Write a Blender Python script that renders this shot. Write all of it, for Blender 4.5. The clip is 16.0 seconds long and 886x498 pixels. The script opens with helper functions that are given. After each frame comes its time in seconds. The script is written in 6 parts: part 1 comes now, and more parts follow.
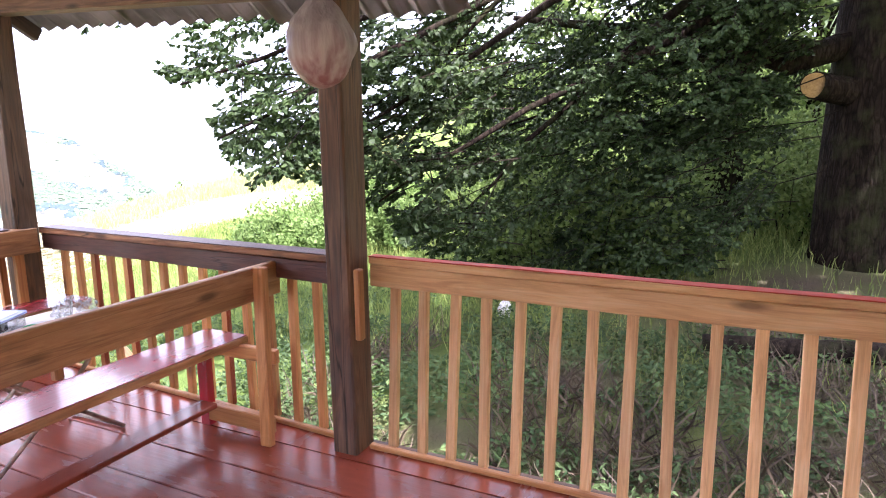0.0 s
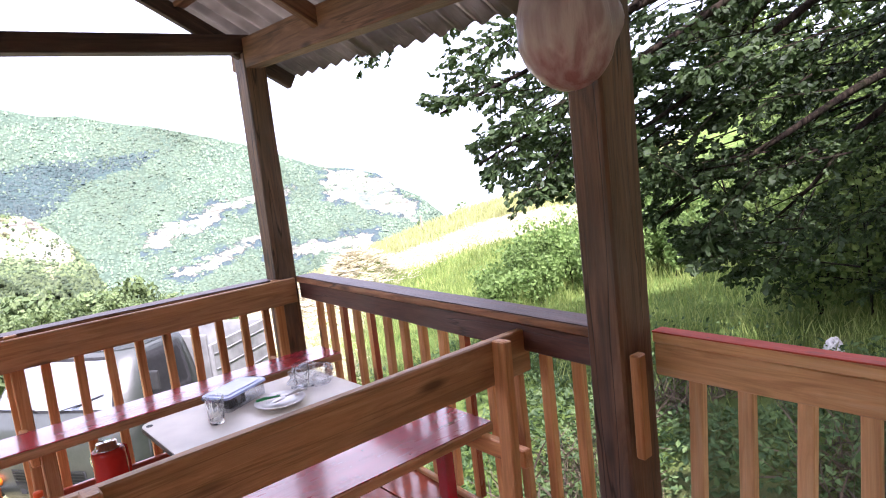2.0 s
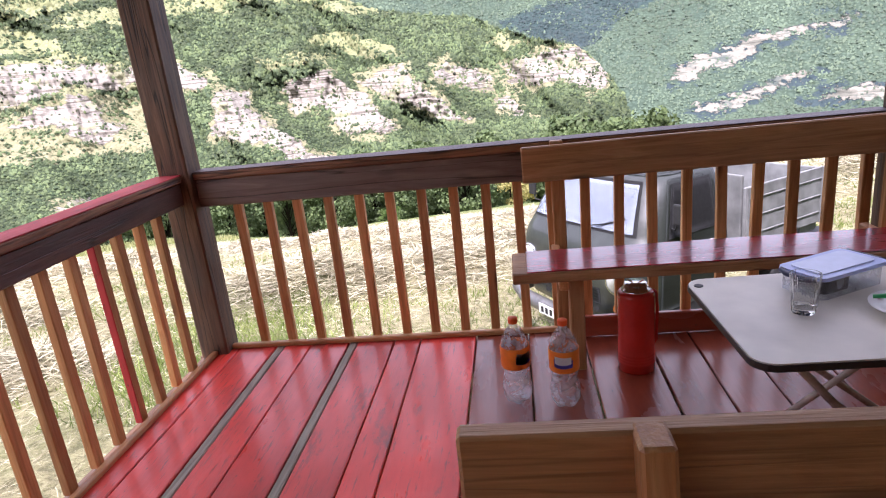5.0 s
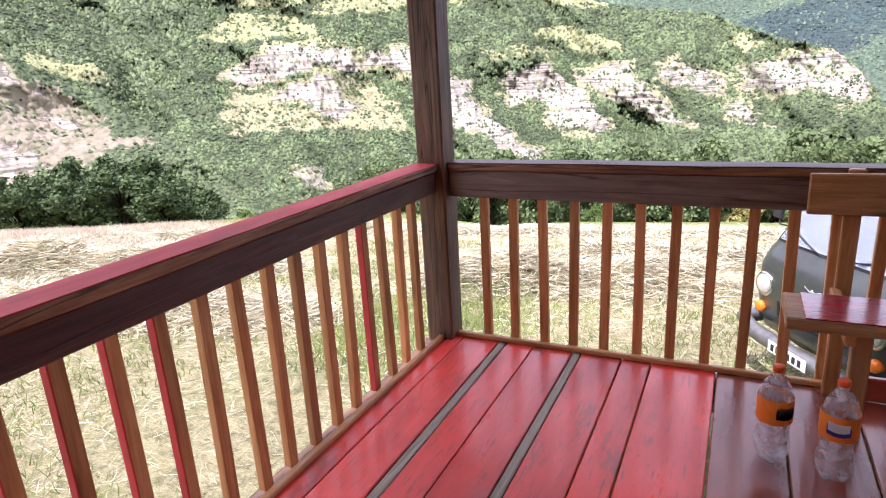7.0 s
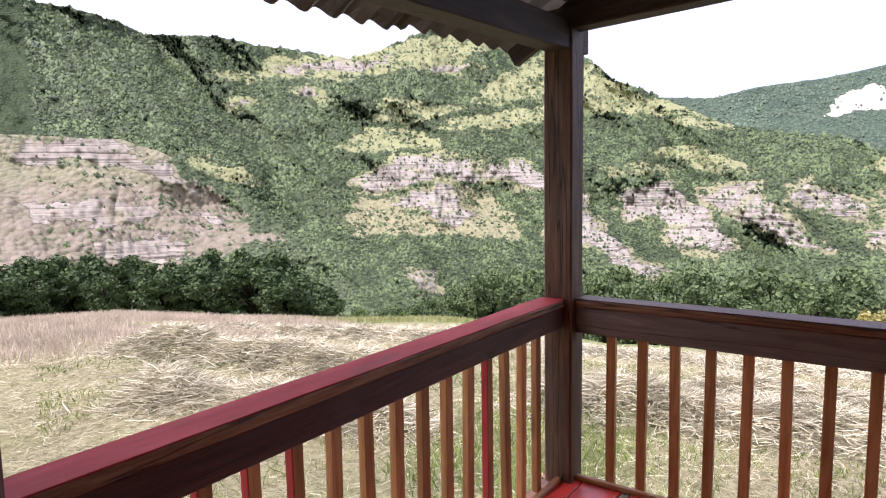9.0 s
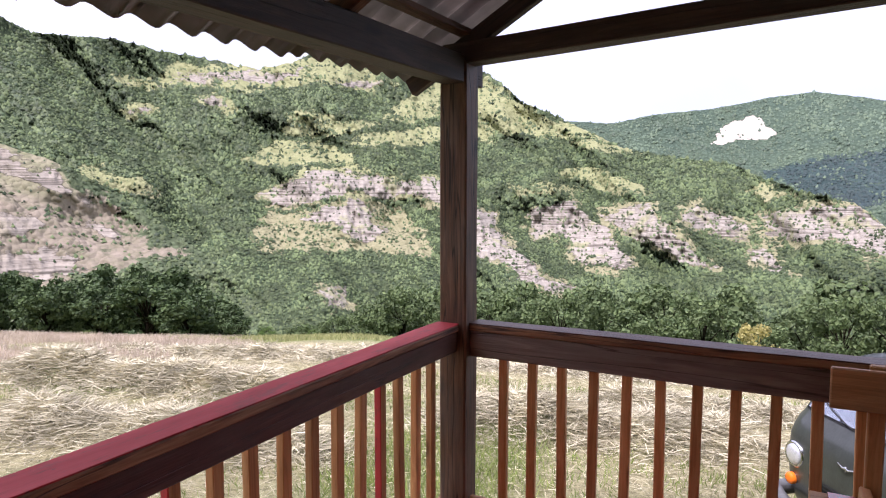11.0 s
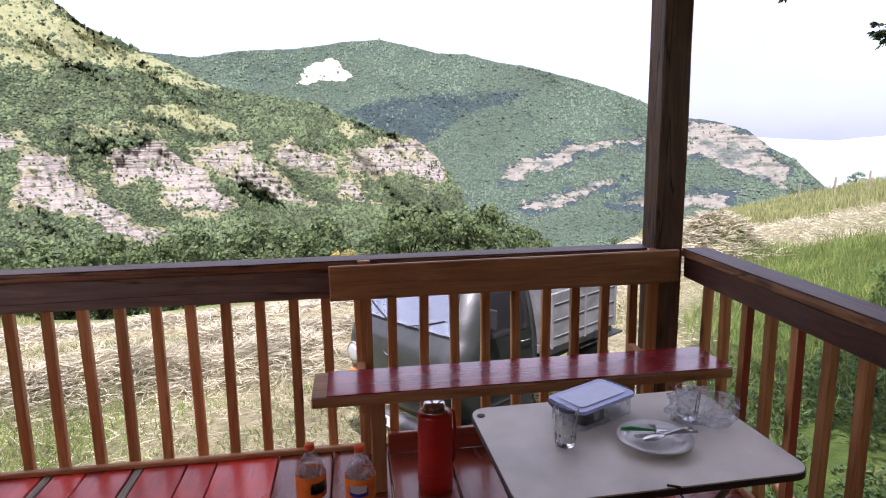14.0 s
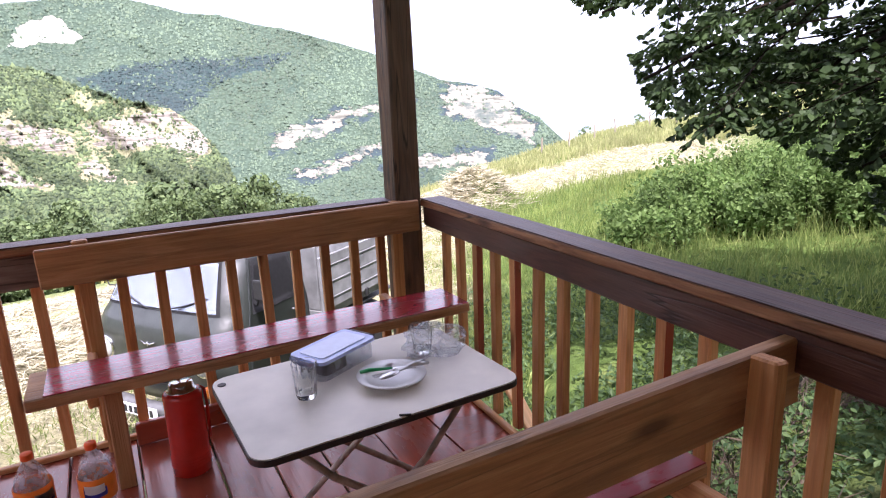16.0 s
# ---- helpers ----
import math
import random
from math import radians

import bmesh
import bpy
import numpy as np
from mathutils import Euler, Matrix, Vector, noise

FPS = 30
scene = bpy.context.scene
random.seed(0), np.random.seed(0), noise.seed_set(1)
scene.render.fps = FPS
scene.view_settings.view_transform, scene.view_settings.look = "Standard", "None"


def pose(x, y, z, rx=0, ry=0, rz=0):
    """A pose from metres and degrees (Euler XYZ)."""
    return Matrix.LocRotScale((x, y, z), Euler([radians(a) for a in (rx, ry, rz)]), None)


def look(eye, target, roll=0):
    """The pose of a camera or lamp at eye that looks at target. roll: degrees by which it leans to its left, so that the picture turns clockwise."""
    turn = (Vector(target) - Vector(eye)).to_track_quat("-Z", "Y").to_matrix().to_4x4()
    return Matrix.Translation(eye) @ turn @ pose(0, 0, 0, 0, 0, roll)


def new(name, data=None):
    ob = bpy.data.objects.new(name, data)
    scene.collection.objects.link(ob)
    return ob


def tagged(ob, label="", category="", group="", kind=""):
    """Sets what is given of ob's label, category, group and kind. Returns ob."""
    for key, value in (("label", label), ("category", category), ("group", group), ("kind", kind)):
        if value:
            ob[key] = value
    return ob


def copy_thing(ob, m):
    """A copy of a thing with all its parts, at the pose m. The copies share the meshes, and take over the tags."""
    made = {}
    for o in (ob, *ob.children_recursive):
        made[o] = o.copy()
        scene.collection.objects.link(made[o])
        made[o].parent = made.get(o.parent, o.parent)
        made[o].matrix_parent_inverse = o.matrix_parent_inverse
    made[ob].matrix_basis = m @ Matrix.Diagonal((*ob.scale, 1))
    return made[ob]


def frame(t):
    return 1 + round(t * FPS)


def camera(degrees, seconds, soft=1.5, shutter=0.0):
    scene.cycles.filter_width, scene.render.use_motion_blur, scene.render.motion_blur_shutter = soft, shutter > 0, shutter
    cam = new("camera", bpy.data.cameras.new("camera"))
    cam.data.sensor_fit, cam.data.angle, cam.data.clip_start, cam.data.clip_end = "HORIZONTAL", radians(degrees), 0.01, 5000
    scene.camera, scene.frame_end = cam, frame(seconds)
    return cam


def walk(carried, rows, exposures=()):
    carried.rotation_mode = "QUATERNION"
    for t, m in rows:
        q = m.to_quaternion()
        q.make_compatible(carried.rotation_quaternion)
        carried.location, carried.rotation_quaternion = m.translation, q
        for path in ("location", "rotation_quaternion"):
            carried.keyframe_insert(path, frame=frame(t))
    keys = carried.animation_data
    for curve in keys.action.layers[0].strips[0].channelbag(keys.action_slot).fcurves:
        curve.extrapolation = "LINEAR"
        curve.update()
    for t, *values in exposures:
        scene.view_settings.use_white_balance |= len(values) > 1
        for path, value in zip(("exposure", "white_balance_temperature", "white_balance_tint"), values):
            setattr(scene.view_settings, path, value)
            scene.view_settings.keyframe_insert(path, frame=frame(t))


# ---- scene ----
cam = camera(71.3, 16.0, soft=1.1)
PATH = [
    (0, (0.885, -3.96, 1.406), (2.663, -3.111, 1.061), -0.7),
    (0.5, (1.024, -3.961, 1.499), (2.766, -3.026, 1.194), -3.6),
    (1, (1.232, -3.788, 1.501), (2.897, -2.691, 1.339), -3.2),
    (1.5, (1.363, -3.663, 1.473), (2.86, -2.35, 1.283), -8.4),
    (2, (1.588, -3.503, 1.447), (2.846, -1.969, 1.196), -6.4),
    (2.5, (1.665, -3.398, 1.429), (2.781, -1.761, 1.155), -7.1),
    (3, (1.662, -3.181, 1.404), (2.524, -1.414, 1.037), -4.1),
    (3.5, (1.63, -2.975, 1.391), (2.199, -1.095, 1.016), -1.9),
    (4, (1.61, -2.795, 1.341), (1.875, -0.857, 0.925), -2.8),
    (4.2, (1.64, -2.702, 1.322), (1.751, -0.765, 0.839), -4.3),
    (6.3, (1.494, -2.607, 1.265), (0.921, -0.793, 0.647), -3.2),
    (6.5, (1.46, -2.605, 1.279), (0.803, -0.814, 0.677), -3.1),
    (7, (1.41, -2.616, 1.322), (0.564, -0.89, 0.77), -3.2),
    (7.5, (1.351, -2.612, 1.387), (0.347, -0.933, 0.973), -2.1),
    (8, (1.33, -2.649, 1.418), (0.167, -1.054, 1.095), -2.6),
    (8.2, (1.328, -2.653, 1.418), (0.144, -1.068, 1.124), -1.7),
    (10.5, (1.414, -2.667, 1.495), (0.382, -0.959, 1.364), -0.2),
    (11, (1.428, -2.65, 1.488), (0.498, -0.885, 1.339), 0.1),
    (11.5, (1.465, -2.643, 1.477), (0.706, -0.801, 1.299), -0.6),
    (12, (1.525, -2.644, 1.462), (0.953, -0.737, 1.27), -1.0),
    (12.5, (1.599, -2.645, 1.454), (1.241, -0.688, 1.247), -0.8),
    (13, (1.685, -2.642, 1.438), (1.547, -0.66, 1.21), -1.4),
    (13.5, (1.742, -2.645, 1.429), (1.826, -0.67, 1.127), -2.4),
    (14, (1.77, -2.639, 1.419), (2.049, -0.689, 1.069), -0.9),
    (14.5, (1.807, -2.644, 1.414), (2.291, -0.739, 1.042), -1.6),
    (15, (1.836, -2.663, 1.405), (2.501, -0.818, 1.012), -1.6),
    (15.5, (1.854, -2.691, 1.397), (2.595, -0.885, 0.962), -2.1),
    (16, (1.915, -2.701, 1.38), (2.844, -0.995, 0.905), -2.4),
]
EXPOSURES = [(0.0, 2.88, 5800, 32), (1.0, 2.88, 5800, 32), (1.5, 2.70, 5800, 32), (2.0, 2.25, 5800, 32), (3.0, 1.60, 5800, 32), (4.0, 1.30, 5800, 32), (6.3, 1.50, 5800, 32), (7.0, 1.45, 5800, 32), (7.5, 1.30, 5800, 32), (8.2, 0.95, 5800, 32), (10.5, 0.80, 5800, 32), (11.5, 0.80, 5800, 32), (13.0, 0.78, 5800, 32), (14.5, 1.05, 5800, 32), (16.0, 1.60, 5800, 32)]
walk(cam, [(t, look(eye, target, roll)) for t, eye, target, roll in PATH], EXPOSURES)

# ---- daylight ----
SUN_AZ, SUN_EL = 196.0, 60.0          # degrees clockwise from +y, and above the horizon
world = bpy.data.worlds.new("sky")
scene.world = world
world.use_nodes = True
wn = world.node_tree
sky = wn.nodes.new("ShaderNodeTexSky")
sky.sky_type = 'NISHITA'
sky.sun_disc = False
sky.sun_elevation = radians(SUN_EL)
sky.sun_rotation = radians(SUN_AZ)
sky.air_density, sky.dust_density, sky.ozone_density = 1.0, 2.0, 1.0
# thin bright summer haze and cloud over the whole sky
tcw = wn.nodes.new("ShaderNodeTexCoord")
cl = wn.nodes.new("ShaderNodeTexNoise")
cl.inputs["Scale"].default_value, cl.inputs["Detail"].default_value = 1.6, 5.0
wn.links.new(tcw.outputs["Generated"], cl.inputs["Vector"])
clr = wn.nodes.new("ShaderNodeMapRange")
clr.inputs["From Min"].default_value, clr.inputs["From Max"].default_value = 0.35, 0.6
clr.inputs["To Min"].default_value, clr.inputs["To Max"].default_value = 0.55, 0.95
wn.links.new(cl.outputs["Fac"], clr.inputs["Value"])
wmix = wn.nodes.new("ShaderNodeMix")
wmix.data_type = 'RGBA'
wn.links.new(clr.outputs["Result"], wmix.inputs["Factor"])
wn.links.new(sky.outputs["Color"], wmix.inputs["A"])
# the veil of cloud is brightest round the sun and thinner, bluer opposite it
sa, se = radians(SUN_AZ), radians(SUN_EL)
sun_way = (math.sin(sa) * math.cos(se), math.cos(sa) * math.cos(se), math.sin(se))
dot = wn.nodes.new("ShaderNodeVectorMath")
dot.operation = 'DOT_PRODUCT'
wn.links.new(tcw.outputs["Generated"], dot.inputs[0])
dot.inputs[1].default_value = sun_way
veil = wn.nodes.new("ShaderNodeValToRGB")
veil.color_ramp.elements[0].position, veil.color_ramp.elements[0].color = 0.30, (0.54, 0.59, 0.65, 1)
veil.color_ramp.elements[1].position, veil.color_ramp.elements[1].color = 0.75, (1.0, 1.0, 1.0, 1)
half = wn.nodes.new("ShaderNodeMath")
half.operation = 'MULTIPLY_ADD'
half.inputs[1].default_value = half.inputs[2].default_value = 0.5
wn.links.new(dot.outputs["Value"], half.inputs[0])
wn.links.new(half.outputs[0], veil.inputs["Fac"])
bright = wn.nodes.new("ShaderNodeVectorMath")
bright.operation = 'SCALE'
bright.inputs["Scale"].default_value = 11.5
wn.links.new(veil.outputs["Color"], bright.inputs[0])
wn.links.new(bright.outputs["Vector"], wmix.inputs["B"])
wn.links.new(wmix.outputs["Result"], wn.nodes["Background"].inputs["Color"])
wn.nodes["Background"].inputs["Strength"].default_value = 0.094
sun = new("sun", bpy.data.lights.new("sun", 'SUN'))
sun.data.energy, sun.data.angle, sun.data.color = 4.3, radians(0.6), (1.0, 0.95, 0.86)
sun.matrix_world = look([50 * q for q in sun_way], (0, 0, 0))

# ---- materials ----
def mk(name):
    m = bpy.data.materials.new(name)
    m.use_nodes = True
    return m, m.node_tree, m.node_tree.nodes["Principled BSDF"]


def nd(nt, kind, ins=None, **props):
    n = nt.nodes.new("ShaderNode" + kind)
    for k, v in props.items():
        setattr(n, k, v)
    for k, v in (ins or {}).items():
        if isinstance(v, bpy.types.NodeSocket):
            nt.links.new(v, n.inputs[k])
        else:
            n.inputs[k].default_value = v
    return n


def rgba(c):
    return (c[0], c[1], c[2], 1.0)


def ramp(nt, fac, stops):
    r = nt.nodes.new("ShaderNodeValToRGB")
    nt.links.new(fac, r.inputs["Fac"])
    els = r.color_ramp.elements
    while len(els) < len(stops):
        els.new(0.5)
    for e, (p, c) in zip(els, stops):
        e.position = p
        e.color = rgba(c) if not isinstance(c, (int, float)) else (c, c, c, 1)
    return r.outputs["Color"]


def mixc(nt, fac, a, b, blend='MIX'):
    n = nt.nodes.new("ShaderNodeMix")
    n.data_type, n.blend_type = 'RGBA', blend
    for key, v in (("Factor", fac), ("A", a), ("B", b)):
        if isinstance(v, bpy.types.NodeSocket):
            nt.links.new(v, n.inputs[key])
        elif key == "Factor":
            n.inputs[key].default_value = v
        else:
            n.inputs[key].default_value = rgba(v)
    return n.outputs["Result"]


def bump(nt, bsdf, height, strength=0.3, dist=0.01):
    b = nd(nt, "Bump", {"Strength": strength, "Distance": dist, "Height": height})
    nt.links.new(b.outputs["Normal"], bsdf.inputs["Normal"])


def coords(nt, scale, per_object=True):
    """Object coordinates, shifted by a random amount for each object, scaled."""
    tc = nd(nt, "TexCoord")
    v = tc.outputs["Object"]
    if per_object:
        oi = nd(nt, "ObjectInfo")
        sh = nd(nt, "VectorMath", {0: oi.outputs["Random"], 1: (37.0, 19.0, 53.0)}, operation='MULTIPLY')
        v = nd(nt, "VectorMath", {0: v, 1: sh.outputs[0]}, operation='ADD').outputs[0]
    return nd(nt, "VectorMath", {0: v, 1: scale}, operation='MULTIPLY').outputs[0]


def wood(name, dark, mid, light, rough=0.6, vary=0.25, knots=True, grey=0.0, crack=0.0):
    """Sawn timber, grain along the piece's own x axis."""
    m, nt, b = mk(name)
    v = coords(nt, (1.0, 11.0, 11.0))
    g = nd(nt, "TexNoise", {"Vector": v, "Scale": 2.2, "Detail": 7.0, "Roughness": 0.62, "Distortion": 1.2})
    c = ramp(nt, g.outputs["Fac"], [(0.28, dark), (0.5, mid), (0.72, light)])
    v2 = coords(nt, (5.0, 160.0, 160.0))
    f = nd(nt, "TexNoise", {"Vector": v2, "Scale": 1.0, "Detail": 3.0})
    c = mixc(nt, 0.35, c, ramp(nt, f.outputs["Fac"], [(0.3, 0.55), (0.7, 1.0)]), 'MULTIPLY')
    big = nd(nt, "TexNoise", {"Vector": coords(nt, (1.5, 3.0, 3.0)), "Scale": 1.0, "Detail": 4.0})
    c = mixc(nt, 0.6, c, ramp(nt, big.outputs["Fac"], [(0.3, 0.62), (0.55, 1.0), (0.8, 1.12)]), 'MULTIPLY')
    if knots:
        k = nd(nt, "TexVoronoi", {"Vector": coords(nt, (2.6, 9.0, 9.0)), "Scale": 0.8, "Randomness": 1.0})
        c = mixc(nt, ramp(nt, k.outputs["Distance"], [(0.06, 0.85), (0.16, 0.0)]), c, [q * 0.35 for q in dark])
    if grey:
        gn = nd(nt, "TexNoise", {"Vector": coords(nt, (2.0, 6.0, 6.0)), "Scale": 1.3, "Detail": 6.0})
        c = mixc(nt, ramp(nt, gn.outputs["Fac"], [(0.42, 0.0), (0.7, grey)]), c, (0.16, 0.145, 0.13))
    height = f.outputs["Fac"]
    if crack:
        # long drying cracks along the grain
        ck = nd(nt, "TexNoise", {"Vector": coords(nt, (0.55, 13.0, 13.0)), "Scale": 1.0, "Detail": 3.0, "Roughness": 0.45})
        line = ramp(nt, ck.outputs["Fac"], [(0.487, 0.0), (0.498, crack), (0.502, crack), (0.513, 0.0)])
        c = mixc(nt, line, c, [q * 0.25 for q in dark])
        height = nd(nt, "Math", {0: f.outputs["Fac"], 1: line}, operation='SUBTRACT').outputs[0]
    oi = nd(nt, "ObjectInfo")
    tone = nd(nt, "MapRange", {"Value": oi.outputs["Random"], "To Min": 1 - vary, "To Max": 1 + vary})
    hs = nd(nt, "HueSaturation", {"Value": tone.outputs["Result"], "Color": c})
    nt.links.new(hs.outputs["Color"], b.inputs["Base Color"])
    b.inputs["Roughness"].default_value = rough
    bump(nt, b, height, 0.45, 0.005)
    return m


def paint(name, colour, worn, rough=0.3, wear=0.6, coat=0.0):
    """Brushed gloss paint over wood, scratched and thin in places."""
    m, nt, b = mk(name)
    oi = nd(nt, "ObjectInfo")
    big = nd(nt, "TexNoise", {"Vector": coords(nt, (0.8, 3.0, 3.0)), "Scale": 1.6, "Detail": 6.0, "Roughness": 0.6})
    c = mixc(nt, ramp(nt, big.outputs["Fac"], [(0.3, 0.0), (0.7, 1.0)]), [q * 0.62 for q in colour], [min(1, q * 1.22) for q in colour])
    sc = nd(nt, "TexNoise", {"Vector": coords(nt, (6.0, 60.0, 60.0)), "Scale": 1.4, "Detail": 6.0, "Roughness": 0.7})
    c = mixc(nt, ramp(nt, sc.outputs["Fac"], [(wear, 0.0), (wear + 0.1, 0.8)]), c, worn)
    dots = nd(nt, "TexVoronoi", {"Vector": coords(nt, (14.0, 22.0, 22.0)), "Scale": 1.0})
    c = mixc(nt, ramp(nt, dots.outputs["Distance"], [(0.05, 0.7), (0.1, 0.0)]), c, worn)
    dirt = nd(nt, "TexNoise", {"Vector": coords(nt, (3.0, 9.0, 9.0)), "Scale": 1.0, "Detail": 8.0, "Roughness": 0.75})
    c = mixc(nt, ramp(nt, dirt.outputs["Fac"], [(wear - 0.02, 0.0), (wear + 0.06, 0.55)]), c, worn)
    tone = nd(nt, "MapRange", {"Value": oi.outputs["Random"], "To Min": 0.8, "To Max": 1.15})
    hs = nd(nt, "HueSaturation", {"Value": tone.outputs["Result"], "Color": c})
    nt.links.new(hs.outputs["Color"], b.inputs["Base Color"])
    r = ramp(nt, big.outputs["Fac"], [(0.3, rough + 0.15), (0.7, max(0.05, rough - 0.08))])
    nt.links.new(r, b.inputs["Roughness"])
    b.inputs["Coat Weight"].default_value = coat
    b.inputs["Coat Roughness"].default_value = 0.12
    st = nd(nt, "TexNoise", {"Vector": coords(nt, (3.0, 45.0, 45.0)), "Scale": 1.0, "Detail": 4.0})
    bump(nt, b, st.outputs["Fac"], 0.25, 0.006)
    return m


def plain(name, colour, rough=0.5, metal=0.0, mottle=0.15, scale=20.0, bumps=0.1):
    m, nt, b = mk(name)
    tc = nd(nt, "TexCoord")
    n = nd(nt, "TexNoise", {"Vector": tc.outputs["Object"], "Scale": scale, "Detail": 5.0})
    c = mixc(nt, ramp(nt, n.outputs["Fac"], [(0.3, 0.0), (0.7, 1.0)]), [q * (1 - mottle) for q in colour], [min(1, q * (1 + mottle)) for q in colour])
    nt.links.new(c, b.inputs["Base Color"])
    b.inputs["Roughness"].default_value, b.inputs["Metallic"].default_value = rough, metal
    if bumps:
        bump(nt, b, n.outputs["Fac"], bumps, 0.004)
    return m


def leafmat(name, a, b_, trans=0.35, patch=0.7, spread=(0.55, 1.15)):
    m, nt, b = mk(name)
    geo = nd(nt, "NewGeometry")
    c = mixc(nt, geo.outputs["Random Per Island"], a, b_)
    n = nd(nt, "TexNoise", {"Vector": nd(nt, "TexCoord").outputs["Object"], "Scale": patch, "Detail": 2.0})
    c = mixc(nt, 0.7, c, ramp(nt, n.outputs["Fac"], [(0.36, spread[0]), (0.64, spread[1])]), 'MULTIPLY')
    nt.links.new(c, b.inputs["Base Color"])
    b.inputs["Roughness"].default_value = 0.6
    b.inputs["Specular IOR Level"].default_value = 0.22
    tr = nd(nt, "BsdfTranslucent", {"Color": c})
    mx = nd(nt, "MixShader", {0: trans, 1: b.outputs[0], 2: tr.outputs[0]})
    nt.links.new(mx.outputs[0], nt.nodes["Material Output"].inputs["Surface"])
    return m


def barkmat():
    """Furrowed bark, dark in the cracks, with moss and lichen."""
    m, nt, b = mk("furrowed_bark")
    P = nd(nt, "TexCoord").outputs["Object"]
    st = nd(nt, "VectorMath", {0: P, 1: (1.0, 1.0, 0.22)}, operation='MULTIPLY').outputs[0]
    wv = nd(nt, "TexNoise", {"Vector": st, "Scale": 9.0, "Detail": 7.0, "Roughness": 0.7, "Distortion": 0.8})
    v = nd(nt, "TexVoronoi", {"Vector": st, "Scale": 14.0}, feature='DISTANCE_TO_EDGE')
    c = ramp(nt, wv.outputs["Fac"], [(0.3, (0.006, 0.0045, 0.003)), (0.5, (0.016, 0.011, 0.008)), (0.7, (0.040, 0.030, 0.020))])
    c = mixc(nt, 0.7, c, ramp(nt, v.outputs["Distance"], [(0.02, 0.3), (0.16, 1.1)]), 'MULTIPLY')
    mo = nd(nt, "TexNoise", {"Vector": P, "Scale": 1.8, "Detail": 6.0, "Roughness": 0.7})
    c = mixc(nt, ramp(nt, mo.outputs["Fac"], [(0.5, 0.0), (0.68, 0.75)]), c, (0.030, 0.034, 0.013))
    nt.links.new(c, b.inputs["Base Color"])
    b.inputs["Roughness"].default_value = 0.95
    b.inputs["Specular IOR Level"].default_value = 0.1
    hh = mixc(nt, 0.5, wv.outputs["Fac"], v.outputs["Distance"])
    bump(nt, b, hh, 1.0, 0.06)
    return m


def glassmat(name, colour=(1, 1, 1), rough=0.02, ior=1.45):
    m, nt, b = mk(name)
    b.inputs["Base Color"].default_value = rgba(colour)
    b.inputs["Transmission Weight"].default_value = 1.0
    b.inputs["Roughness"].default_value, b.inputs["IOR"].default_value = rough, ior
    return m


M_POST = wood("brown_stained_beam", (0.035, 0.017, 0.010), (0.118, 0.056, 0.027), (0.22, 0.118, 0.06), 0.6, 0.15, grey=0.3, crack=0.9)
# brown roof timber, its backlit dimness against the sky put into the colour
M_BACKLIT = wood("backlit_dark_beam", (0.016, 0.010, 0.008), (0.045, 0.026, 0.018), (0.085, 0.050, 0.034), 0.65, 0.15, crack=0.8)
M_BEAM = wood("brown_stained_rail", (0.036, 0.012, 0.009), (0.080, 0.028, 0.019), (0.135, 0.056, 0.034), 0.5, 0.12, grey=0.22, crack=0.7)
M_GREYBEAM = wood("weathered_brown_rail", (0.10, 0.060, 0.044), (0.20, 0.135, 0.102), (0.28, 0.205, 0.160), 0.6, 0.1, grey=0.4, crack=0.8)
M_RAWCAP = wood("raw_cap_edge", (0.045, 0.018, 0.010), (0.27, 0.120, 0.050), (0.46, 0.24, 0.110), 0.6, 0.1, crack=0.8)
M_TAN = wood("varnished_pine", (0.37, 0.150, 0.050), (0.60, 0.280, 0.100), (0.72, 0.40, 0.165), 0.48, 0.2)
# the varnished pine, lightened in colour for daylight on the rear railing
M_PALEPINE = wood("pale_varnished_pine", (0.54, 0.29, 0.12), (0.78, 0.47, 0.22), (0.86, 0.60, 0.33), 0.48, 0.15)
M_BOARD = wood("weathered_pine_board", (0.29, 0.135, 0.052), (0.48, 0.245, 0.098), (0.60, 0.345, 0.155), 0.5, 0.12, grey=0.2, crack=0.35)
M_ROUGH = wood("rough_sawn_rafter", (0.06, 0.030, 0.015), (0.135, 0.068, 0.033), (0.22, 0.118, 0.06), 0.7, 0.3, crack=0.5)
M_RED = paint("red_floor_paint", (0.70, 0.050, 0.030), (0.13, 0.045, 0.032), 0.34, 0.575, 0.2)
M_BROWNRED = paint("brown_red_floor_paint", (0.31, 0.066, 0.034), (0.10, 0.05, 0.03), 0.20, 0.66, 0.2)
M_REDBENCH = paint("red_bench_paint", (0.38, 0.016, 0.030), (0.14, 0.05, 0.04), 0.20, 0.66, 0.7)
M_REDCAP = paint("worn_red_rail_paint", (0.64, 0.058, 0.060), (0.16, 0.06, 0.045), 0.6, 0.58)
M_REDCAP.node_tree.nodes["Principled BSDF"].inputs["Specular IOR Level"].default_value = 0.4
M_BRICKCAP = paint("brick_red_rail_paint", (0.44, 0.065, 0.036), (0.16, 0.06, 0.045), 0.5, 0.6)
M_BRICKCAP.node_tree.nodes["Principled BSDF"].inputs["Specular IOR Level"].default_value = 0.2
M_GREYWOOD = wood("grey_raw_wood", (0.20, 0.17, 0.125), (0.33, 0.285, 0.215), (0.44, 0.39, 0.30), 0.8, 0.1, crack=0.4)

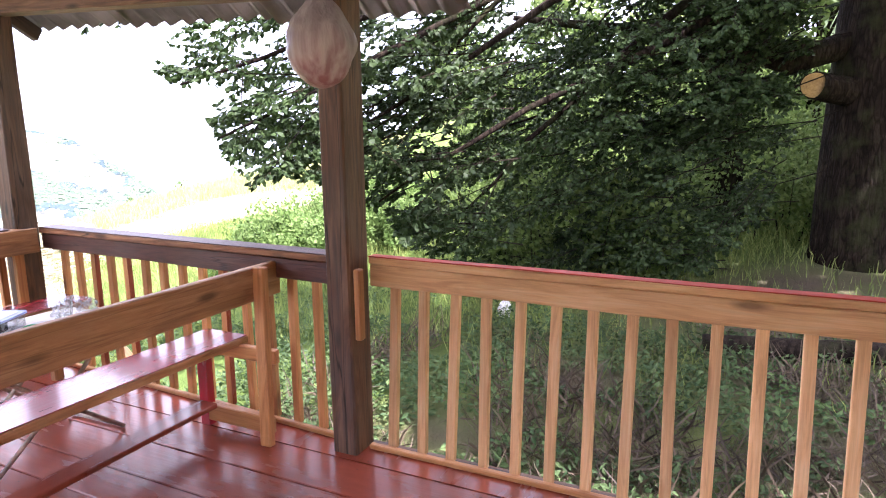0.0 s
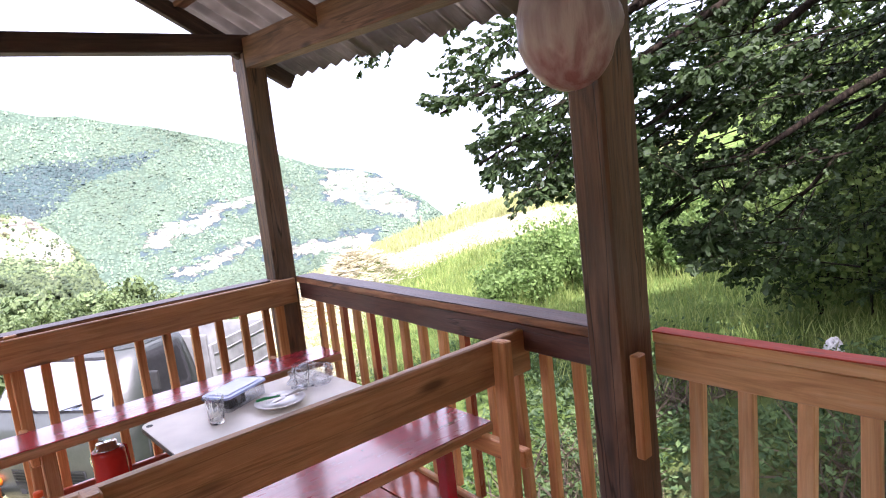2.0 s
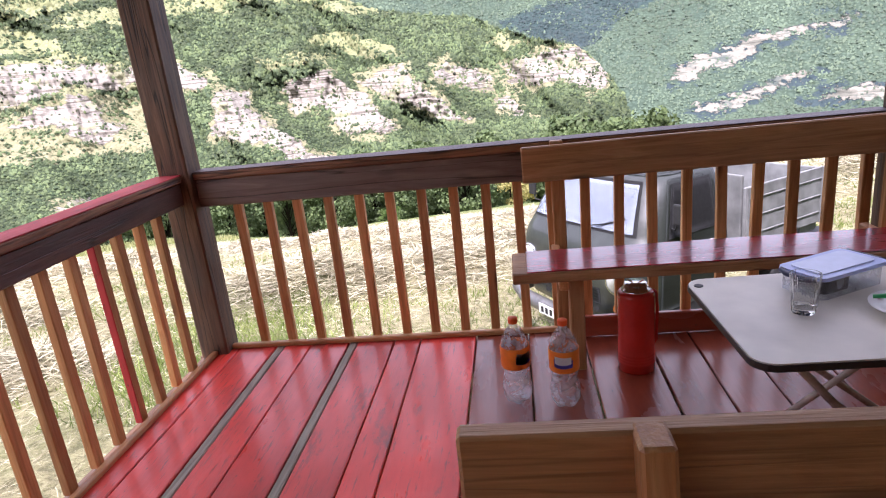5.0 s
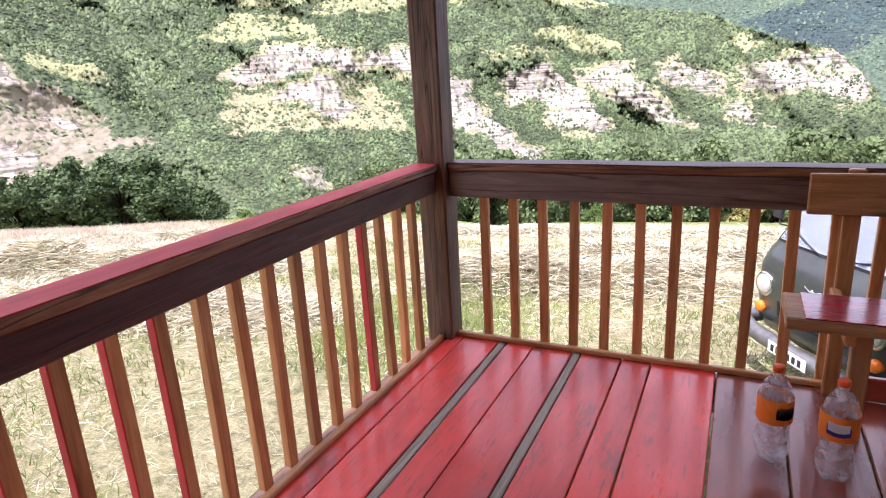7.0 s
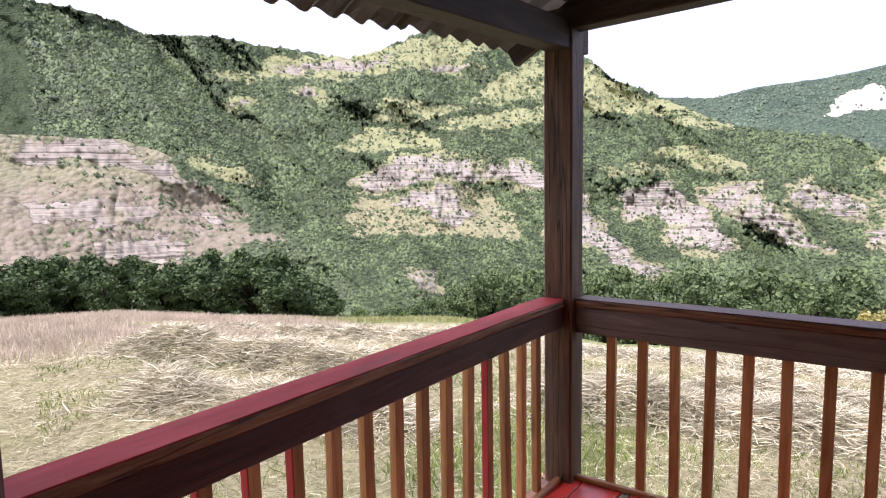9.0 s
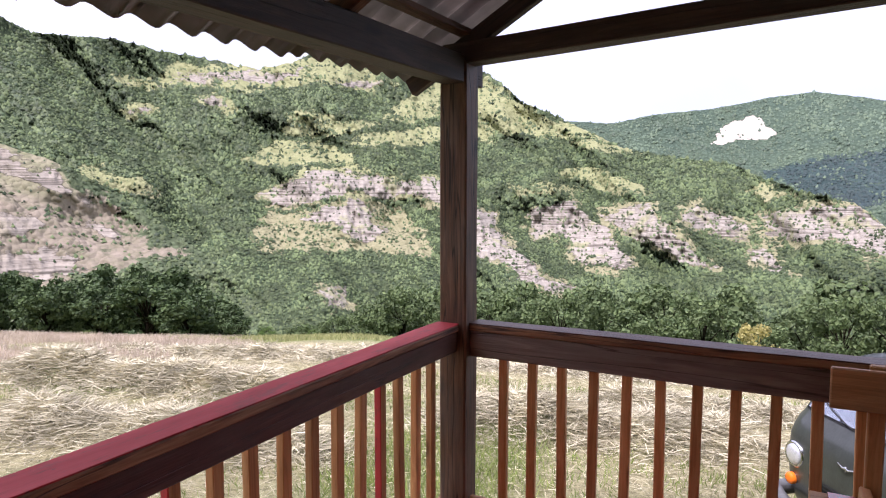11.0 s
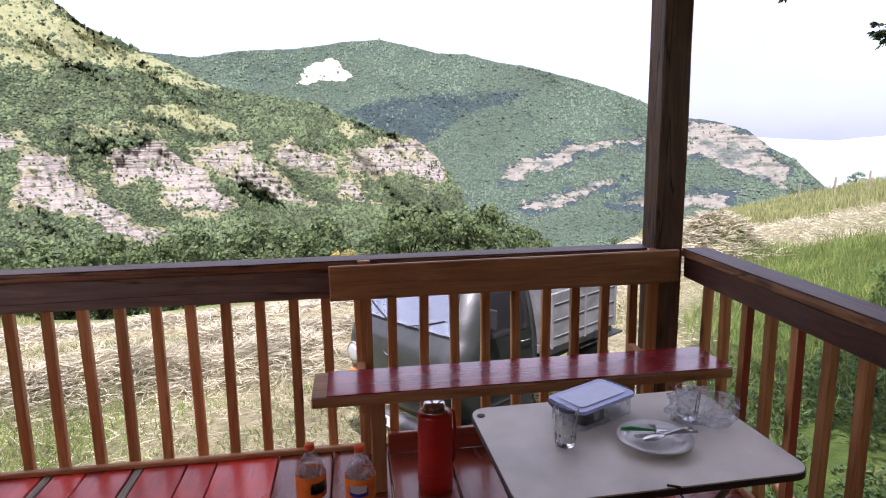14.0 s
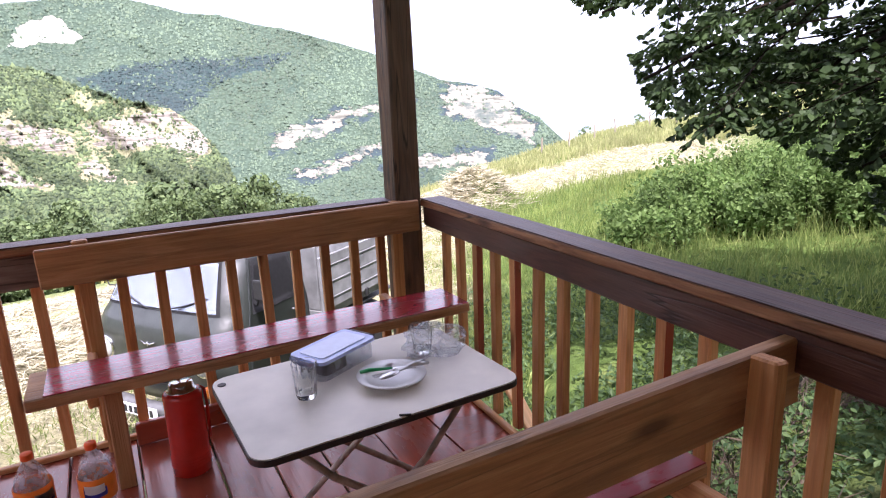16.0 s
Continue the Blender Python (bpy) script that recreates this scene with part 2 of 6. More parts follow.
# ---- building helpers ----
def part(name, bm, material, parent=None, label="", m=None, smooth=False):
    me = bpy.data.meshes.new(name)
    bm.to_mesh(me)
    bm.free()
    if smooth:
        for p in me.polygons:
            p.use_smooth = True
    mats = material if isinstance(material, (list, tuple)) else [material]
    for q in mats:
        me.materials.append(q)
    ob = new(name, me)
    if m is not None:
        ob.matrix_basis = m
    if parent is not None:
        ob.parent = parent
    return tagged(ob, label)


def share(name, mesh, parent, m):
    ob = new(name, mesh)
    ob.parent = parent
    ob.matrix_basis = m
    return ob


def thing(name, label, category, m=None, group="", kind=""):
    ob = new(name)
    ob.empty_display_size = 0.1
    if m is not None:
        ob.matrix_basis = m
    return tagged(ob, label, category, group, kind)


def box(sx, sy, sz, bev=0.004, seg=1, cx=0.0, cy=0.0, cz=0.0):
    bm = bmesh.new()
    bmesh.ops.create_cube(bm, size=1.0)
    bmesh.ops.scale(bm, verts=bm.verts, vec=(sx, sy, sz))
    if bev:
        bmesh.ops.bevel(bm, geom=bm.edges[:], offset=bev, segments=seg, affect='EDGES', profile=0.6)
    bmesh.ops.translate(bm, verts=bm.verts, vec=(cx, cy, cz))
    return bm


def lumber(length, w, h, seed=0, bev=0.005, wob=0.002, step=0.22):
    """A sawn piece along x, centred, with slightly uneven edges."""
    rng = random.Random(seed)
    bm = box(length, w, h, bev)
    n = max(1, int(length / step))
    for i in range(1, n):
        x = -length / 2 + length * i / n
        geom = bm.verts[:] + bm.edges[:] + bm.faces[:]
        bmesh.ops.bisect_plane(bm, geom=geom, plane_co=(x, 0, 0), plane_no=(1, 0, 0))
    for v in bm.verts:
        q = noise.noise_vector((v.co.x * 2.1 + seed * 7.3, v.co.y * 9 + seed, v.co.z * 9))
        v.co.y += q.y * wob
        v.co.z += q.z * wob
    return bm


def along(p0, p1, roll=0.0):
    """Pose of a piece whose x axis runs from p0 to p1, at their middle; its z stays as near up as it can."""
    p0, p1 = Vector(p0), Vector(p1)
    x = (p1 - p0).normalized()
    up = Vector((0, 0, 1)) if abs(x.z) < 0.95 else Vector((0, 1, 0))
    y = up.cross(x).normalized()
    z = x.cross(y)
    m = Matrix((x, y, z)).transposed().to_4x4()
    return Matrix.Translation((p0 + p1) / 2) @ m @ Matrix.Rotation(roll, 4, 'X')


_seed = [0]


def piece(name, p0, p1, w, h, material, parent=None, label="", roll=0.0, bev=0.005, wob=0.002):
    _seed[0] += 1
    length = (Vector(p1) - Vector(p0)).length
    return part(name, lumber(length, w, h, _seed[0], bev, wob), material, parent, label, along(p0, p1, roll))


def revolve(profile, seg=24):
    """A solid of revolution about z from (radius, height) pairs."""
    bm = bmesh.new()
    rings = []
    for r, z in profile:
        rings.append([bm.verts.new((r * math.cos(2 * math.pi * i / seg), r * math.sin(2 * math.pi * i / seg), z)) for i in range(seg)])
    for a, b in zip(rings, rings[1:]):
        for i in range(seg):
            bm.faces.new((a[i], a[(i + 1) % seg], b[(i + 1) % seg], b[i]))
    bm.faces.new(list(reversed(rings[0])))
    bm.faces.new(rings[-1])
    return bm


def band(profile, seg=30):
    """A thin sleeve about z, open at both ends."""
    bm = revolve(profile, seg)
    bmesh.ops.delete(bm, geom=[f for f in bm.faces if len(f.verts) > 4], context='FACES_ONLY')
    return bm


def tube(points, radius, seg=8, closed_ends=True):
    bm = bmesh.new()
    pts = [Vector(p) for p in points]
    rad = radius if isinstance(radius, (list, tuple)) else [radius] * len(pts)
    rings = []
    ref = Vector((0.3, 0.2, 0.93)).normalized()
    for i, p in enumerate(pts):
        d = (pts[min(i + 1, len(pts) - 1)] - pts[max(i - 1, 0)]).normalized()
        u = d.cross(ref)
        u = u.normalized() if u.length > 1e-4 else d.orthogonal().normalized()
        v = d.cross(u)
        rings.append([bm.verts.new(p + (u * math.cos(2 * math.pi * k / seg) + v * math.sin(2 * math.pi * k / seg)) * rad[i]) for k in range(seg)])
    for a, b in zip(rings, rings[1:]):
        for k in range(seg):
            bm.faces.new((a[k], a[(k + 1) % seg], b[(k + 1) % seg], b[k]))
    if closed_ends:
        bm.faces.new(list(reversed(rings[0])))
        bm.faces.new(rings[-1])
    bmesh.ops.recalc_face_normals(bm, faces=bm.faces)
    return bm


def merge(*bms):
    out = bms[0]
    for b in bms[1:]:
        me = bpy.data.meshes.new("tmp")
        b.to_mesh(me)
        b.free()
        out.from_mesh(me)
        bpy.data.meshes.remove(me)
    return out


# ---- porch: posts, rails, roof ----
XL, XR, Y0, YB = 0.0, 3.30, 0.10, -6.6      # the deck's edges


def post(x0, y0, x1, y1, top, name, label):
    base = Vector(((x0 + x1) / 2, (y0 + y1) / 2, -0.02))
    return tagged(piece(name, base, base + Vector((0, 0, top + 0.02)), y1 - y0, x1 - x0, M_POST, bev=0.008, wob=0.004),
                  label, "post", "porch posts", "structure")


post(0.01, 0.005, 0.15, 0.145, 2.16, "post", "dark brown stained square timber corner post")
post(3.14, 0.01, 3.28, 0.145, 2.25, "post", "dark brown stained square timber corner post")
post(3.075, -2.49, 3.20, -2.33, 2.16, "post", "dark brown square timber post beside the bench")
post(-0.02, -2.42, 0.125, -2.28, 2.16, "post", "dark brown square timber post of the side rail")
post(3.09, -5.2, 3.22, -5.06, 2.16, "post", "dark brown square timber post at the back")
post(-0.01, -5.2, 0.125, -5.06, 2.16, "post", "dark brown square timber post at the back")

BAL = lumber(0.80, 0.042, 0.032, 5, 0.003, 0.0015)
bal_mesh = bpy.data.meshes.new("baluster")
BAL.to_mesh(bal_mesh)
BAL.free()
bal_mesh.materials.append(M_TAN)
bal_red = bal_mesh.copy()
bal_red.materials.clear()
bal_red.materials.append(M_TAN)
bal_red.materials.append(M_REDCAP)
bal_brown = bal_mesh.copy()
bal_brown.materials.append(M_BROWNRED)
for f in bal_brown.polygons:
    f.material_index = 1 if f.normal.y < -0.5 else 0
bal_pale = bal_mesh.copy()
bal_pale.materials.clear()
bal_pale.materials.append(M_PALEPINE)
for f in bal_red.polygons:
    f.material_index = 1 if f.normal.y < -0.5 else 0


def railing(name, a, b, cap_mat, beam_mat, label, xs, inward, wide=0.12, foot=0.0, red=(), drop=0.0, deep=0.10, body=None, shift=0.005, bal=None, stain=None):
    """A rail from a to b: flat cap, beam under it, balusters at the distances xs from a, batten at the foot."""
    a, b = Vector(a), Vector(b)
    d = (b - a).normalized()
    rail = thing(name, label, "railing", kind="structure")
    up = Vector((0, 0, 1))
    n = Vector(inward)
    end = up * -drop
    piece("cap", a + up * 0.883 + n * shift, b + end + up * 0.883 + n * shift, wide, 0.034, body or cap_mat, rail, wob=0.004)
    if body:
        piece("painted_top", a + up * 0.9015 + n * shift, b + end + up * 0.9015 + n * shift, wide - 0.004, 0.005, cap_mat, rail, "worn red paint" if cap_mat in (M_REDCAP, M_BRICKCAP) else "dark brown stain", bev=0.001, wob=0.003)
    piece("rail_beam", a + up * (0.865 - deep / 2) + n * 0.03, b + end + up * (0.865 - deep / 2) + n * 0.03, 0.045, deep, beam_mat, rail, wob=0.004)
    piece("foot_batten", a + up * 0.012 + n * (0.035 + foot), b + up * 0.012 + n * (0.035 + foot), 0.03, 0.024, M_TAN, rail, wob=0.002)
    rng = random.Random(name)
    for i, s in enumerate(xs):
        p = a + d * s - n * 0.012
        lean = Vector((rng.uniform(-1, 1), rng.uniform(-1, 1), 0)) * 0.005
        share("baluster", (stain or bal_red) if i in red else (bal or bal_mesh), rail, along(p + lean + n * foot, p - lean + up * 0.80, (0.0 if i in red else rng.choice((0, math.pi))) + (0 if abs(d.x) > 0.5 else math.pi / 2)))
    return rail


railing("railing_front", (0.15, 0.11, 0), (3.14, 0.11, 0), M_BEAM, M_GREYBEAM, "brown timber front railing with pine balusters",
        [0.156 + 0.1468 * i for i in range(20)], (0, -1, 0), deep=0.13, body=M_RAWCAP)
railing("railing_left", (0.055, 0.005, 0), (0.055, -2.28, 0), M_REDCAP, M_BEAM, "brown side railing with a worn red cap",
        [0.147 + 0.1433 * i for i in range(15)], (1, 0, 0), red=(3, 10, 11, 12, 13), body=M_RAWCAP)
railing("railing_left_rear", (0.055, -2.42, 0), (0.055, -5.06, 0), M_REDCAP, M_BEAM, "brown side railing with a worn red cap",
        [0.10 + 0.14 * i for i in range(18)], (1, 0, 0), body=M_RAWCAP)
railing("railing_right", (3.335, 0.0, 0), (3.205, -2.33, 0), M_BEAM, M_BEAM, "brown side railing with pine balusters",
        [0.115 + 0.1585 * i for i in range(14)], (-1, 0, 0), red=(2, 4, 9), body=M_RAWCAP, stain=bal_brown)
railing("railing_right_rear", (3.245, -2.49, 0), (3.245, -5.06, 0), M_BRICKCAP, M_PALEPINE, "pine side railing in a daylight-brightened tone, with a red painted cap",
        [0.098 + 0.1487 * i for i in range(17)], (-1, 0, 0), 0.062, 0.055, (), 0.02, body=M_PALEPINE, shift=0.030, bal=bal_pale)

# floor of painted planks
floor = thing("floor", "red painted plank deck, worn along the joints", "floor", kind="structure")
edges = [0.05, 0.19, 0.380, 0.424, 0.562, 0.756, 0.797, 0.985, 1.115, 1.385, 1.63, 1.88, 2.15, 2.34, 2.53, 2.77, 3.02]
GREY = {2, 5}
for i, (e0, e1) in enumerate(zip(edges, edges[1:])):
    w = e1 - e0 - 0.006
    grey = i in GREY
    _seed[0] += 1
    part("plank", lumber(Y0 - YB, w, 0.04, _seed[0], 0.004, 0.0015, 0.6), M_GREYWOOD if grey else (M_RED if e1 < 1.45 else M_BROWNRED), floor, "bare grey strip" if grey else "",
         along(((e0 + e1) / 2, YB, -0.023 if grey else -0.02), ((e0 + e1) / 2, Y0, -0.023 if grey else -0.02)))
bm = bmesh.new()
outline = [(3.024, YB), (3.17, YB), (3.165, -2.4), (3.30, Y0), (3.024, Y0)]
bm.faces.new([bm.verts.new((x, y, 0.0)) for x, y in outline])
ext = bmesh.ops.extrude_face_region(bm, geom=bm.faces[:])
bmesh.ops.translate(bm, verts=[v for v in ext["geom"] if isinstance(v, bmesh.types.BMVert)], vec=(0, 0, -0.04))
bmesh.ops.recalc_face_normals(bm, faces=bm.faces)
part("plank", bm, M_BROWNRED, floor)
skirt = thing("deck_frame", "dark timber frame under the deck", "deck", kind="structure")
for nm, p0, p1 in (("joist", (-0.05, 0.12, -0.13), (3.33, 0.12, -0.13)), ("joist", (0.0, 0.1, -0.13), (0.0, YB, -0.13)), ("joist", (3.28, 0.1, -0.13), (3.28, YB, -0.13))):
    piece(nm, p0, p1, 0.06, 0.17, M_POST, skirt)
for x in (0.05, 1.6, 3.22):
    for y in (0.05, -2.4, -5.1):
        piece("pile", (x, y, -2.4), (x, y, -0.045), 0.14, 0.14, M_POST, skirt)

# roof: two side beams, tie beams, rafters, purlins and corrugated sheets
M_SHEET = plain("old_corrugated_sheet", (0.22, 0.20, 0.18), 0.6, 0.0, 0.35, 6.0, 0.2)
RIDGE_X, RIDGE_Z, SL, SR, FALL = 1.66, 3.11, 0.57, 0.57, 0.045      # the roof falls a little towards the house
frame_ = thing("porch_roof", "pitched porch roof of corrugated sheets on rough rafters", "roof", kind="structure")
# left plate, tie beams and front rafters take the darkened backlit tone
piece("wall_plate", (0.085, 0.22, 2.125), (0.085, YB, 1.84), 0.11, 0.13, M_BACKLIT, frame_)
piece("wall_plate", (3.20, 0.2, 2.255), (3.13, YB, 1.86), 0.10, 0.17, M_ROUGH, frame_)
for y in (0.06, -2.4, -5.1):
    piece("tie_beam", (0.02, y, 2.185 + FALL * y), (3.25, y, 2.30 + FALL * y), 0.10, 0.10, M_BACKLIT, frame_)
for y in (0.07, -0.85, -1.65, -2.45, -3.3, -4.2, -5.1, -6.2):
    zr = RIDGE_Z + FALL * y
    for run, sl in ((-1.85 if y > 0 else -1.62, SL), (1.80 if y > 0 else 1.62, SR)):
        piece("rafter", (RIDGE_X, y, zr), (RIDGE_X + run, y, zr - abs(run) * sl), 0.05, 0.085, M_BACKLIT if y > 0 else M_ROUGH, frame_)
for k in range(5):
    for side, sl, st in ((-1, SL, 0.36), (1, SR, 0.36)):
        u = 0.10 + k * st
        piece("purlin", (RIDGE_X + side * u, 0.26, RIDGE_Z + 0.060 - u * sl + FALL * 0.26), (RIDGE_X + side * u, YB, RIDGE_Z + 0.060 - u * sl + FALL * YB), 0.07, 0.03, M_ROUGH, frame_)


def corrugated(width, length, pitch=0.14, amp=0.018, seed=0):
    """A wavy sheet: waves across y, slope along x."""
    bm = bmesh.new()
    n = int(width / pitch * 8)
    rows = 8
    grid = []
    for j in range(rows + 1):
        row = []
        for i in range(n + 1):
            y = width * i / n
            x = length * j / rows
            z = amp * math.sin(2 * math.pi * y / pitch) + 0.006 * noise.noise((x * 1.3 + seed, y * 1.1, 0.3))
            row.append(bm.verts.new((x, y, z)))
        grid.append(row)
    for j in range(rows):
        for i in range(n):
            bm.faces.new((grid[j][i], grid[j][i + 1], grid[j + 1][i + 1], grid[j + 1][i]))
    bmesh.ops.solidify(bm, geom=bm.faces[:], thickness=0.005)
    return bm


for side, sl, ln in ((-1, SL, 2.22), (1, SR, 2.17)):
    tilt = math.atan(sl)
    for k in range(7):
        y1 = 0.34 - k * 1.05
        lift = 0.105 + 0.006 * (k % 2)
        ya = y1 - 1.12 if side > 0 else y1
        rot = Matrix.Rotation(tilt, 4, 'Y') if side > 0 else Matrix.Rotation(math.pi, 4, 'Z') @ Matrix.Rotation(tilt, 4, 'Y')
        lean = Matrix.Rotation(FALL, 4, 'X')
        m = Matrix.Translation((RIDGE_X, ya, RIDGE_Z + lift + FALL * ya)) @ lean @ rot
        part("roof_sheet", corrugated(1.12, ln + 0.03 * (k % 3), seed=k + side * 9), M_SHEET, frame_, "", m, True)

# out of view, added to keep sunlight from falling through the ridge gap
piece("ridge_cap", (RIDGE_X, 0.36, RIDGE_Z + 0.150 + FALL * 0.36), (RIDGE_X, YB, RIDGE_Z + 0.150 + FALL * YB), 0.40, 0.02, M_SHEET, frame_)

# the assumed, unseen house wall that the porch leans on, behind the walk
# its dull tone limits the light bounced onto the porch timbers
M_PLASTER = plain("clay_plaster", (0.36, 0.30, 0.23), 0.9, 0, 0.2, 5.0, 0.3)
tagged(part("wall_back", box(4.4, 0.25, 5.2, 0.01), M_PLASTER, None, "", pose(1.65, YB - 0.13, 0.2)), "assumed clay plastered house wall behind the porch, out of view", "wall", kind="structure")

# ---- land: the meadow, the slopes, the mountains ----
EYE0 = Vector((1.6, -2.8, 1.45))


def table(rows):
    xs, *cols = zip(*rows)
    return lambda a: [float(np.interp(a, xs, c)) for c in cols]


# bearing, distance of the meadow's rim, elevation angle of the rim
RIM = table([(-180, 45, -4), (-120, 55, -7), (-64, 62, -9.8), (-56, 60, -11.0), (-47, 55, -11.9), (-35, 52, -12.2), (-21, 44, -14.2), (-8, 42, -14.0), (8, 42, -13.4),
             (20, 42, -11.5), (26, 44, -8.6), (31, 46, -7.0), (36, 48, -5.6), (42, 52, -3.9), (47, 52, -2.9), (53, 50, -2.2), (60, 46, 0.2), (68, 45, 3.6), (76, 45, 5.2),
             (100, 42, 7), (140, 42, 4), (180, 45, -4)])
NEAR = table([(-180, -1.3), (-60, -1.62), (0, -1.66), (30, -1.6), (60, -1.25), (95, -1.15), (130, -1.15), (180, -1.3)])
BULGE = table([(-180, 1.2), (-60, 1.3), (20, 1.25), (40, 1.25), (62, 1.6), (130, 1.6), (180, 1.2)])
# rows of raked hay: x0, y0, x1, y1, half width, height
ROWS_HAY = [(-14.5, 5.5, -7.6, 6.6, 0.72, 0.62), (-8.4, 2.6, -4.2, 3.6, 0.6, 0.58), (-2.7, 6.2, 0.9, 7.4, 0.75, 0.62), (-1.2, 10.5, 4.0, 11.0, 0.7, 0.3),
            (-20, 11, -9, 13, 1.0, 0.3), (10.0, 13.2, 12.4, 13.4, 1.1, 1.6), (-8, 16, 2, 17, 0.9, 0.22)]


def hay_at(x, y):
    h = 0.0
    for x0, y0, x1, y1, w, t in ROWS_HAY:
        dx, dy = x1 - x0, y1 - y0
        u = max(0.0, min(1.0, ((x - x0) * dx + (y - y0) * dy) / (dx * dx + dy * dy)))
        d = math.hypot(x - x0 - u * dx, y - y0 - u * dy) / w
        if d < 1.6:
            h = max(h, t * math.exp(-d * d * 2.2) * (0.75 + 0.6 * noise.noise((x * 0.8, y * 0.8, 3.0))))
    return h


def ground_z(x, y, fine=True):
    dx, dy = x - EYE0.x, y - EYE0.y
    r, a = math.hypot(dx, dy), math.degrees(math.atan2(dx, dy))
    dist, el = RIM(a)
    z0 = NEAR(a)[0]
    ze = EYE0.z + dist * math.tan(radians(el))
    r0 = 5.0
    if r <= r0:
        k = max(0.0, min(1.0, (r - 2.0) / 3.0))
        z = z0 * k - 1.5 * (1 - k)
    elif r <= dist:
        u = (r - r0) / (dist - r0)
        z = z0 + (ze - z0) * u ** BULGE(a)[0]
    else:
        z = ze - (r - dist) * 0.42 - 0.0
        z = max(z, -420.0)
    if fine:
        z += 0.10 * noise.noise((x * 0.35, y * 0.35, 0)) + 0.03 * noise.noise((x * 1.7, y * 1.7, 5)) + hay_at(x, y)
    return z


def smooth(a, b, v):
    t = max(0.0, min(1.0, (v - a) / (b - a)))
    return t * t * (3 - 2 * t)


def lush(x, y):
    """How green and long the grass is: mown and dry in front and to the left, lush on the bank."""
    dx, dy = x - EYE0.x, y - EYE0.y
    r, a = math.hypot(dx, dy), math.degrees(math.atan2(dx, dy))
    w = 4 * noise.noise((x * 0.15, y * 0.15, 9)) + 2.5 * noise.noise((x * 0.6, y * 0.6, 2))
    bank = smooth(27, 37, a + w * 0.8) * smooth(140, 110, abs(a))
    mown = smooth(20, 23, r + w) * smooth(34, 29, r + w) * smooth(58, 50, a) if a > 20 else 0.0
    bank *= 1 - 0.85 * mown
    under = smooth(3.4, 1.6, abs(y + 0.3)) * smooth(2.0, 0.2, max(-x - 0.3, x - 6.0, 0)) * 0.7     # along the deck's foot
    far = 0.75 * smooth(26, 36, r + w) * smooth(-52, -44, a) * smooth(25, 5, a)
    spots = 0.45 * smooth(0.12, 0.4, noise.noise((x * 0.22 + 4, y * 0.22, 1)))
    return max(bank, under, far, spots)


def polar_sheet(name, azs, rs, zfun, material, attrs=None):
    na, nr = len(azs), len(rs)
    verts = []
    for a in azs:
        for r in rs:
            x, y = EYE0.x + r * math.sin(radians(a)), EYE0.y + r * math.cos(radians(a))
            verts.append((x, y, zfun(x, y)))
    faces = [(i * nr + j, (i + 1) * nr + j, (i + 1) * nr + j + 1, i * nr + j + 1) for i in range(na - 1) for j in range(nr - 1)]
    me = bpy.data.meshes.new(name)
    me.from_pydata(verts, [], [f[::-1] for f in faces])
    for nm, fun in (attrs or {}).items():
        at = me.attributes.new(nm, 'FLOAT', 'POINT')
        at.data.foreach_set("value", [fun(v[0], v[1]) for v in verts])
    me.materials.append(material)
    me.polygons.foreach_set("use_smooth", [True] * len(me.polygons))
    return new(name, me)


def groundmat():
    m, nt, b = mk("meadow")
    tc = nd(nt, "TexCoord")
    at = nd(nt, "Attribute", attribute_name="lush")
    n1 = nd(nt, "TexNoise", {"Vector": tc.outputs["Object"], "Scale": 1.4, "Detail": 8.0, "Roughness": 0.7})
    st = nd(nt, "VectorMath", {0: tc.outputs["Object"], 1: (9.0, 40.0, 20.0)}, operation='MULTIPLY')
    n2 = nd(nt, "TexNoise", {"Vector": st.outputs[0], "Scale": 1.0, "Detail": 6.0, "Roughness": 0.75, "Distortion": 2.5})
    dry = ramp(nt, n2.outputs["Fac"], [(0.3, (0.16, 0.145, 0.065)), (0.5, (0.37, 0.34, 0.185)), (0.7, (0.57, 0.525, 0.34))])
    at3 = nd(nt, "Attribute", attribute_name="pile")
    dry = mixc(nt, at3.outputs["Fac"], dry, ramp(nt, n2.outputs["Fac"], [(0.33, (0.17, 0.155, 0.09)), (0.66, (0.52, 0.48, 0.33))]))
    fine = nd(nt, "TexNoise", {"Vector": tc.outputs["Object"], "Scale": 7.0, "Detail": 7.0, "Roughness": 0.75})
    dry = mixc(nt, 0.75, dry, ramp(nt, fine.outputs["Fac"], [(0.38, 0.35), (0.5, 0.95), (0.62, 1.15)]), 'MULTIPLY')
    dry = mixc(nt, ramp(nt, n1.outputs["Fac"], [(0.50, 0.0), (0.66, 0.6)]), dry, (0.19, 0.20, 0.075))
    green = ramp(nt, n1.outputs["Fac"], [(0.3, (0.050, 0.085, 0.018)), (0.55, (0.115, 0.175, 0.038)), (0.75, (0.25, 0.28, 0.085))])
    c = mixc(nt, at.outputs["Fac"], dry, green)
    at2 = nd(nt, "Attribute", attribute_name="bare")
    soil = ramp(nt, n2.outputs["Fac"], [(0.3, (0.05, 0.038, 0.026)), (0.7, (0.13, 0.10, 0.07))])
    c = mixc(nt, at2.outputs["Fac"], c, soil)
    nt.links.new(c, b.inputs["Base Color"])
    b.inputs["Roughness"].default_value = 0.95
    b.inputs["Specular IOR Level"].default_value = 0.1
    bump(nt, b, n2.outputs["Fac"], 0.9, 0.06)
    return m


